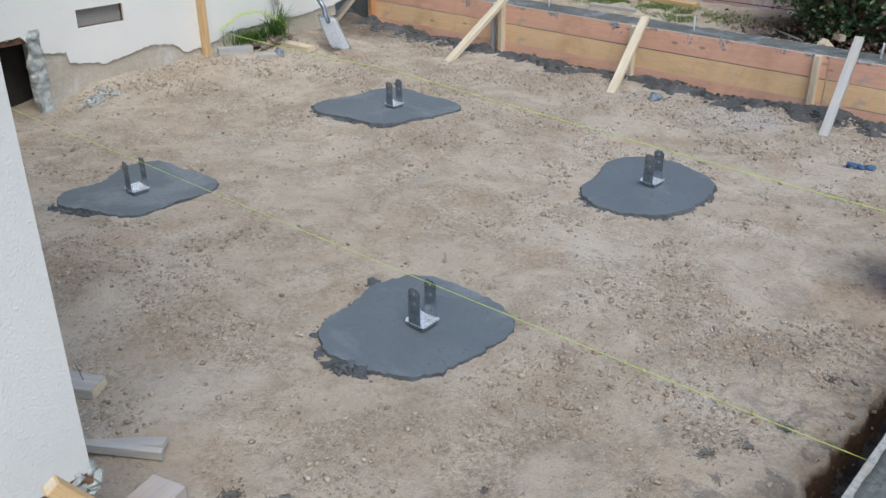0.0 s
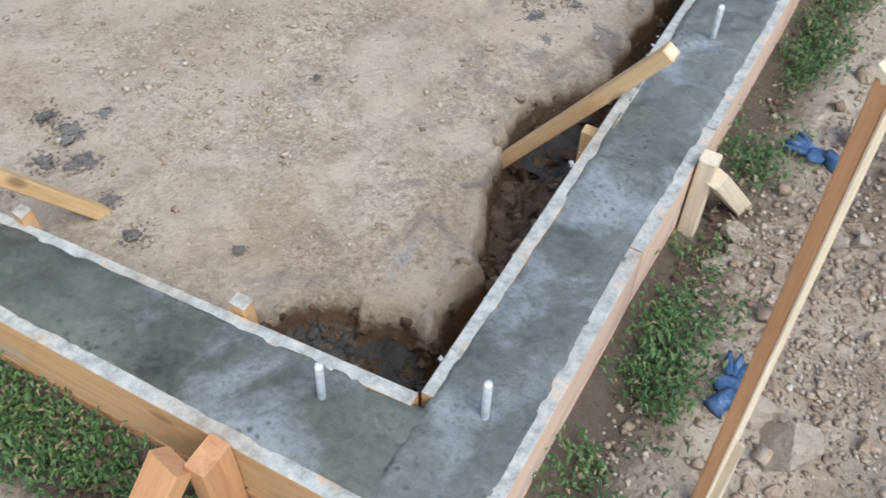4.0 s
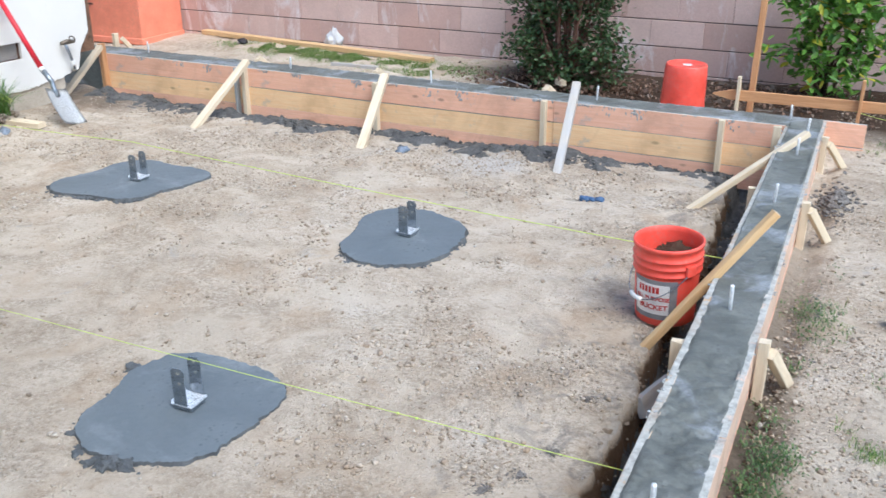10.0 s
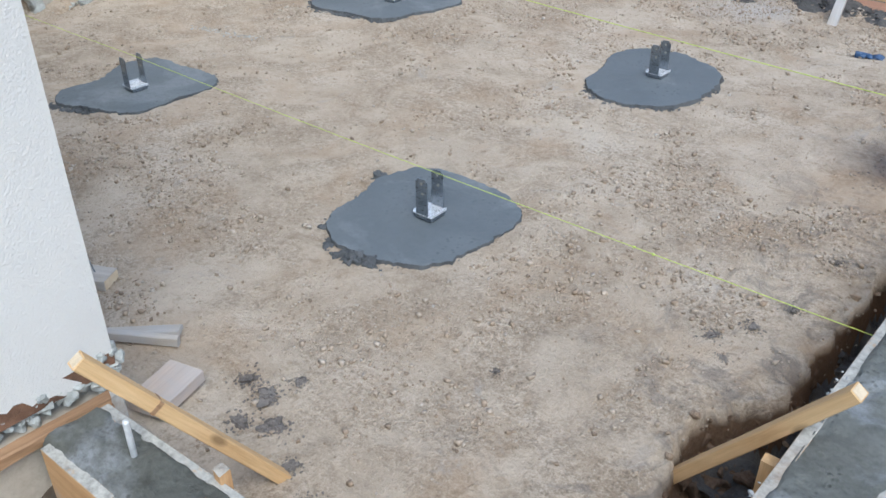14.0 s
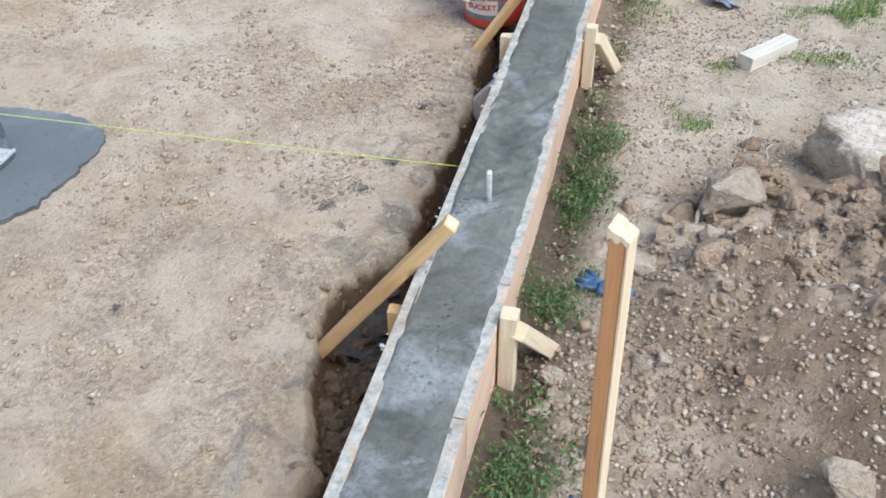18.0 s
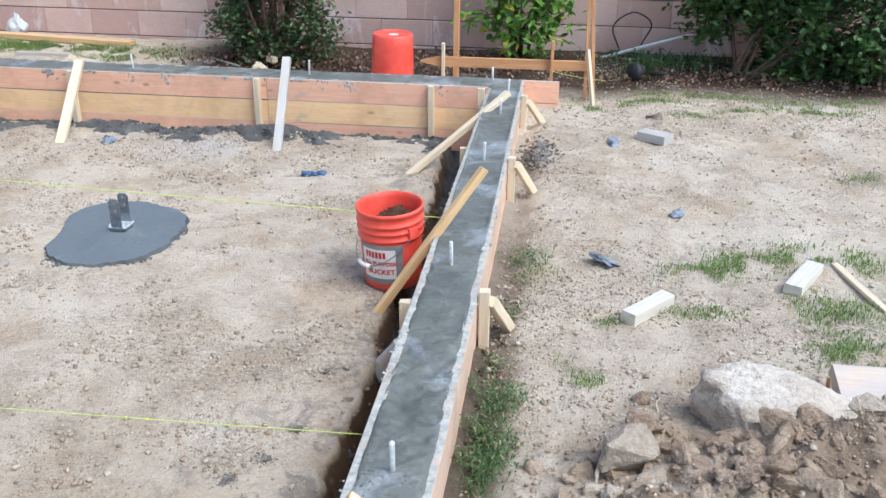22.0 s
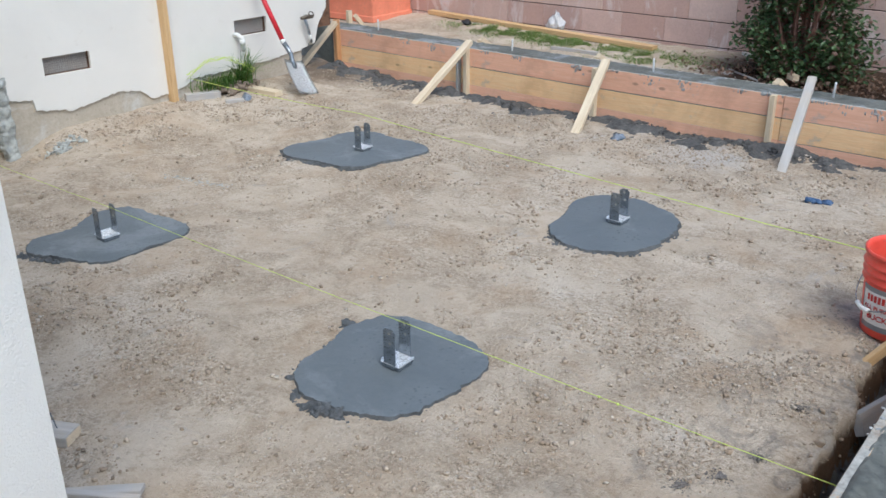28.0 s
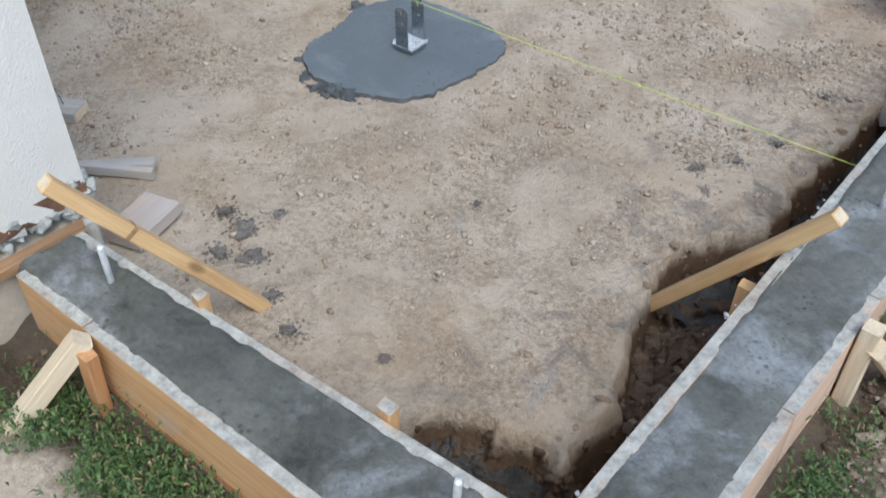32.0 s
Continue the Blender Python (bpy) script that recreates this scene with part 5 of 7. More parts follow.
for n, (c, waves, b, seed) in enumerate(PIERS):
    pier((*c, 0.0), waves, seed)
    m = pose(b[0], b[1], 0.024, 0, 0, (2, -3, 1, -2)[n])
    if n == 0:
        bracket.matrix_basis = m
    else:
        copy_thing(bracket, m)


# ---- garden wall of pink blocks ----
def build_block_wall():
    wall = thing("wall_north", (-1.5, BLOCK_Y + 0.08, 0), "pinkish concrete block garden wall with dark joints and white bloom", "wall", kind="structure")
    part("core", box(14.0, 0.12, 2.05, 0), M_MORTAR, wall, "dark recessed mortar", Matrix.Translation((-3.0, BLOCK_Y + 0.072, 0.83)))
    data = bm_mesh("block", box(0.4046, 0.10, 0.1955, 0.003), M_BLOCK)
    k0 = -1.403
    rng = random.Random(4)
    for course in range(8):
        z = 0.174 + 0.2032 * (course - 1) + 0.1016
        shift = 0.2032 if course % 2 == 0 else 0.0
        for k in range(-16, 16):
            x = k0 + shift + 0.2032 + k * 0.4064
            if -8.2 < x < 3.9:
                piece("block", data, Matrix.Translation((x, BLOCK_Y + 0.05 + rng.uniform(-0.0015, 0.0015), z)), wall)
    part("cap", box(14.0, 0.16, 0.06, 0.006), M_BLOCK, wall, "", Matrix.Translation((-3.0, BLOCK_Y + 0.08, 1.82)))


# ---- orange buckets ----
def build_buckets():
    R0, R1, H = 0.113, 0.1265, 0.325
    at = (-0.185, 3.365, lay(-0.185, 3.335) + 0.004)
    m = Matrix.Translation(at) @ pose(0, 0, 0, 2.0, -2.0, 0)
    b = thing("bucket", at, "orange-red plastic bucket with a worn grey label, earth inside", "bucket")
    def r(z):
        return R0 + (R1 - R0) * z / H
    prof = [(0, 0.004), (R0 - 0.006, 0.004), (R0, 0.010)]
    for z in (0.05, 0.10, 0.15, 0.20):
        prof.append((r(z), z))
    for z in (0.218, 0.248, 0.277):
        prof += [(r(z), z - 0.004), (r(z) + 0.007, z - 0.003), (r(z) + 0.008, z), (r(z) + 0.003, z + 0.004)]
    prof += [(r(H) - 0.001, H - 0.016), (r(H) + 0.005, H - 0.014), (r(H) + 0.006, H), (r(H) + 0.001, H + 0.003), (r(H) - 0.003, H), (r(H) - 0.004, H - 0.02), (r(0.1) - 0.004, 0.1), (R0 - 0.006, 0.02), (0, 0.018)]
    part("shell", lathe(prof, 56), M_ORANGE, b, "", m, True)
    bm = bmesh.new()
    bmesh.ops.create_grid(bm, x_segments=30, y_segments=30, size=0.116)
    for v in list(bm.verts):
        if v.co.xy.length > 0.114:
            bm.verts.remove(v)
        else:
            v.co.z = 0.235 + 0.05 * noise.noise(v.co * 9 + Vector((3, 1, 0))) + 0.025 * noise.noise(v.co * 30) + 0.05 * v.co.y / 0.14
    part("earth_fill", bm, M_DARK_EARTH, b, "dark damp earth in the bucket", m)

    def patch(a0, a1, z0, z1, out, mat, name, parent, label=""):
        bm = bmesh.new()
        n = 14
        rows = [[bm.verts.new(((r(z) + o) * math.cos(a0 + (a1 - a0) * k / n), (r(z) + o) * math.sin(a0 + (a1 - a0) * k / n), z)) for k in range(n + 1)] for z, o in ((z0, out - 0.001), (z0, out), (z1, out), (z1, out - 0.001))]
        for a, c in zip(rows, rows[1:]):
            for k in range(n):
                bm.faces.new((a[k], a[k + 1], c[k + 1], c[k]))
        return part(name, bm, mat, parent, label, m)

    mid = radians(-108)
    grey = patch(mid - 0.66, mid + 0.86, 0.036, 0.200, 0.0014, M_LABEL, "label", b, "scuffed grey printed label band")
    white = patch(mid - 0.60, mid + 0.62, 0.058, 0.182, 0.0022, M_PRINT, "label_panel", grey, "white panel with red lettering")
    # first line stands as a plain bar, the others can be read
    for k in range(6):
        patch(mid - 0.42 + 0.125 * k, mid - 0.33 + 0.125 * k, 0.146, 0.172, 0.0030, M_INK, "print_bar", grey)
    for text, z, size, a in (("ALL PURPOSE", 0.116, 0.0225, mid - 0.52), ("BUCKET", 0.078, 0.030, mid - 0.38)):
        curve = bpy.data.curves.new("lettering", "FONT")
        curve.body, curve.size, curve.extrude, curve.offset = text, size, 0.0002, 0.0006
        tmp = bpy.data.objects.new("lettering", curve)
        scene.collection.objects.link(tmp)
        bpy.context.view_layer.update()
        data = bpy.data.meshes.new_from_object(tmp.evaluated_get(bpy.context.evaluated_depsgraph_get()))
        bpy.data.objects.remove(tmp)
        for v in data.vertices:
            ang = a + v.co.x / r(z)
            zz = z + v.co.y
            rad = r(zz) + 0.0034 + v.co.z
            v.co = (rad * math.cos(ang), rad * math.sin(ang), zz)
        data.materials.clear()
        data.materials.append(M_INK)
        piece("lettering", data, m, grey)
    # bail, ears and grip
    for side in (-1, 1):
        part("ear", box(0.014, 0.045, 0.045, 0.005, 2), M_ORANGE, b, "", m @ pose(0, 0, 0, 0, 0, -38) @ Matrix.Translation((side * (r(0.25) + 0.008), 0, 0.240)))
    pts = [m @ pose(0, 0, 0, 0, 0, -38) @ Vector((0.136 * math.cos(a), -0.142 * math.sin(a), 0.240 - 0.125 * math.sin(a))) for a in np.linspace(0, math.pi, 26)]
    v, f = tube_arrays(pts, 0.0021, 6)
    bail = piece("bail", mesh_of("bail", v, f, M_STEEL, True), Matrix(), b, "thin wire bail hanging down")
    v, f = tube_arrays(pts[11:16], 0.0085, 10)
    piece("grip", mesh_of("grip", v, f, M_WHITE, True), Matrix(), bail, "white plastic grip")
    # second bucket, upside down behind the north wall
    x, y = -0.70, 6.12
    z = lay(x, y)
    b2 = thing("bucket", (x, y, z), "orange-red plastic bucket standing upside down on the earth", "bucket")
    R0, R1 = 0.131, 0.150
    p2 = [(R1 + 0.003, 0.0), (R1 + 0.004, 0.012), (R1 - 0.002, 0.016), (R1 - 0.008, 0.12), (R0 + 0.006, 0.30), (R0 + 0.002, 0.352), (R0 - 0.003, 0.360), (R0 - 0.010, 0.360), (R0 - 0.014, 0.352), (0, 0.350)]
    part("shell", lathe(p2, 48), M_ORANGE, b2, "", pose(x, y, z - 0.005, 1.5, 1, 0), True)
    part("base_print", lathe([(0, 0), (0.03, 0), (0.03, 0.002), (0, 0.002)], 24), M_PRINT, b2, "pale round scuff on the base", pose(x + 0.01, y, z + 0.344, 1.5, 1, 0))


M_DARK_EARTH = soil("damp_dark_earth", [(0.03, 0.018, 0.012), (0.06, 0.036, 0.024), (0.09, 0.055, 0.036), (0.13, 0.085, 0.06)])
build_buckets()


# ---- strings ----
def string_line(label, points, extra=(), thick=0.0015):
    pts = []
    for a, b in zip(points, points[1:]):
        a, b = Vector(a), Vector(b)
        n = 24
        pts += [a.lerp(b, k / n) - Vector((0, 0, 0.010 * 4 * (k / n) * (1 - k / n))) for k in range(n)]
    pts.append(Vector(points[-1]))
    v, f = tube_arrays(pts, thick, 5)
    st = thing("string_line", points[0], label, "string", "levelling strings")
    piece("cord", mesh_of("string_line", v, f, M_STRING, True), Matrix(), st)
    for p in extra:
        piece("knot", mesh_of("knot", *rock_arrays(p, 0.005, random.Random(1), 1, 1), M_STRING, True), Matrix(), st)


string_line("taut yellow-green string across the pad from house to east form", [(-4.98, 2.04, 0.17), (-3.2, 2.045, 0.172), (-0.002, 2.055, 0.20)], [(-0.66, 2.05, 0.19), (-0.6, 2.05, 0.19)], 0.0013)
string_line("taut yellow-green string over the two northern piers", [(-4.97, 3.83, 0.175), (-3.2, 3.70, 0.245), (0.0, 3.50, 0.225)], [(-0.004, 3.50, 0.225)], 0.0020)


# ---- things by the house wall ----
def build_by_house():
    # upright post
    lone("wall_post", bm_mesh("wall_post", timber(2.3, 0.066, 0.04, 240), M_PINE), along((HOUSE_X + 0.022, 3.679, 0.0), (HOUSE_X + 0.022, 3.66, 2.3)) @ pose(0, 0, 0, 0, 0, 0), "upright orange pine board standing against the stucco", "post")
    # shovel: the blade's tip on the earth, the handle leaning on the wall
    tip, neck, top = Vector((-4.435, 4.437, 0.030)), Vector((-4.648, 4.478, 0.214)), Vector((-4.978, 4.45, 0.84))
    sh = thing("shovel", tip, "square steel shovel with a red handle leaning on the house wall", "shovel")
    way = (neck - tip).normalized()
    across = Vector((0.27, -0.96, 0.0))
    across = (across - way * across.dot(way)).normalized()
    out = way.cross(across)
    if out.z < 0:
        across, out = -across, -out
    m = Matrix.Translation(tip) @ Matrix((way, across, out)).transposed().to_4x4()
    bm = bmesh.new()
    n, k = 10, 8
    L, W = 0.29, 0.205
    grid = [[bm.verts.new((L * i / n, W * (j / k - 0.5) * (1 - 0.12 * (i / n) ** 3), 0.018 * (2 * abs(j / k - 0.5)) ** 3 + 0.03 * (i / n) ** 3)) for j in range(k + 1)] for i in range(n + 1)]
    for i in range(n):
        for j in range(k):
            bm.faces.new((grid[i][j], grid[i + 1][j], grid[i + 1][j + 1], grid[i][j + 1]))
    bmesh.ops.solidify(bm, geom=bm.faces[:], thickness=0.003)
    part("blade", bm, M_BLADE, sh, "scuffed pale steel blade with dried cement", m, True)
    heel = m @ Vector((L, 0, 0.03))
    sock = [m @ Vector((L - 0.06, 0, 0.025)), heel, heel.lerp(top, 0.10) + Vector((0.03, 0, -0.01)), heel.lerp(top, 0.22)]
    piece("socket", tube("socket", sock, [0.016, 0.018, 0.018, 0.019], M_STEEL, 12), Matrix(), sh)
    v0 = heel.lerp(top, 0.20)
    piece("collar", tube("collar", [v0, v0.lerp(top, 0.05)], [0.021, 0.021], M_WHITE, 12), Matrix(), sh)
    piece("handle", tube("handle", [v0.lerp(top, 0.05), top], [0.018, 0.017], M_RED, 12), Matrix(), sh, "red enamelled handle")
    # outside tap on a pipe
    tap = thing("outdoor_tap", (HOUSE_X, 4.95, 0.3), "old brass tap on a bent pipe out of the wall", "tap")
    piece("pipe", tube("tap_pipe", [(HOUSE_X - 0.01, 5.00, 0.24), (HOUSE_X + 0.04, 4.985, 0.27), (HOUSE_X + 0.05, 4.95, 0.38), (HOUSE_X + 0.055, 4.915, 0.46)], 0.011, M_STEEL, 10), Matrix(), tap)
    piece("body", tube("tap_body", [(HOUSE_X + 0.055, 4.88, 0.465), (HOUSE_X + 0.055, 4.93, 0.47), (HOUSE_X + 0.055, 5.00, 0.465)], [0.012, 0.019, 0.013], M_BRASS, 12), Matrix(), tap)
    piece("sleeve", tube("tap_sleeve", [(HOUSE_X + 0.02, 4.995, 0.25), (HOUSE_X + 0.05, 4.965, 0.33)], 0.0155, M_WHITE, 10), Matrix(), tap, "white plastic sleeve")
    wheel = lathe([(0.020, -0.004), (0.026, -0.004), (0.026, 0.004), (0.020, 0.004)], 20, True)
    part("wheel", wheel, M_BRASS, tap, "", pose(HOUSE_X + 0.09, 4.955, 0.49, 0, 60, 0))
    # white drain elbow
    elbow = thing("drain_pipe", (HOUSE_X, 4.29, 0.3), "short white plastic drain elbow out of the wall", "pipe")
    piece("elbow", tube("drain_elbow", [(HOUSE_X - 0.02, 4.265, 0.415), (HOUSE_X + 0.03, 4.27, 0.42), (HOUSE_X + 0.055, 4.29, 0.40), (HOUSE_X + 0.055, 4.30, 0.30)], [0.016, 0.017, 0.017, 0.016], M_WHITE, 12), Matrix(), elbow)
    piece("hub", tube("drain_hub", [(HOUSE_X + 0.055, 4.293, 0.385), (HOUSE_X + 0.055, 4.297, 0.345)], 0.021, M_WHITE, 12), Matrix(), elbow)
    # offcuts along the foot of the wall
    for n, (a, b, w, t, mat, text) in enumerate((((-4.90, 3.72, 0.07), (-4.82, 3.95, 0.065), 0.06, 0.05, M_GREY_WOOD, "grey weathered offcut lying by the wall"), ((-4.69, 3.90, 0.03), (-4.63, 4.01, 0.03), 0.05, 0.045, M_GREY_WOOD, "short weathered offcut lying by the wall"),
                                                ((-4.86, 4.24, 0.05), (-4.54, 4.26, 0.05), 0.075, 0.036, M_PALE, "pale pine offcut lying on the earth"))):
        L = (Vector(b) - Vector(a)).length
        lone("offcut", bm_mesh("offcut", timber(L, w, t, 260 + n), mat), along(a, b), text, "offcut", "timber offcuts")
    lone("blue_rag", mesh_of("blue_rag", *rock_arrays((-4.66, 4.06, lay(-4.66, 4.06) + 0.012), 0.04, random.Random(4), 0.35, 2, 0.6), M_SLATE, True), Matrix(), "small crumpled blue rag on the earth", "rag")
    # clump of strap-leaved grass with a tangle of string
    rng = random.Random(8)
    blades = []
    for k in range(560):
        a, lean = rng.uniform(0, 6.28), rng.uniform(0.15, 1.05)
        big = k < 190
        L = rng.uniform(0.16, 0.33) if big else rng.uniform(0.07, 0.15)
        bx, by = (-4.89 + rng.gauss(0, 0.025), 4.24 + rng.gauss(0, 0.035)) if big else (-4.90 + rng.gauss(0, 0.035), 4.02 + rng.gauss(0, 0.09))
        bx = max(bx, -4.97)
        if math.cos(a) < -0.3 and bx < -4.85:
            a = 3.14 - a
        d = Vector((math.cos(a), math.sin(a), 0))
        side = Vector((-d.y, d.x, 0)) * rng.uniform(0.002, 0.0042)
        base = Vector((bx, by, lay(bx, by) - 0.005 + 0.05))
        pts = [base + d * L * lean * u**1.6 + Vector((0, 0, L * (u - 0.55 * lean * u * u))) for u in (0, 0.3, 0.6, 0.85, 1)]
        V = []
        for i, p in enumerate(pts):
            w = side * (1, 1, 0.8, 0.5, 0.08)[i]
            V += [p - w, p + w]
        blades.append((V, [(2 * i, 2 * i + 1, 2 * i + 3, 2 * i + 2) for i in range(4)]))
    v, f = merge(blades)
    cl = thing("grass_clump", (-4.8, 4.18, 0.05), "clump of long green strap leaves on a mound by the wall", "plant")
    piece("leaves", mesh_of("strap_leaves", v, f, M_STRAP), Matrix(), cl)
    lumps = []
    for _ in range(70):
        x, y = -4.84 + rng.gauss(0, 0.045), 4.12 + rng.gauss(0, 0.075)
        lumps.append(rock_arrays((x, y, lay(x, y) + 0.02 * rng.random() + 0.045 * math.exp(-((x + 4.86) / 0.05) ** 2)), rng.uniform(0.012, 0.036), rng, 0.7, 2, 0.5, True))
    v, f = merge(lumps)
    tagged(piece("root_ball", mesh_of("root_ball", v, f, M_MOUND, True), Matrix(), cl, "brown earth round the roots"), kind="stuff")
    tang = thing("string_tangle", (-4.8, 4.0, 0.15), "tangle of yellow-green string draped over the grass clump", "string")
    for k in range(4):
        pts, p = [], Vector((-4.94, 3.80, 0.18))
        for i in range(16):
            u = i / 15
            pts.append(Vector((-4.97 + 0.16 * u + rng.uniform(-0.012, 0.015), 3.80 + 0.46 * u + rng.uniform(-0.015, 0.015), 0.19 + 0.11 * math.sin(math.pi * u) + rng.uniform(-0.02, 0.02))))
        piece("strand", tube("strand", pts, 0.002, M_STRING, 5), Matrix(), tang)
    # drifted soil in the crawl opening's mouth
    lumps = []
    for _ in range(90):
        x, y = -4.80 + rng.uniform(-0.06, 0.12), 2.70 + rng.uniform(-0.06, 0.14)
        lumps.append(rock_arrays((x, y, lay(x, y) + 0.004), rng.uniform(0.006, 0.026), rng, 0.6, 2, 0.5, True))
    v, f = merge(lumps)
    lone("rubble", mesh_of("rubble", v, f, M_CRUMB, True), Matrix(), "broken grey rubble beside the crawl opening", "rubble", kind="stuff")


M_BLADE = plain("scuffed_steel", (0.74, 0.75, 0.75), 0.5, 0.15, vary=0.2, scale=10, dirt=(0.33, 0.31, 0.28), dirt_amount=0.5)
M_MOUND = soil("brown_mound", [(0.14, 0.10, 0.07), (0.22, 0.165, 0.12), (0.30, 0.235, 0.18), (0.38, 0.31, 0.25)])
M_BRASS = plain("dull_brass", (0.16, 0.13, 0.10), 0.5, 0.6, vary=0.3, scale=30)
M_STRAP = leaf_material("strap_leaves", (0.06, 0.14, 0.025), (0.17, 0.30, 0.075), (0.33, 0.30, 0.12), 0.06)
build_by_house()


# ---- timber scraps by the wing ----
for n, (a, b, w, t, mat, text) in enumerate((((-2.13, 0.985, 0.03), (-1.867, 1.125, 0.028), 0.078, 0.036, M_GREY_WOOD, "cement-smeared offcut with a sawn yellow end"), ((-1.66, 0.955, 0.03), (-1.475, 1.10, 0.05), 0.035, 0.012, M_GREY_WOOD, "thin weathered scrap of plywood"),
                                            ((-1.70, 0.90, 0.05), (-1.46, 1.08, 0.03), 0.02, 0.03, M_GREY_WOOD, "split grey lath lying on the earth"), ((-1.275, 0.86, 0.05), (-1.319, 1.012, 0.05), 0.105, 0.036, M_PINKISH, "short wide board end stained with blue-grey cement"))):
    L = (Vector(b) - Vector(a)).length
    lone("offcut", bm_mesh("offcut", timber(L, w, t, 270 + n), mat), along(a, b), text, "offcut", "timber offcuts")


off = [o for o in scene.objects if o.name.startswith("offcut") and "sawn yellow" in o.get("label", "")][0]
tip = Vector((-1.867, 1.125, 0.028))
part("sawn_end", box(0.003, 0.070, 0.030, 0.001), M_PALE, off, "yellow sawn end", along(tip, tip + Vector((0.263, 0.14, 0))) @ Matrix.Translation((0.001, 0, 0)))
part("nail", lathe([(0, 0), (0.0018, 0), (0.0018, 0.06), (0.004, 0.061), (0, 0.062)], 8), M_STEEL, off, "bent nail", pose(-1.915, 1.105, 0.04, 10, -5, 0))


# ---- behind the north wall ----
def build_north():
    # orange steel tool chest
    jb = thing("tool_chest", (-6.3, 6.55, 0.12), "large orange-red steel site tool chest with a sloping lid", "tool chest")
    M = pose(-6.31, 6.875, 0.12, 0, 0, 4)
    part("body", box(0.95, 0.62, 0.52, 0.012, 2), M_JOBBOX, jb, "", M @ Matrix.Translation((0, 0, 0.30)))
    part("lid", box(0.97, 0.64, 0.22, 0.02, 2), M_JOBBOX, jb, "", M @ Matrix.Translation((0, 0, 0.685)))
    part("recess", box(0.012, 0.46, 0.09, 0.003), M_ORANGE, jb, "bright orange handle recess", M @ Matrix.Translation((0.482, 0, 0.50)))
    part("plinth", box(0.97, 0.64, 0.06, 0.006), M_JOBBOX, jb, "", M @ Matrix.Translation((0, 0, 0.035)))
    for y in (-0.2, 0.2):
        part("hinge", box(0.02, 0.05, 0.06, 0.004), M_BLACK, jb, "", M @ Matrix.Translation((0.485, y, 0.57)))
    part("side_handle", lathe([(0.035, -0.006), (0.045, -0.006), (0.045, 0.006), (0.035, 0.006)], 20, True), M_WHITE, jb, "pale ring handle", M @ pose(-0.15, -0.33, 0.50, 90, 0, 0))
    part("badge", box(0.09, 0.006, 0.05, 0.001), M_BLACK, jb, "dark maker's plate", M @ Matrix.Translation((0.33, -0.315, 0.50)))
    part("badge", box(0.09, 0.006, 0.015, 0.001), M_BLACK, jb, "", M @ Matrix.Translation((-0.1, -0.315, 0.36)))
    # long plank and a stick on the grass
    for n, (a, b, w, t, mat, text) in enumerate((((-5.55, 7.17, 0.19), (-2.95, 6.93, 0.185), 0.085, 0.04, M_PINE, "long pine plank lying on the grass by the block wall"), ((-3.72, 6.575, 0.155), (-3.28, 6.58, 0.155), 0.035, 0.03, M_GREY_WOOD, "short pale stick on the grass"))):
        L = (Vector(b) - Vector(a)).length
        a = (a[0], a[1], lay(a[0], a[1]) + t / 2)
        b = (b[0], b[1], lay(b[0], b[1]) + t / 2)
        lone("plank", bm_mesh("plank", timber(L, w, t, 290 + n), mat), along(a, b), text, "plank")
    # kickers seen over the north wall
    for n, x in enumerate((-5.35, -2.85, -1.55, -3.9)):
        s = thing("form_brace", (x, NORTH[1] + 0.03, 0.1), "short pale kicker behind the north form", "brace", "braces round the forms")
        h = 0.40 if n == 0 else 0.31
        part("stake", timber(h, 0.045, 0.036, 300 + n), M_PALE, s, "", along((x, NORTH[1] + 0.022, -0.02), (x, NORTH[1] + 0.022, h - 0.02)) @ pose(0, 0, 0, 90))
        part("kicker", timber(0.30, 0.045, 0.036, 310 + n), M_PALE, s, "", along((x + 0.12, NORTH[1] + 0.22, 0.10), (x + 0.02, NORTH[1] + 0.04, h - 0.03)))
    # clear plastic bag
    rng = random.Random(3)
    bm = bmesh.new()
    bmesh.ops.create_icosphere(bm, subdivisions=4, radius=1)
    for v in bm.verts:
        c = v.co
        k = 1 + 0.40 * noise.noise(c * 2.1) + 0.45 * abs(noise.noise(c * 4.5)) + 0.3 * abs(noise.noise(c * 10))
        top = max(0, c.z)
        v.co = Vector((c.x * 0.075 * k * (1 - 0.7 * top), c.y * 0.05 * k * (1 - 0.7 * top), 0.07 + c.z * 0.085 * k))
    lone("plastic_bag", bm_mesh("plastic_bag", bm, M_BAG, True), pose(-4.05, 7.15, 0.16), "crumpled clear plastic bag on the grass", "bag")
    lone("dark_scrap", mesh_of("dark_scrap", *rock_arrays((-4.95, 6.98, 0.17), 0.06, rng, 0.4, 2, 0.7), M_BLACK, True), Matrix(), "black scrap of plastic on the grass", "scrap")
    # batter board: pointed rail on two pegs, with thin uprights
    bb = thing("batter_board", (0.1, 5.95, 0.12), "orange fir batter board, a pointed rail nailed to pegs", "batter board")
    y = 6.0
    part("rail", timber(1.13, 0.066, 0.02, 320, point=0.10), M_ORANGE_WOOD, bb, "", along((0.64, y, 0.327), (-0.49, y, 0.322), 90))
    for x, h, m in ((-0.335, 0.345, M_PALE), (0.372, 0.385, M_ORANGE_WOOD)):
        part("peg", timber(h + 0.1, 0.045, 0.02, 323), m, bb, "", along((x, y - 0.022, 0.0), (x, y - 0.022, h), 0) @ pose(0, 0, 0, 90))
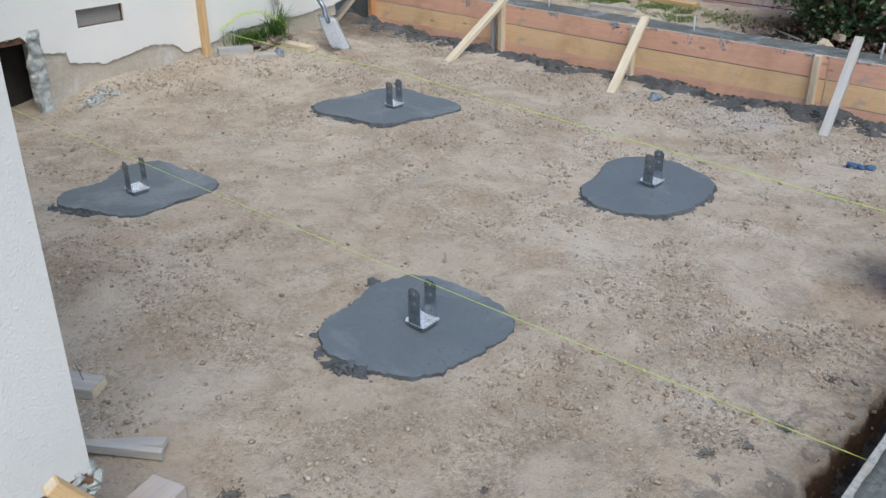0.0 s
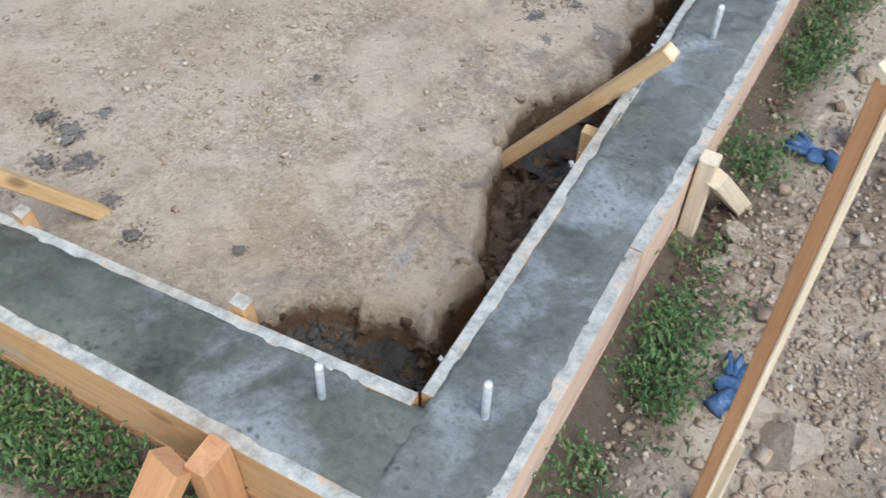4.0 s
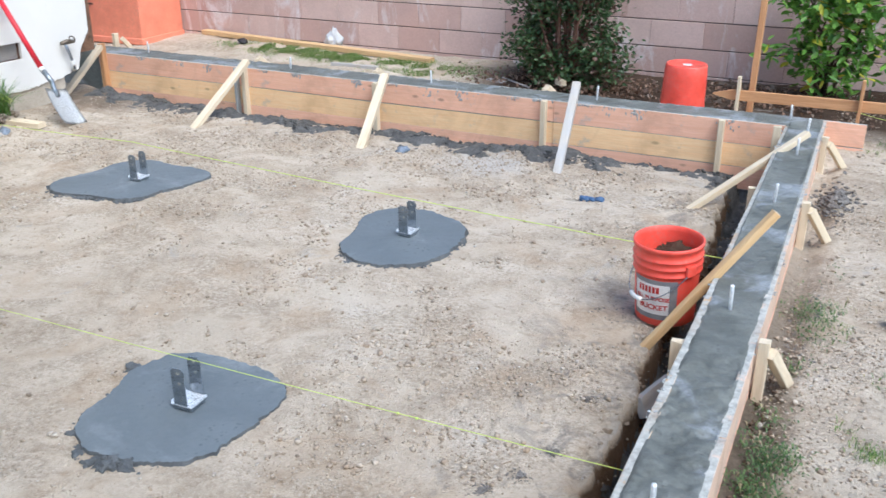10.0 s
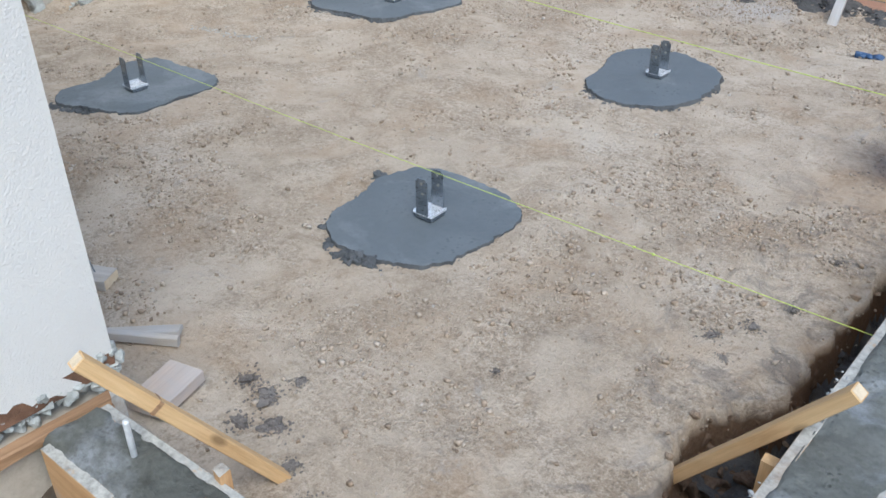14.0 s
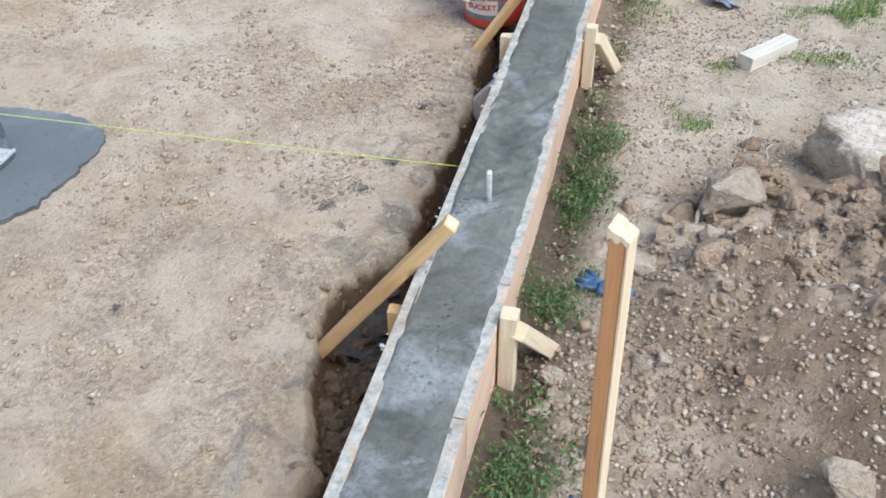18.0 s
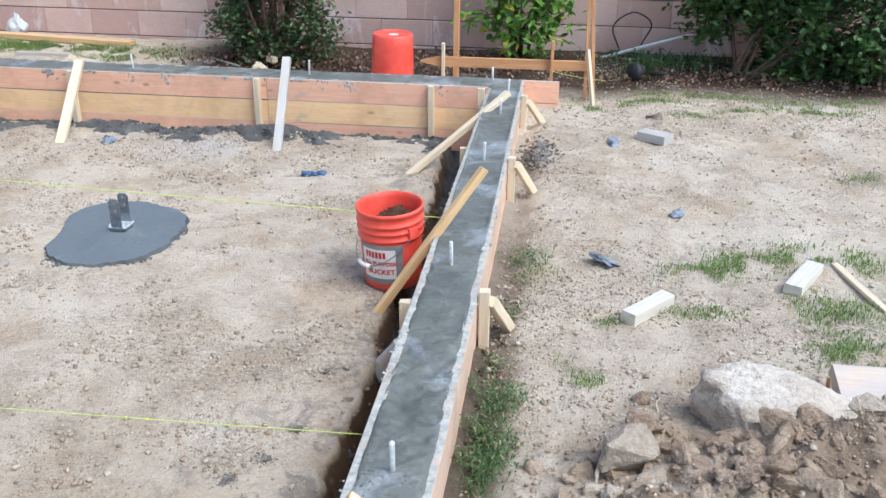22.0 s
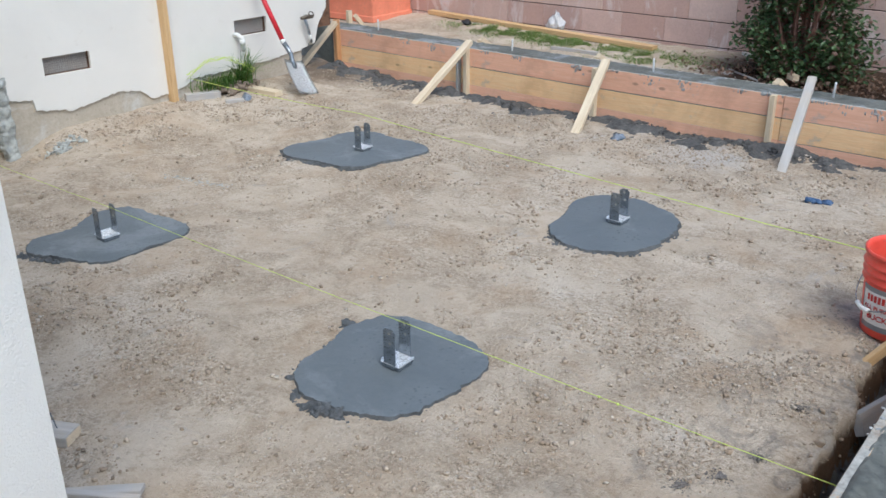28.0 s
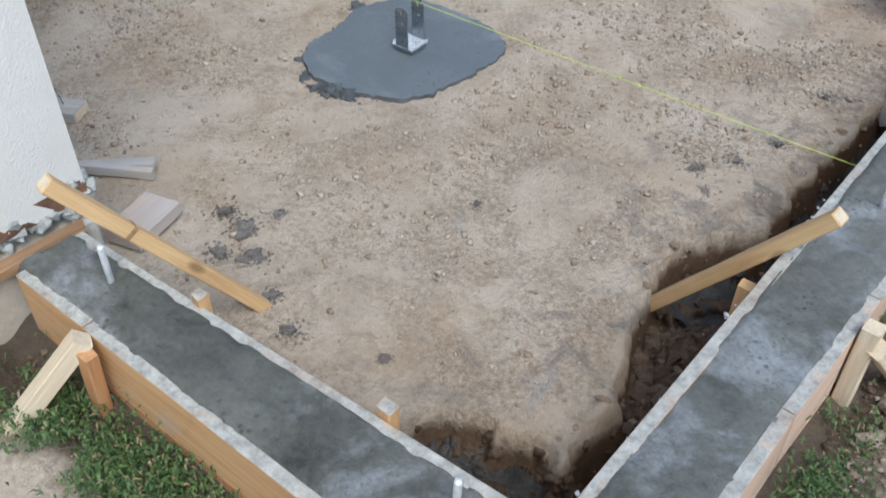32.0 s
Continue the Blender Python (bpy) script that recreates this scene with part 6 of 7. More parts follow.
    lone("leaning_stake", bm_mesh("leaning_stake", timber(0.40, 0.03, 0.02, 331), M_PALE), along((0.655, 5.86, 0.06), (0.60, 5.97, 0.41)) @ pose(0, 0, 0, 90), "thin pale stake leaning on the batter board", "stake")
    for n, (a, b) in enumerate((((0.60, 6.02, 0.06), (0.565, 6.03, 1.40)), ((0.66, 5.98, 0.04), (0.60, 6.05, 0.86)))):
        L = (Vector(b) - Vector(a)).length
        lone("thin_upright", bm_mesh("thin_upright", timber(L, 0.022, 0.018, 334 + n), M_ORANGE_WOOD), along(a, b), "thin orange fir upright behind the corner", "stake", "thin uprights")
    lone("tall_post", bm_mesh("tall_post", timber(2.0, 0.066, 0.036, 338), M_ORANGE_WOOD), along((-0.29, 6.32, 0.02), (-0.285, 6.32, 2.0)) @ pose(0, 0, 0, 90), "tall orange fir post standing behind the corner", "post")
    string_line("thin red mason's line along the batter board", [(0.35, 5.97, 0.30), (0.72, 5.97, 0.245)])
    # white irrigation pipe along the block wall, with a loop of black hose
    pipe = thing("irrigation_pipe", (1.5, 7.1, 0.15), "dirty white plastic irrigation pipe along the block wall", "pipe")
    piece("run", tube("pipe_run", [(0.70, 7.05, 0.165), (1.6, 7.06, 0.15), (2.4, 7.06, 0.135), (3.8, 7.06, 0.13)], 0.014, M_WHITE, 10), Matrix(), pipe)
    piece("branch", tube("pipe_branch", [(0.72, 7.04, 0.17), (1.05, 7.10, 0.26), (1.40, 7.16, 0.35)], 0.013, M_WHITE, 10), Matrix(), pipe)
    piece("elbow", tube("pipe_elbow", [(0.69, 7.05, 0.07), (0.69, 7.05, 0.17), (0.74, 7.05, 0.172)], 0.017, M_WHITE, 10), Matrix(), pipe)
    pts = [(0.95 + 0.13 * math.cos(a) * (1 + 0.2 * math.sin(3 * a)), 7.16, 0.36 + 0.16 * math.sin(a) - 0.012 * a) for a in np.linspace(-1, 5.6, 34)] + [(0.80, 7.1, 0.22), (0.74, 7.04, 0.17)]
    lone("hose", tube("hose", pts, 0.006, M_BLACK, 7), Matrix(), "loop of thin black hose against the block wall", "hose")
    lamp = thing("garden_lamp", (1.0, 6.55, 0.13), "black garden spotlight lying on the earth", "garden lamp")
    z = lay(1.0, 6.55)
    part("head", lathe([(0, 0), (0.05, 0.0), (0.065, 0.02), (0.065, 0.05), (0.055, 0.07), (0, 0.075)], 24), M_BLACK, lamp, "", pose(0.98, 6.55, z + 0.06, 80, 0, -50), True)
    part("lens", lathe([(0, -0.012), (0.035, -0.008), (0.036, 0.0), (0, 0.002)], 20), M_WHITE, lamp, "", pose(0.98, 6.55, z + 0.06, 80, 0, -50), True)
    part("spike", lathe([(0, 0.07), (0.018, 0.08), (0.012, 0.16), (0, 0.22)], 10), M_BLACK, lamp, "", pose(0.99, 6.55, z + 0.055, 85, 0, 70), True)


build_north()


# ---- loose things on the pad and the yard ----
def crumpled(at, size, mat, name, label, category, seed, flat=0.3):
    lone(name, mesh_of(name, *rock_arrays((at[0], at[1], lay(*at) + size * flat * 0.6), size, random.Random(seed), flat, 3, 0.7), mat, True), Matrix(), label, category)


def glove(at, turn, mat, label):
    """A flattened work glove: palm and five fingers in one cloth."""
    lists = [rock_arrays((0, 0, 0.012), 0.042, random.Random(3), 0.3, 2, 0.3)]
    for n in range(4):
        a = -0.45 + 0.3 * n
        lists.append(tube_arrays([(0.03 * math.cos(a), 0.03 * math.sin(a), 0.012), (0.07 * math.cos(a * 1.1), 0.06 * math.sin(a * 1.3), 0.016), (0.10 * math.cos(a), 0.075 * math.sin(a * 1.4), 0.010)], [0.011, 0.010, 0.006], 7))
    lists.append(tube_arrays([(-0.02, -0.02, 0.012), (-0.06, -0.005, 0.014), (-0.085, 0.0, 0.010)], [0.026, 0.024, 0.028], 8))
    v, f = merge(lists)
    lone("work_glove", mesh_of("work_glove", v, f, mat, True), pose(at[0], at[1], lay(*at) + 0.004, 0, 0, turn) @ Matrix.Scale(0.7, 4), label, "glove", "stray gloves")


glove((0.385, 1.73), 160, M_BLUE, "blue work glove lying on the clods")
glove((0.40, 1.125), 80, M_BLUE, "blue and white rubber glove lying by the weeds")
glove((-0.835, 4.55), 15, M_BLUE, "dark blue work glove lying on the pad")
crumpled((-2.18, 4.95), 0.045, M_SLATE, "rag", "crumpled blue-grey rag by the spilled concrete", "rag", 5)
crumpled((0.645, 3.43), 0.06, M_SLATE, "rag", "flattened blue-grey rag on the yard", "rag", 6, 0.22)
crumpled((0.977, 3.98), 0.035, M_SLATE, "rag", "crumpled blue scrap on the yard", "rag", 7, 0.5)
crumpled((0.74, 4.98), 0.036, M_SLATE, "rag", "crumpled dark blue can on the yard", "can", 8, 0.4)


def offcut(a, b, w, t, mat, text, seed, lift=0.0, roll=0):
    a = (*a, lay(*a) + t / 2 + lift)
    b = (*b, lay(*b) + t / 2 + lift)
    L = (Vector(b) - Vector(a)).length
    lone("offcut", bm_mesh("offcut", timber(L, w, t, seed), mat), along(a, b, roll), text, "offcut", "timber offcuts")


offcut((0.70, 2.895), (0.845, 3.07), 0.056, 0.044, M_WHITEWOOD, "pale sawn block lying on the yard", 351)
offcut((1.30, 3.21), (1.425, 3.42), 0.065, 0.04, M_WHITEWOOD, "pale sawn block lying in the grass", 352)
offcut((0.90, 5.13), (1.04, 5.02), 0.09, 0.05, M_GREY_WOOD, "grey cement-crusted block lying on the yard", 353)
offcut((1.52, 3.50), (1.60, 3.10), 0.028, 0.014, M_PALE, "thin pale lath lying in the grass", 354)
offcut((1.235, 2.44), (2.2, 2.52), 0.13, 0.04, M_PINKISH, "weathered pinkish plank lying behind the boulder", 355, 0.05, 25)
offcut((-0.118, 2.72), (-0.07, 2.98), 0.07, 0.03, M_GREY_WOOD, "pale scrap board standing in the trench", 356, 0.08, 60)


offcut((-2.25, 7.05), (-1.97, 6.80), 0.03, 0.022, M_WHITEWOOD, "white plastic pipe stub lying under the shrub", 357, 0.03)
offcut((-2.22, 6.68), (-1.90, 6.45), 0.012, 0.010, M_GREY_WOOD, "thin grey lath lying on the bed", 358)
offcut((-2.28, 6.58), (-2.14, 6.54), 0.07, 0.012, M_GREY_WOOD, "grey scrap of shingle on the bed", 359)
offcut((-1.68, 6.46), (-1.62, 6.42), 0.05, 0.04, M_PALE, "short pale block end on the bed", 360, 0.05)
offcut((-3.98, 6.2), (-3.9, 6.16), 0.05, 0.03, M_PINE, "short pine block behind the north form", 700)


def big_stones():
    rng = random.Random(31)
    # the pale boulder half sunk in the heap
    bm = bmesh.new()
    bmesh.ops.create_icosphere(bm, subdivisions=5, radius=1)
    cuts = [(Vector(q).normalized(), d) for q, d in (((-1, -0.4, -0.1), 0.70), ((0.2, -1, 0.3), 0.8), ((-0.3, -0.2, 1), 0.86), ((0.8, -0.3, 0.7), 0.75))]
    for v in bm.verts:
        c = v.co.copy()
        for n, d in cuts:
            c -= n * max(0, c.dot(n) - d)
        k = 1 + 0.14 * noise.noise(c * 1.4 + Vector((4, 2, 1))) + 0.08 * noise.noise(c * 4) + 0.05 * noise.noise(c * 9) + 0.03 * noise.noise(c * 21)
        v.co = Vector((c.x * 0.29 * k, c.y * 0.14 * k, c.z * 0.143 * k * (1 - 0.48 * c.x)))
    lone("boulder", bm_mesh("boulder", bm, M_BOULDER, True), pose(1.085, 2.325, 0.155, 4, 3, 2), "large pale dusty boulder half buried in the dirt heap", "boulder")
    for x, y, s, up, mat in ((0.655, 2.06, 0.086, 0.45, M_CLOD), (0.69, 1.955, 0.045, 0.4, M_CLOD), (0.535, 2.035, 0.042, 0.2, M_DUG), (0.705, 2.245, 0.055, 0.4, M_DUG), (0.708, 2.40, 0.030, 0.3, M_DUG), (0.785, 2.19, 0.050, 0.7, M_MOUND),
                         (0.455, 1.80, 0.044, 0.3, M_CLOD), (0.368, 2.15, 0.017, 0.3, M_DUG), (0.93, 1.65, 0.062, 0.1, M_DUG), (1.09, 1.75, 0.030, 0.3, M_CLOD), (0.305, 1.485, 0.032, 0.3, M_CLOD), (0.475, 1.515, 0.030, 0.4, M_CLOD),
                         (0.52, 1.53, 0.022, 0.4, M_CLOD), (0.283, 1.405, 0.033, 0.3, M_CLOD), (0.325, 1.427, 0.026, 0.3, M_CLOD), (0.354, 1.277, 0.017, 0.3, M_CLOD), (0.33, 1.16, 0.026, 0.3, M_CLOD), (0.458, 1.10, 0.046, 0.3, M_CLOD),
                         (0.50, 1.05, 0.070, 0.3, M_CLOD), (0.826, 1.255, 0.048, 0.3, M_CLOD), (0.56, 1.93, 0.028, 0.3, M_CLOD), (0.60, 1.90, 0.032, 0.3, M_CLOD), (0.64, 1.88, 0.022, 0.3, M_CLOD), (0.50, 1.99, 0.022, 0.3, M_DUG),
                         (0.99, 2.10, 0.055, 0.4, M_DUG), (0.90, 2.12, 0.045, 0.4, M_DUG), (1.10, 2.15, 0.050, 0.5, M_DUG), (1.22, 2.20, 0.065, 0.6, M_CLOD), (1.33, 2.24, 0.060, 0.6, M_CLOD), (1.02, 5.48, 0.05, 0.2, M_CLOD), (0.98, 5.52, 0.03, 0.2, M_CLOD), (1.79, 5.28, 0.055, 0.2, M_CLOD)):
        v, f = chunk_arrays(s * 0.9, rng, 0.72)
        lone("stone", mesh_of("stone", v, f, mat), Matrix.Translation((x, y, lay(x, y) + s * up)), "rough tan clod of dry earth", "clod", "large clods on the yard")


M_DUG = soil("dug_clods", [(0.23, 0.158, 0.104), (0.36, 0.265, 0.187), (0.46, 0.355, 0.262), (0.56, 0.455, 0.352)])
for n, (a, b) in enumerate((((0.679, 2.437, 0.140), (0.709, 2.475, 0.190)), ((0.746, 2.344, 0.140), (0.758, 2.373, 0.180)))):
    a, b = Vector((a[0], a[1], lay(a[0], a[1]) - 0.01)), Vector(b)
    bend = a.lerp(b, 0.5) + Vector((0.012 - 0.02 * n, 0, 0.004))
    lone("dry_root", tube("dry_root", [a, a.lerp(bend, 0.5) + Vector((0.006, 0, 0)), bend, bend.lerp(b, 0.5) - Vector((0.005, 0, 0)), b], [0.0028, 0.0026, 0.0022, 0.0018, 0.001], M_WHITEWOOD, 6), Matrix(), "thin pale dry root sticking out of the earth", "root", "dry roots by the boulder")
foot = (1.222, 2.431)
lone("splinter", bm_mesh("splinter", timber(0.13, 0.030, 0.012, 366, point=0.10, rough=0.003), M_RUST_WOOD), along((*foot, lay(*foot) - 0.03), (foot[0] - 0.012, foot[1], lay(*foot) + 0.10), 60), "dark brown pointed splinter beside the weathered plank", "splinter")
M_BOULDER = soil("dusty_boulder", [(0.42, 0.35, 0.28), (0.53, 0.46, 0.38), (0.61, 0.545, 0.465), (0.67, 0.62, 0.55)], grit=0.003)
big_stones()


# ---- scattered grit, clods, litter ----
def scatter(name, count, xr, yr, sizes, mat, label, seed, keep=None, squash=0.75, sink=0.30, full=True, long=1.0):
    """Many little lumps on the ground, each an angular chip; long stretches them into straws."""
    rng = np.random.default_rng(seed)
    if full:
        base = np.array([(-1, -1, -1), (1, -1, -1), (1, 1, -1), (-1, 1, -1), (-1, -1, 1), (1, -1, 1), (1, 1, 1), (-1, 1, 1)]) * 0.66
        tri = np.array([(0, 2, 1), (0, 3, 2), (4, 5, 6), (4, 6, 7), (0, 1, 5), (0, 5, 4), (1, 2, 6), (1, 6, 5), (2, 3, 7), (2, 7, 6), (3, 0, 4), (3, 4, 7)])
    else:
        base = np.array([(1, 0, 0), (-1, 0, 0), (0, 1, 0), (0, -1, 0), (0, 0, 1), (0, 0, -1)], float)
        tri = np.array([(0, 2, 4), (2, 1, 4), (1, 3, 4), (3, 0, 4), (2, 0, 5), (1, 2, 5), (3, 1, 5), (0, 3, 5)])
    nv = len(base)
    x, y = rng.uniform(*xr, count), rng.uniform(*yr, count)
    if keep is not None:
        ok = rng.random(count) < keep(x, y)
        x, y = x[ok], y[ok]
    n = len(x)
    s = sizes[0] + (sizes[1] - sizes[0]) * rng.random(n) ** 3
    a = rng.uniform(0, 6.28, n)
    z = ground_height(x, y) + s * (squash - sink)
    V = base[None] * (1 + rng.uniform(-0.35, 0.35, (n, nv, 1))) + rng.uniform(-0.2, 0.2, (n, nv, 3))
    if full:
        V += rng.uniform(-0.28, 0.28, (n, nv, 3))
        V[:, :4, :2] += V[:, :4, 2:] * rng.uniform(-0.5, 0.5, (n, 1, 2))
    V[:, :, 0] *= long
    V[:, :, 2] *= squash
    c, d = np.cos(a)[:, None], np.sin(a)[:, None]
    R = np.stack([V[:, :, 0] * c - V[:, :, 1] * d, V[:, :, 0] * d + V[:, :, 1] * c, V[:, :, 2]], -1) * s[:, None, None]
    R += np.stack([x, y, z], -1)[:, None]
    faces = (tri[None] + nv * np.arange(n)[:, None, None]).reshape(-1, 3)
    data = bpy.data.meshes.new(name)
    data.vertices.add(n * nv)
    data.vertices.foreach_set("co", R.ravel())
    data.loops.add(len(faces) * 3)
    data.loops.foreach_set("vertex_index", faces.ravel())
    data.polygons.add(len(faces))
    data.polygons.foreach_set("loop_start", np.arange(len(faces)) * 3)
    data.update()
    data.materials.append(mat)
    lone(name, data, Matrix(), label, name.replace("_", " "), kind="stuff")


def on_pad(x, y):
    ok = (x > -4.95) & (x < -0.03) & (y > 0.82) & (y < 5.4) & ~((x < -1.2) & (y < 0.8))
    for (cx, cy), waves, *_ in PIERS:
        ok &= np.hypot(x - cx, y - cy) > waves[0] + 0.02
    return ok * (0.10 + 1.1 * smooth(0.0, 0.28, 0.6 * fbm(x, y, 0.8, 3, 61) + 0.8 * fbm(x, y, 0.22, 2, 67)))


def on_yard(x, y):
    ok = ((x > 0.24) & (y < 7.15)) | ((y > 5.85) & (y < 7.2) & (x < 0.24)) | ((y < 0.52) & (x > -1.1))
    return ok * (0.15 + 0.95 * smooth(-0.05, 0.28, 0.7 * fbm(x, y, 0.8, 3, 62) + 0.7 * fbm(x, y, 0.2, 2, 63)))


def on_heap(x, y):
    d = np.hypot((x - 0.50) / 0.22, (y - 1.25) / 0.62)
    return np.clip(1.4 - d, 0.10, 1) * (x > 0.27)


scatter("grit", 95000, (-4.95, 0), (0.82, 5.4), (0.0018, 0.0065), M_CHIP, "small clods and grit on the pad", 1, on_pad, full=False)
scatter("pebbles", 9000, (-4.95, 0), (0.82, 5.4), (0.002, 0.0085), M_GRIT, "pale pebbles scattered on the pad", 2, on_pad)
scatter("small_clods", 17000, (-4.95, 0), (0.82, 5.4), (0.003, 0.0115), M_CHIP, "small clods on the pad", 3, on_pad)
scatter("yard_grit", 60000, (0.24, 2.6), (0.3, 7.1), (0.0018, 0.0075), M_CHIP, "small clods and grit on the yard", 4, on_yard, full=False)
scatter("straw", 900, (-4.9, 2.5), (0.9, 6.6), (0.0010, 0.0022), M_STRAW, "bits of straw and twig on the earth", 16, lambda x, y: np.maximum(on_pad(x, y), on_yard(x, y)), 0.5, -0.1, True, 9.0)
scatter("yard_clods", 9000, (0.24, 2.6), (0.3, 7.1), (0.004, 0.011), M_CHIP, "small clods on the yard", 15, on_yard, 0.6)
scatter("yard_pebbles", 6000, (-5.0, 2.6), (0.3, 7.1), (0.002, 0.010), M_GRIT, "pale pebbles on the yard", 5, lambda x, y: on_yard(x, y) * np.where((x > 0.3) & (y > 0.6) & (y < 2.3), 0.1, 1.0))
def in_mud(x, y):
    return (y < NORTH[0] - 0.01) * smooth(0.02, 0.16, y - NORTH[0] + 0.54 + 0.36 * fbm(x, y, 0.5, 5, 73) - 0.20 * smooth(-1.6, -0.7, x))


scatter("mud_crumbs", 7000, (-5.0, -0.05), (4.8, 5.54), (0.003, 0.011), M_SLOP, "small lumps on the spilled wet concrete", 14, in_mud, 0.8, -0.9)
scatter("heap_clods", 16000, (0.26, 1.7), (0.5, 2.5), (0.002, 0.0085), M_DUGCHIP, "crumbly clods of dry earth on the heap", 6, on_heap, 0.75, 0.4)
scatter("heap_stones", 120, (0.26, 1.3), (0.6, 2.3), (0.006, 0.022), M_DUGCHIP, "tan stones among the clods", 7, on_heap, 0.75)


# spilled concrete along the north form and in the trench
def mud_sheet(name, xr, yr, step, inside, rise, label, mat, lift=-0.012):
    """A lumpy layer of slurry over the ground wherever inside() holds."""
    X, Y = np.meshgrid(np.arange(*xr, step), np.arange(*yr, step))
    G = ground_height(X, Y)
    K = inside(X, Y, G)
    Z = G + rise * smooth(0, 0.5, K) * (0.75 + 1.1 * fbm(X, Y, 0.11, 4, 81)) + (0.036 * np.abs(fbm(X, Y, 0.07, 4, 83)) + 0.022 * fbm(X, Y, 0.03, 2, 85)) * smooth(-0.05, 0.25, K) - 0.004 + lift
    n, m = X.shape
    idx = np.arange(n * m).reshape(n, m)
    quads = np.stack([idx[:-1, :-1], idx[:-1, 1:], idx[1:, 1:], idx[1:, :-1]], -1).reshape(-1, 4)
    ok = (K.ravel()[quads] > 0).all(1)
    used, back = np.unique(quads[ok].ravel(), return_inverse=True)
    verts = np.stack([X, Y, Z], -1).reshape(-1, 3)[used]
    lone(name, mesh_of(name, verts, back.reshape(-1, 4), mat, True), Matrix(), label, "slurry", kind="stuff")


def build_slop():
    rng = random.Random(17)
    mud_sheet("slurry", (-0.48, 0.0), (0.76, 5.5), 0.010, lambda x, y, g: np.clip((np.where((y < 1.04) & (x < -0.12), -0.062, np.where((y > 1.1) & (y < 1.62), -0.135, -0.095)) - g + 0.04 * fbm(x, y, 0.12, 3, 111)) * 12, -1, 1), 0.020, "dark wet slurry lying in the trench", M_SLOP, 0.0)
    mud_sheet("spilled_slurry", (-5.0, -0.02), (4.7, NORTH[0]), 0.012, lambda x, y, g: 2.2 * (y - NORTH[0] + 0.62 + 0.36 * fbm(x, y, 0.5, 5, 73) + 0.22 * fbm(x, y, 0.09, 3, 75) - 0.20 * smooth(-1.6, -0.7, x)), 0.028, "dark lumpy wet concrete along the north form", M_SLOP)
    lumps = []
    for _ in range(260):
        x = rng.uniform(-5.0, -0.05)
        band = 0.20 + 0.14 * float(fbm(np.array([x]), np.array([0.0]), 0.7, 3, 71)[0]) + (0.07 if x < -1.2 else -0.05)
        y = NORTH[0] - 0.02 - abs(rng.gauss(0, 0.5)) * band
        lumps.append(rock_arrays((x, y, lay(x, y) + rng.uniform(0, 0.02)), rng.uniform(0.006, 0.020), rng, 0.55, 3, 0.5, True))
    v, f = merge(lumps)
    lone("spilled_concrete", mesh_of("spilled_concrete", v, f, M_SLOP, True), Matrix(), "dark lumpy wet concrete spilled along the north form", "spilled concrete", kind="stuff")
    lumps = []
    X = np.array([rng.uniform(-0.25, -0.01) if k < 620 else rng.uniform(-0.44, -0.02) for k in range(800)])
    Y = np.array([rng.uniform(0.95, 5.4) if k < 620 else rng.uniform(0.79, 1.0) for k in range(800)])
    for x, y, z in zip(X, Y, ground_height(X, Y)):
        if z < (-0.07 if y < 1.0 else -0.09) and not 1.15 < y < 1.6:
            lumps.append(rock_arrays((x, y, z + rng.uniform(0.0, 0.012)), rng.uniform(0.006, 0.024), rng, 0.6, 2, 0.6, True))
    v, f = merge(lumps)
    lone("trench_mud", mesh_of("trench_mud", v, f, M_SLOP, True), Matrix(), "dark wet slurry lying in the trench", "slurry", kind="stuff")
    # dropped concrete drying on the pad near the wing, and small splashes elsewhere
    lumps = []
    for cx, cy, s in ((-1.215, 1.116, 0.024), (-1.121, 1.110, 0.026), (-1.105, 1.000, 0.022), (-1.022, 1.043, 0.026), (-0.890, 0.980, 0.018), (-0.783, 0.934, 0.020), (-0.573, 1.017, 0.012), (-1.095, 1.190, 0.014),
                      (-0.40, 2.05, 0.018), (-0.33, 1.98, 0.012), (-0.75, 1.55, 0.010), (-0.28, 2.32, 0.016), (-0.33, 2.16, 0.018), (-0.27, 2.62, 0.015)):
        for k in range(80):
            x, y = (cx, cy) if k < 1 else (cx + rng.gauss(0, s * 0.9), cy + rng.gauss(0, s * 0.9))
            size = s * (0.95 if k < 1 else rng.uniform(0.05, 0.20))
            lumps.append(rock_arrays((x, y, lay(x, y) + 0.001), size, rng, 0.22 if k < 1 else 0.6, 5 if k < 1 else 2, 0.95 if k < 1 else 0.5, False))
    v, f = merge(lumps)
    lone("cement_blobs", mesh_of("cement_blobs", v, f, M_DAMP, True), Matrix(), "dark crumbly blobs of dropped concrete on the earth", "cement", kind="stuff")
    lumps = []
    for _ in range(150):
        y = rng.choice((3.1, 3.35, 3.5, 4.72, 4.85, 4.3)) + rng.gauss(0, 0.09)
        x = 0.26 + abs(rng.gauss(0, 0.07)) + (0.05 if y > 4.5 else 0)
        lumps.append(rock_arrays((x, y, lay(x, y)), rng.uniform(0.003, 0.012), rng, 0.6, 2, 0.5, True))
    for _ in range(240):
        x, y = 0.33 + rng.gauss(0, 0.05), 4.75 + rng.gauss(0, 0.13)
        lumps.append(rock_arrays((x, y, lay(x, y) + 0.03 * math.exp(-((x - 0.33) / 0.06) ** 2)), rng.uniform(0.005, 0.020), rng, 0.5, 2, 0.5, True))
    # dark crumbs on the west side of the bucket
    for _ in range(110):
        x, y = -0.36 + rng.gauss(0, 0.05), 3.30 + rng.gauss(0, 0.06)
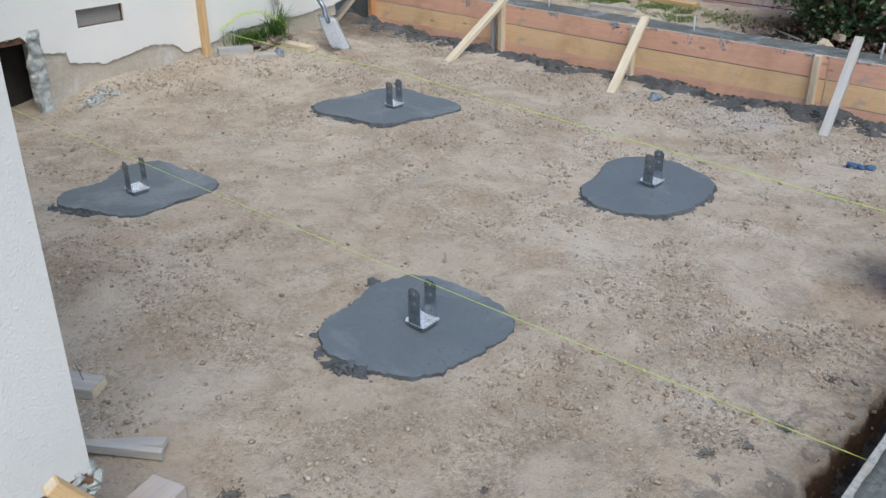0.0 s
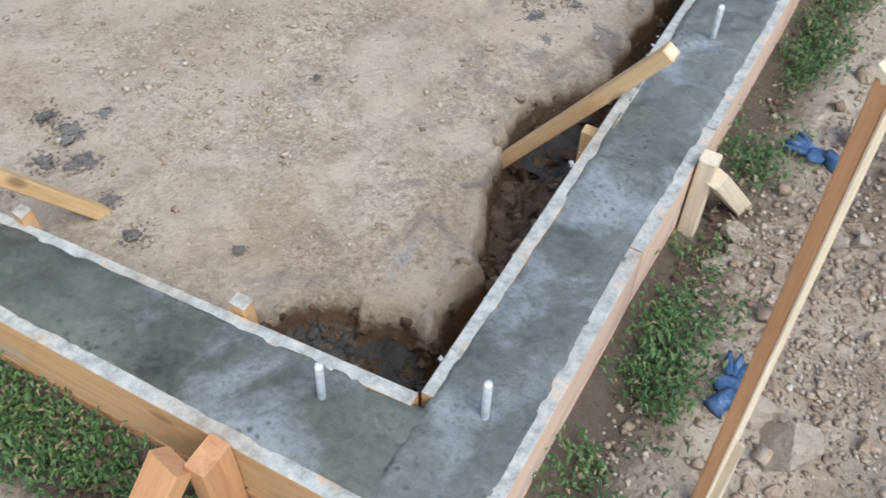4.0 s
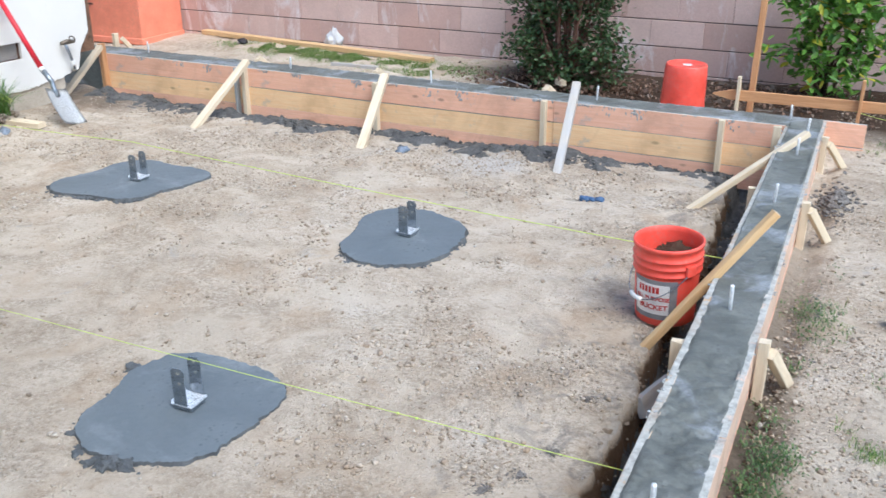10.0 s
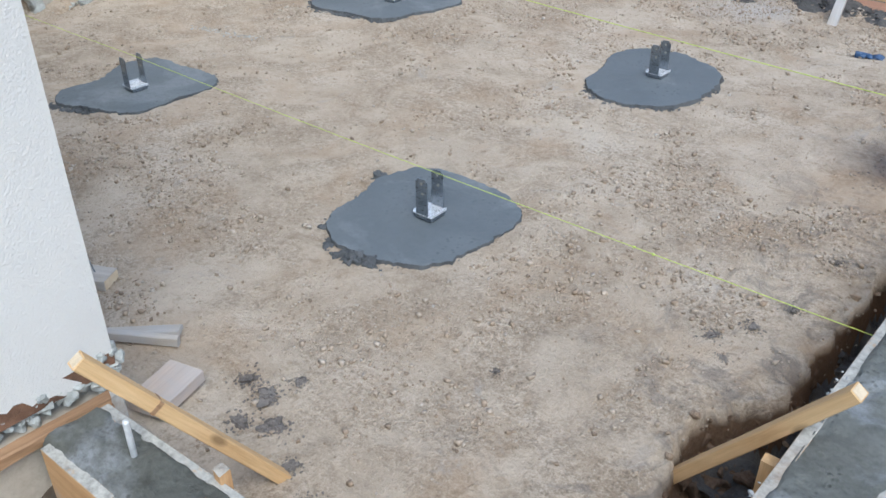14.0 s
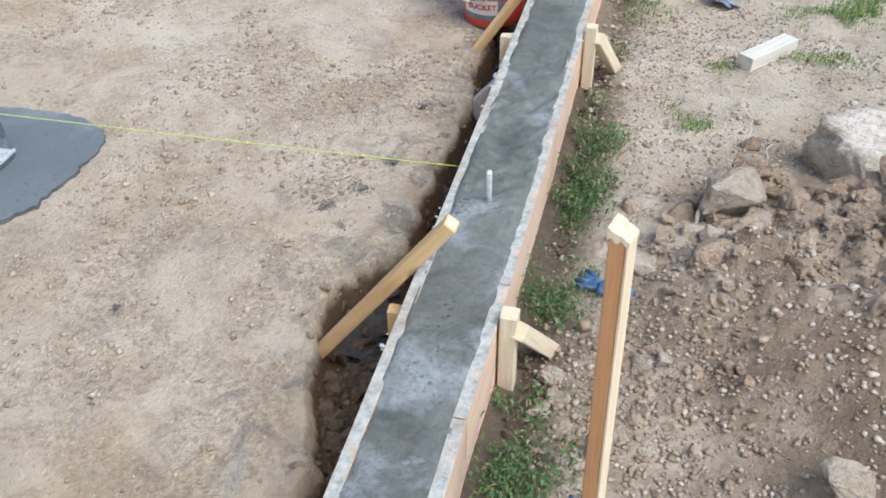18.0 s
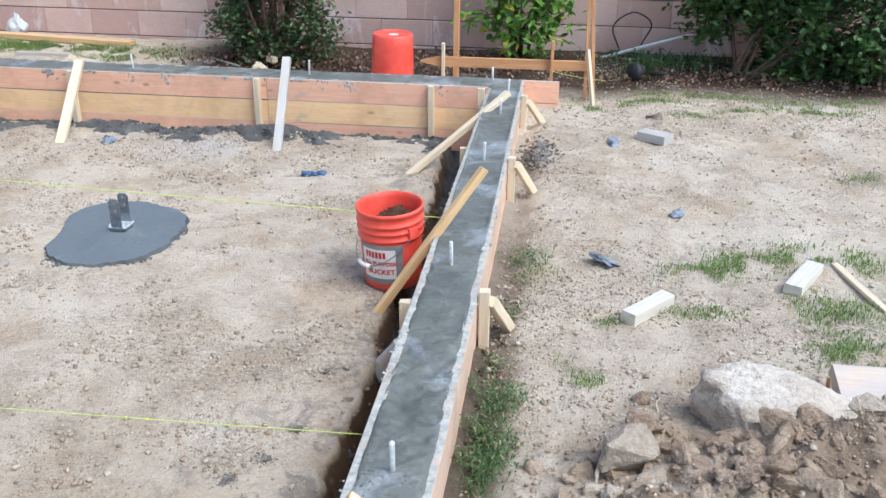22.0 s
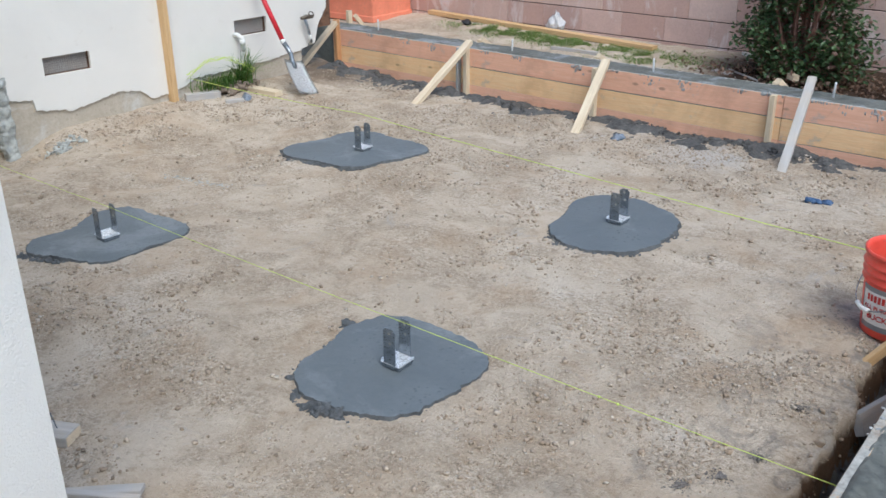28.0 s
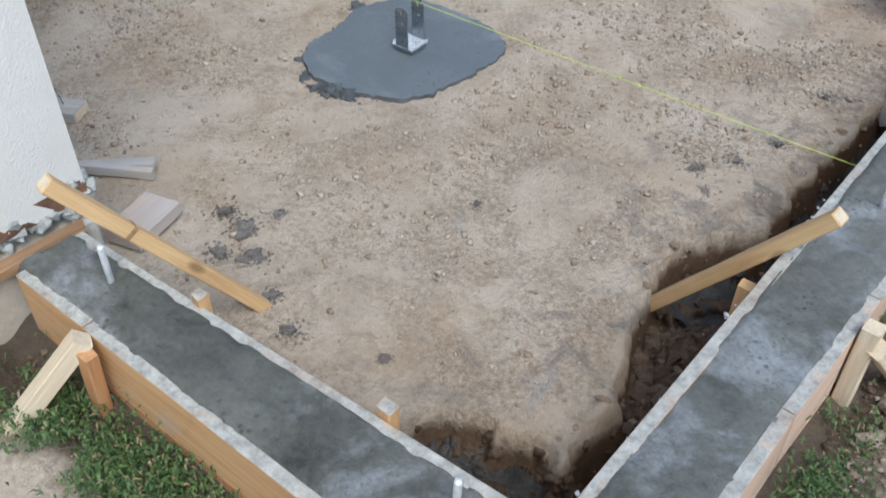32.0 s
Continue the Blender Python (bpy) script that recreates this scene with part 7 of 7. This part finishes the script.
        lumps.append(rock_arrays((x, y, lay(x, y) - 0.002), rng.uniform(0.003, 0.009), rng, 0.5, 2, 0.5, True))
    w, g = merge(lumps)
    lone("form_spill", mesh_of("form_spill", w, g, M_DAMP, True), Matrix(), "dark crumbs by the bucket, dropped concrete along the forms", "cement", kind="stuff")
    # a pale streak of spilled cement
    lumps = []
    for _ in range(150):
        u = rng.random()
        x, y = -3.73 + 0.40 * u + rng.gauss(0, 0.02), 2.74 + 0.13 * u + rng.gauss(0, 0.02)
        lumps.append(rock_arrays((x, y, lay(x, y)), rng.uniform(0.002, 0.008), rng, 0.3, 1, 0.5))
    v, f = merge(lumps)
    lone("cement_streak", mesh_of("cement_streak", v, f, M_CRUMB, True), Matrix(), "pale streak of spilled cement crumbs on the earth", "cement", kind="stuff")


build_slop()


M_BANK = soil("moist_bank", [(0.07, 0.045, 0.029), (0.13, 0.088, 0.060), (0.19, 0.135, 0.097), (0.27, 0.20, 0.15)])


def build_crumbs():
    """Angular broken clods on the dug heap and along the trench bank."""
    rng = random.Random(91)
    lumps = []
    shapes = [mesh_of("clod", *chunk_arrays(1.0, rng, 0.8), M_DUG) for _ in range(9)]
    moist = [mesh_of("clod", *chunk_arrays(1.0, rng, 0.8), M_BANK) for _ in range(5)]
    for k in range(1500):
        if k >= 620:
            x, y, s = rng.gauss(0.88, 0.24), rng.gauss(1.93, 0.17), 0.004 + 0.007 * rng.random() ** 2
        elif k < 330:
            x, y, s = rng.gauss(0.90, 0.20), rng.gauss(2.0, 0.12), 0.006 + 0.042 * rng.random() ** 5
        elif k < 500:
            x, y, s = rng.gauss(0.50, 0.11), rng.gauss(1.42, 0.28), 0.006 + 0.018 * rng.random() ** 3
        else:
            x, y, s = rng.uniform(0.45, 1.6), rng.uniform(0.8, 2.2), 0.004 + 0.013 * rng.random() ** 4
        if x < 0.29 or not 0.6 < y < 2.34 or (abs(x - 1.08) < 0.26 and y > 2.24):
            continue
        if s > 0.013:
            turn = Euler((rng.uniform(-0.6, 0.6), rng.uniform(-0.6, 0.6), rng.uniform(0, 6.28))).to_matrix().to_4x4()
            lone("clod", rng.choice(shapes), Matrix.Translation((x, y, lay(x, y) - s * 0.1)) @ turn @ Matrix.Diagonal((s, s * rng.uniform(0.7, 1), s * rng.uniform(0.7, 1), 1)), "broken clod of dug brown earth on the heap", "clod", "clods on the dug heap")
        else:
            lumps.append(rock_arrays((x, y, lay(x, y) + s * 0.2), s, rng, 0.8, 1 if s < 0.008 else 2, 0.45, 2))
    # moist clods that fell into the bay of the trench
    for _ in range(120):
        y = rng.uniform(1.22, 1.80)
        x = -rng.uniform(0.05, float(bank_line(y)))
        s = 0.008 + 0.024 * rng.random() ** 2
        turn = Euler((rng.uniform(-0.7, 0.7), rng.uniform(-0.7, 0.7), rng.uniform(0, 6.28))).to_matrix().to_4x4()
        lone("clod", rng.choice(moist), Matrix.Translation((x, y, lay(x, y) + s * 0.45)) @ turn @ Matrix.Scale(s, 4), "moist brown clod fallen into the trench", "clod", "clods in the trench")
    for _ in range(70):
        y = rng.uniform(1.0, 5.2)
        x = -0.105 - 0.13 * math.exp(-((y - 1.66) / 0.2) ** 2) + rng.uniform(-0.07, 0.06)
        s = rng.uniform(0.006, 0.020)
        lumps.append(rock_arrays((x, y, lay(x, y) + s * 0.2), s, rng, 0.7, 2, 0.5, True))
    v, f = merge(lumps)
    bank = []
    X = np.array([rng.uniform(-0.33, -0.05) if k < 3000 else rng.uniform(-0.48, -0.05) for k in range(4200)])
    Y = np.array([rng.uniform(0.98, 5.2) if k < 3000 else rng.uniform(0.80, 1.08) for k in range(4200)])
    for x, y, z in zip(X, Y, ground_height(X, Y)):
        if -0.14 < z < -0.022:
            s = 0.004 + 0.018 * rng.random() ** 2
            bank.append(rock_arrays((x, y, z), s, rng, 0.8, 1 if s < 0.010 else 2, 0.5, True))
    # dark moist crumbs, deepening the shadow under the weeds outside the south and east forms
    for _ in range(700):
        x, y = (rng.uniform(-1.05, 0.15), 0.535 - abs(rng.gauss(0, 0.05))) if rng.random() < 0.6 else (0.225 + abs(rng.gauss(0, 0.035)), rng.uniform(0.6, 3.0))
        bank.append(rock_arrays((x, y, 0.085 + 0.02 * rng.random()), rng.uniform(0.004, 0.013), rng, 0.6, 2, 0.5, True))
    w, g = merge(bank)
    lone("bank_crumbs", mesh_of("bank_crumbs", w, g, M_BANK, True), Matrix(), "moist brown crumbs on the trench bank and under the weeds", "clods", kind="stuff")
    lone("broken_clods", mesh_of("broken_clods", v, f, M_DUG, True), Matrix(), "broken angular clods of dug brown earth", "clods", kind="stuff")


build_crumbs()


# ---- grass, weeds, shrubs ----
def blades(name, spots, label, mat, seed, length, width, weedy=False):
    """Tufts of grass or low leafy weeds: spots are (x, y, spread x, spread y, count)."""
    rng = np.random.default_rng(seed)
    P = []
    for x, y, sx, sy, n in spots:
        c = rng.normal(0, 1, (n, 2)) * (sx, sy) * 0.75 + (x, y)
        c = c[rng.random(n) < smooth(-0.28, 0.03, fbm(c[:, 0], c[:, 1], 0.11, 3, 88))]
        P.append(c)
    P = np.concatenate(P)
    n = len(P)
    z = ground_height(P[:, 0], P[:, 1])
    a = rng.uniform(0, 6.28, n)
    L = length * rng.uniform(0.5, 1.2, n)
    lean = rng.uniform(0.2, 1.2, n) * (1.6 if weedy else 1.25)
    d = np.stack([np.cos(a), np.sin(a), 0 * a], -1)
    s = np.stack([-np.sin(a), np.cos(a), 0 * a], -1) * (width * rng.uniform(0.6, 1.3, n))[:, None]
    up = np.array((0, 0, 1.0))
    base = np.stack([P[:, 0], P[:, 1], z - 0.003 + (rng.uniform(0, 0.05, n) if weedy else 0)], -1)
    tip = base + d * (L * lean)[:, None] * 0.8 + up * (L * (1.05 - 0.45 * lean))[:, None]
    mid = base + d * (L * lean * 0.3)[:, None] + up * (L * 0.6)[:, None]
    k = 1.0 if weedy else 0.75
    V = np.stack([base - s * 0.5, base + s * 0.5, mid + s * k, tip, mid - s * k], 1).reshape(-1, 3)
    i = 5 * np.arange(n)[:, None]
    F = [tuple(q) for q in np.concatenate([i, i + 1, i + 2, i + 4], 1)] + [tuple(q) for q in np.concatenate([i + 4, i + 2, i + 3], 1)]
    lone(name, mesh_of(name, V, F, mat), Matrix(), label, name.replace("_", " "), kind="stuff")


blades("grass", [(0.63, 2.93, 0.05, 0.05, 304), (1.0, 3.36, 0.10, 0.06, 700), (1.18, 3.48, 0.12, 0.08, 1100), (1.42, 3.58, 0.10, 0.08, 900), (1.38, 2.80, 0.09, 0.09, 1000), (1.42, 3.08, 0.12, 0.10, 1100), (1.62, 3.55, 0.15, 0.12, 1000), (0.92, 2.98, 0.08, 0.03, 171), (1.0, 3.03, 0.06, 0.03, 114),
                 (1.22, 5.6, 0.12, 0.05, 304), (1.6, 6.15, 0.18, 0.06, 418), (2.0, 6.0, 0.2, 0.08, 900), (2.4, 6.08, 0.2, 0.1, 1000), (0.8, 5.82, 0.15, 0.06, 285), (1.0, 6.1, 0.2, 0.06, 323), (1.95, 4.6, 0.10, 0.08, 304), (1.31, 4.23, 0.04, 0.04, 95), (0.56, 2.5, 0.04, 0.04, 133), (0.42, 3.4, 0.05, 0.1, 152), (0.50, 2.62, 0.04, 0.04, 95),
                 (-3.7, 6.82, 0.55, 0.12, 12000), (-2.9, 6.70, 0.3, 0.14, 4200), (-4.5, 6.90, 0.40, 0.09, 6000), (-2.45, 6.75, 0.25, 0.15, 665), (0.62, 6.0, 0.1, 0.08, 228), (0.62, 5.75, 0.10, 0.06, 500), (1.05, 5.95, 0.20, 0.05, 700), (1.55, 5.75, 0.12, 0.05, 500), (2.0, 5.85, 0.25, 0.06, 1000), (1.30, 6.15, 0.30, 0.05, 700)],
       "patchy short green grass on the bare yard", M_GRASS, 3, 0.028, 0.0019)
blades("weeds", [(0.25 + dx, y, 0.05, sy * 1.3, int(n * 2.7)) for dx, y, sy, n in ((0.02, 0.66, 0.05, 220), (0.02, 0.78, 0.05, 260), (0.03, 0.90, 0.06, 300), (0.05, 1.02, 0.07, 380), (0.03, 1.16, 0.06, 300), (0.05, 1.28, 0.05, 260), (0.0, 1.38, 0.04, 130), (0.03, 1.66, 0.04, 120), (0.02, 1.74, 0.05, 170), (0.0, 1.90, 0.03, 60),
                 (0.03, 2.04, 0.05, 200), (0.05, 2.13, 0.05, 230), (0.02, 2.24, 0.04, 150), (0.07, 2.36, 0.03, 150), (0.02, 2.44, 0.03, 60), (0.03, 2.60, 0.03, 40), (0.05, 2.95, 0.04, 45), (0.10, 3.22, 0.05, 70), (0.06, 3.45, 0.05, 60), (0.12, 3.40, 0.05, 50), (0.10, 3.75, 0.05, 30))] +
       [(x, 0.47 + 0.02 * math.sin(9 * x), 0.06, 0.055, 760) for x in np.arange(-0.95, 0.15, 0.08)] + [(-0.72, 0.40, 0.08, 0.06, 285), (-0.90, 0.46, 0.06, 0.05, 171), (-0.6, 0.44, 0.07, 0.05, 209)],
       "low leafy green weeds along the outside of the forms", M_WEED, 5, 0.0150, 0.0026, True)
blades("leaf_litter", [(-1.4, 6.6, 0.5, 0.2, 798), (-0.3, 6.7, 0.5, 0.2, 722), (1.6, 6.6, 0.8, 0.2, 1235), (-2.1, 6.6, 0.3, 0.2, 285)], "dry fallen leaves on the dark bed", M_LITTER, 7, 0.03, 0.012, True)
blades("bed_weeds", [(1.35, 6.85, 0.5, 0.10, 798), (2.2, 6.8, 0.5, 0.12, 665), (0.95, 6.7, 0.12, 0.1, 228)], "dark low weeds under the shrub", M_DEEP, 9, 0.09, 0.006, True)


def shrub(name, label, at, stems, crowns, leaf, mat, seed, per=90, droop=0.2, bark=None):
    """A bush: leaning stems that fork, then leaves round the twig ends; crowns are (centre, radii, leaf clumps)."""
    rng = random.Random(seed)
    t = thing(name, at, label, "shrub")
    wood_lists, ends = [], []
    for centre, radii, clumps in crowns:
        for _ in range(clumps):
            while True:
                p = Vector((rng.uniform(-1, 1), rng.uniform(-1, 1), rng.uniform(-1, 1)))
                if 0.25 < p.length < 1:
                    break
            ends.append(Vector(centre) + Vector((p.x * radii[0], p.y * radii[1], p.z * radii[2])))
    roots = []
    for k in range(stems):
        a = rng.uniform(0, 6.28)
        base = Vector(at) + Vector((math.cos(a) * 0.05, math.sin(a) * 0.04, -0.03))
        goal = rng.choice(ends)
        mid = base.lerp(goal, 0.5) + Vector((rng.uniform(-0.06, 0.06), rng.uniform(-0.06, 0.06), 0.08))
        pts = [base, base.lerp(mid, 0.5) + Vector((rng.uniform(-0.02, 0.02), 0, 0.02)), mid, mid.lerp(goal, 0.6), goal]
        wood_lists.append(tube_arrays(pts, [0.017, 0.014, 0.010, 0.006, 0.002], 6))
        roots += pts[1:4]
    for e in ends:
        r = min(roots, key=lambda q: (q - e).length)
        wood_lists.append(tube_arrays([r, r.lerp(e, 0.5) + Vector((0, 0, 0.02)), e], [0.004, 0.003, 0.0012], 4))
    v, f = merge(wood_lists)
    piece("branchwork", mesh_of(name + "_stems", v, f, bark or M_BARK, True), Matrix(), t)
    V, F = [], []
    for e in ends:
        for _ in range(per):
            c = e + Vector((rng.gauss(0, 0.055), rng.gauss(0, 0.055), rng.gauss(0, 0.05)))
            d = Vector((rng.gauss(0, 1), rng.gauss(0, 1), rng.gauss(-droop, 0.6))).normalized()
            s = d.cross(Vector((rng.gauss(0, 0.4), rng.gauss(0, 0.4), 1))).normalized()
            nrm = s.cross(d)
            L = leaf[0] * rng.uniform(0.6, 1.25)
            W = leaf[1] * rng.uniform(0.7, 1.2)
            o = len(V)
            V += [c, c + d * L * 0.35 + s * W, c + d * L * 0.75 + s * W * 0.75, c + d * L - nrm * L * 0.12, c + d * L * 0.75 - s * W * 0.75, c + d * L * 0.35 - s * W, c + d * L * 0.5 - nrm * W * 0.35]
            F += [(o, o + 1, o + 6), (o + 1, o + 2, o + 6), (o + 2, o + 3, o + 6), (o + 3, o + 4, o + 6), (o + 4, o + 5, o + 6), (o + 5, o, o + 6)]
    piece("foliage", mesh_of(name + "_leaves", V, F, mat), Matrix(), t)


shrub("rose_bush", "leafy green shrub with reddish-brown stems by the block wall", (-1.68, 6.62, 0.12), 30, [((-1.92, 6.66, 0.45), (0.18, 0.20, 0.24), 30), ((-1.72, 6.66, 0.85), (0.42, 0.28, 0.30), 74), ((-1.42, 6.62, 0.38), (0.20, 0.18, 0.24), 30), ((-1.75, 6.7, 1.25), (0.38, 0.25, 0.28), 40), ((-1.70, 6.56, 0.30), (0.2, 0.12, 0.14), 12)], (0.040, 0.0135), M_LEAF, 2, 60, 0.2, M_STEM)
shrub("citrus_bush", "young citrus bush with broad glossy leaves, some yellow", (0.10, 6.92, 0.14), 8, [((0.10, 6.88, 0.42), (0.36, 0.18, 0.28), 26), ((0.05, 6.88, 0.80), (0.34, 0.2, 0.22), 24), ((0.33, 6.85, 0.75), (0.2, 0.15, 0.25), 9), ((0.08, 6.9, 1.1), (0.24, 0.2, 0.2), 9)], (0.090, 0.022), M_CITRUS, 5, 17, 0.3)
shrub("dark_shrub", "large dark green shrub arching over the bed by the block wall", (1.62, 6.62, 0.10), 13, [((1.80, 6.75, 0.95), (0.75, 0.35, 0.28), 52), ((2.50, 6.7, 0.60), (0.55, 0.35, 0.42), 60), ((1.42, 6.7, 1.10), (0.25, 0.3, 0.2), 12), ((2.3, 6.7, 1.05), (0.7, 0.4, 0.3), 60), ((1.85, 6.85, 0.58), (0.55, 0.25, 0.30), 60), ((1.6, 6.8, 0.75), (0.25, 0.2, 0.25), 22), ((2.3, 6.75, 0.30), (0.7, 0.2, 0.16), 30)], (0.052, 0.020), M_DEEP, 8, 48)

# blocks last: many small pieces
build_block_wall()
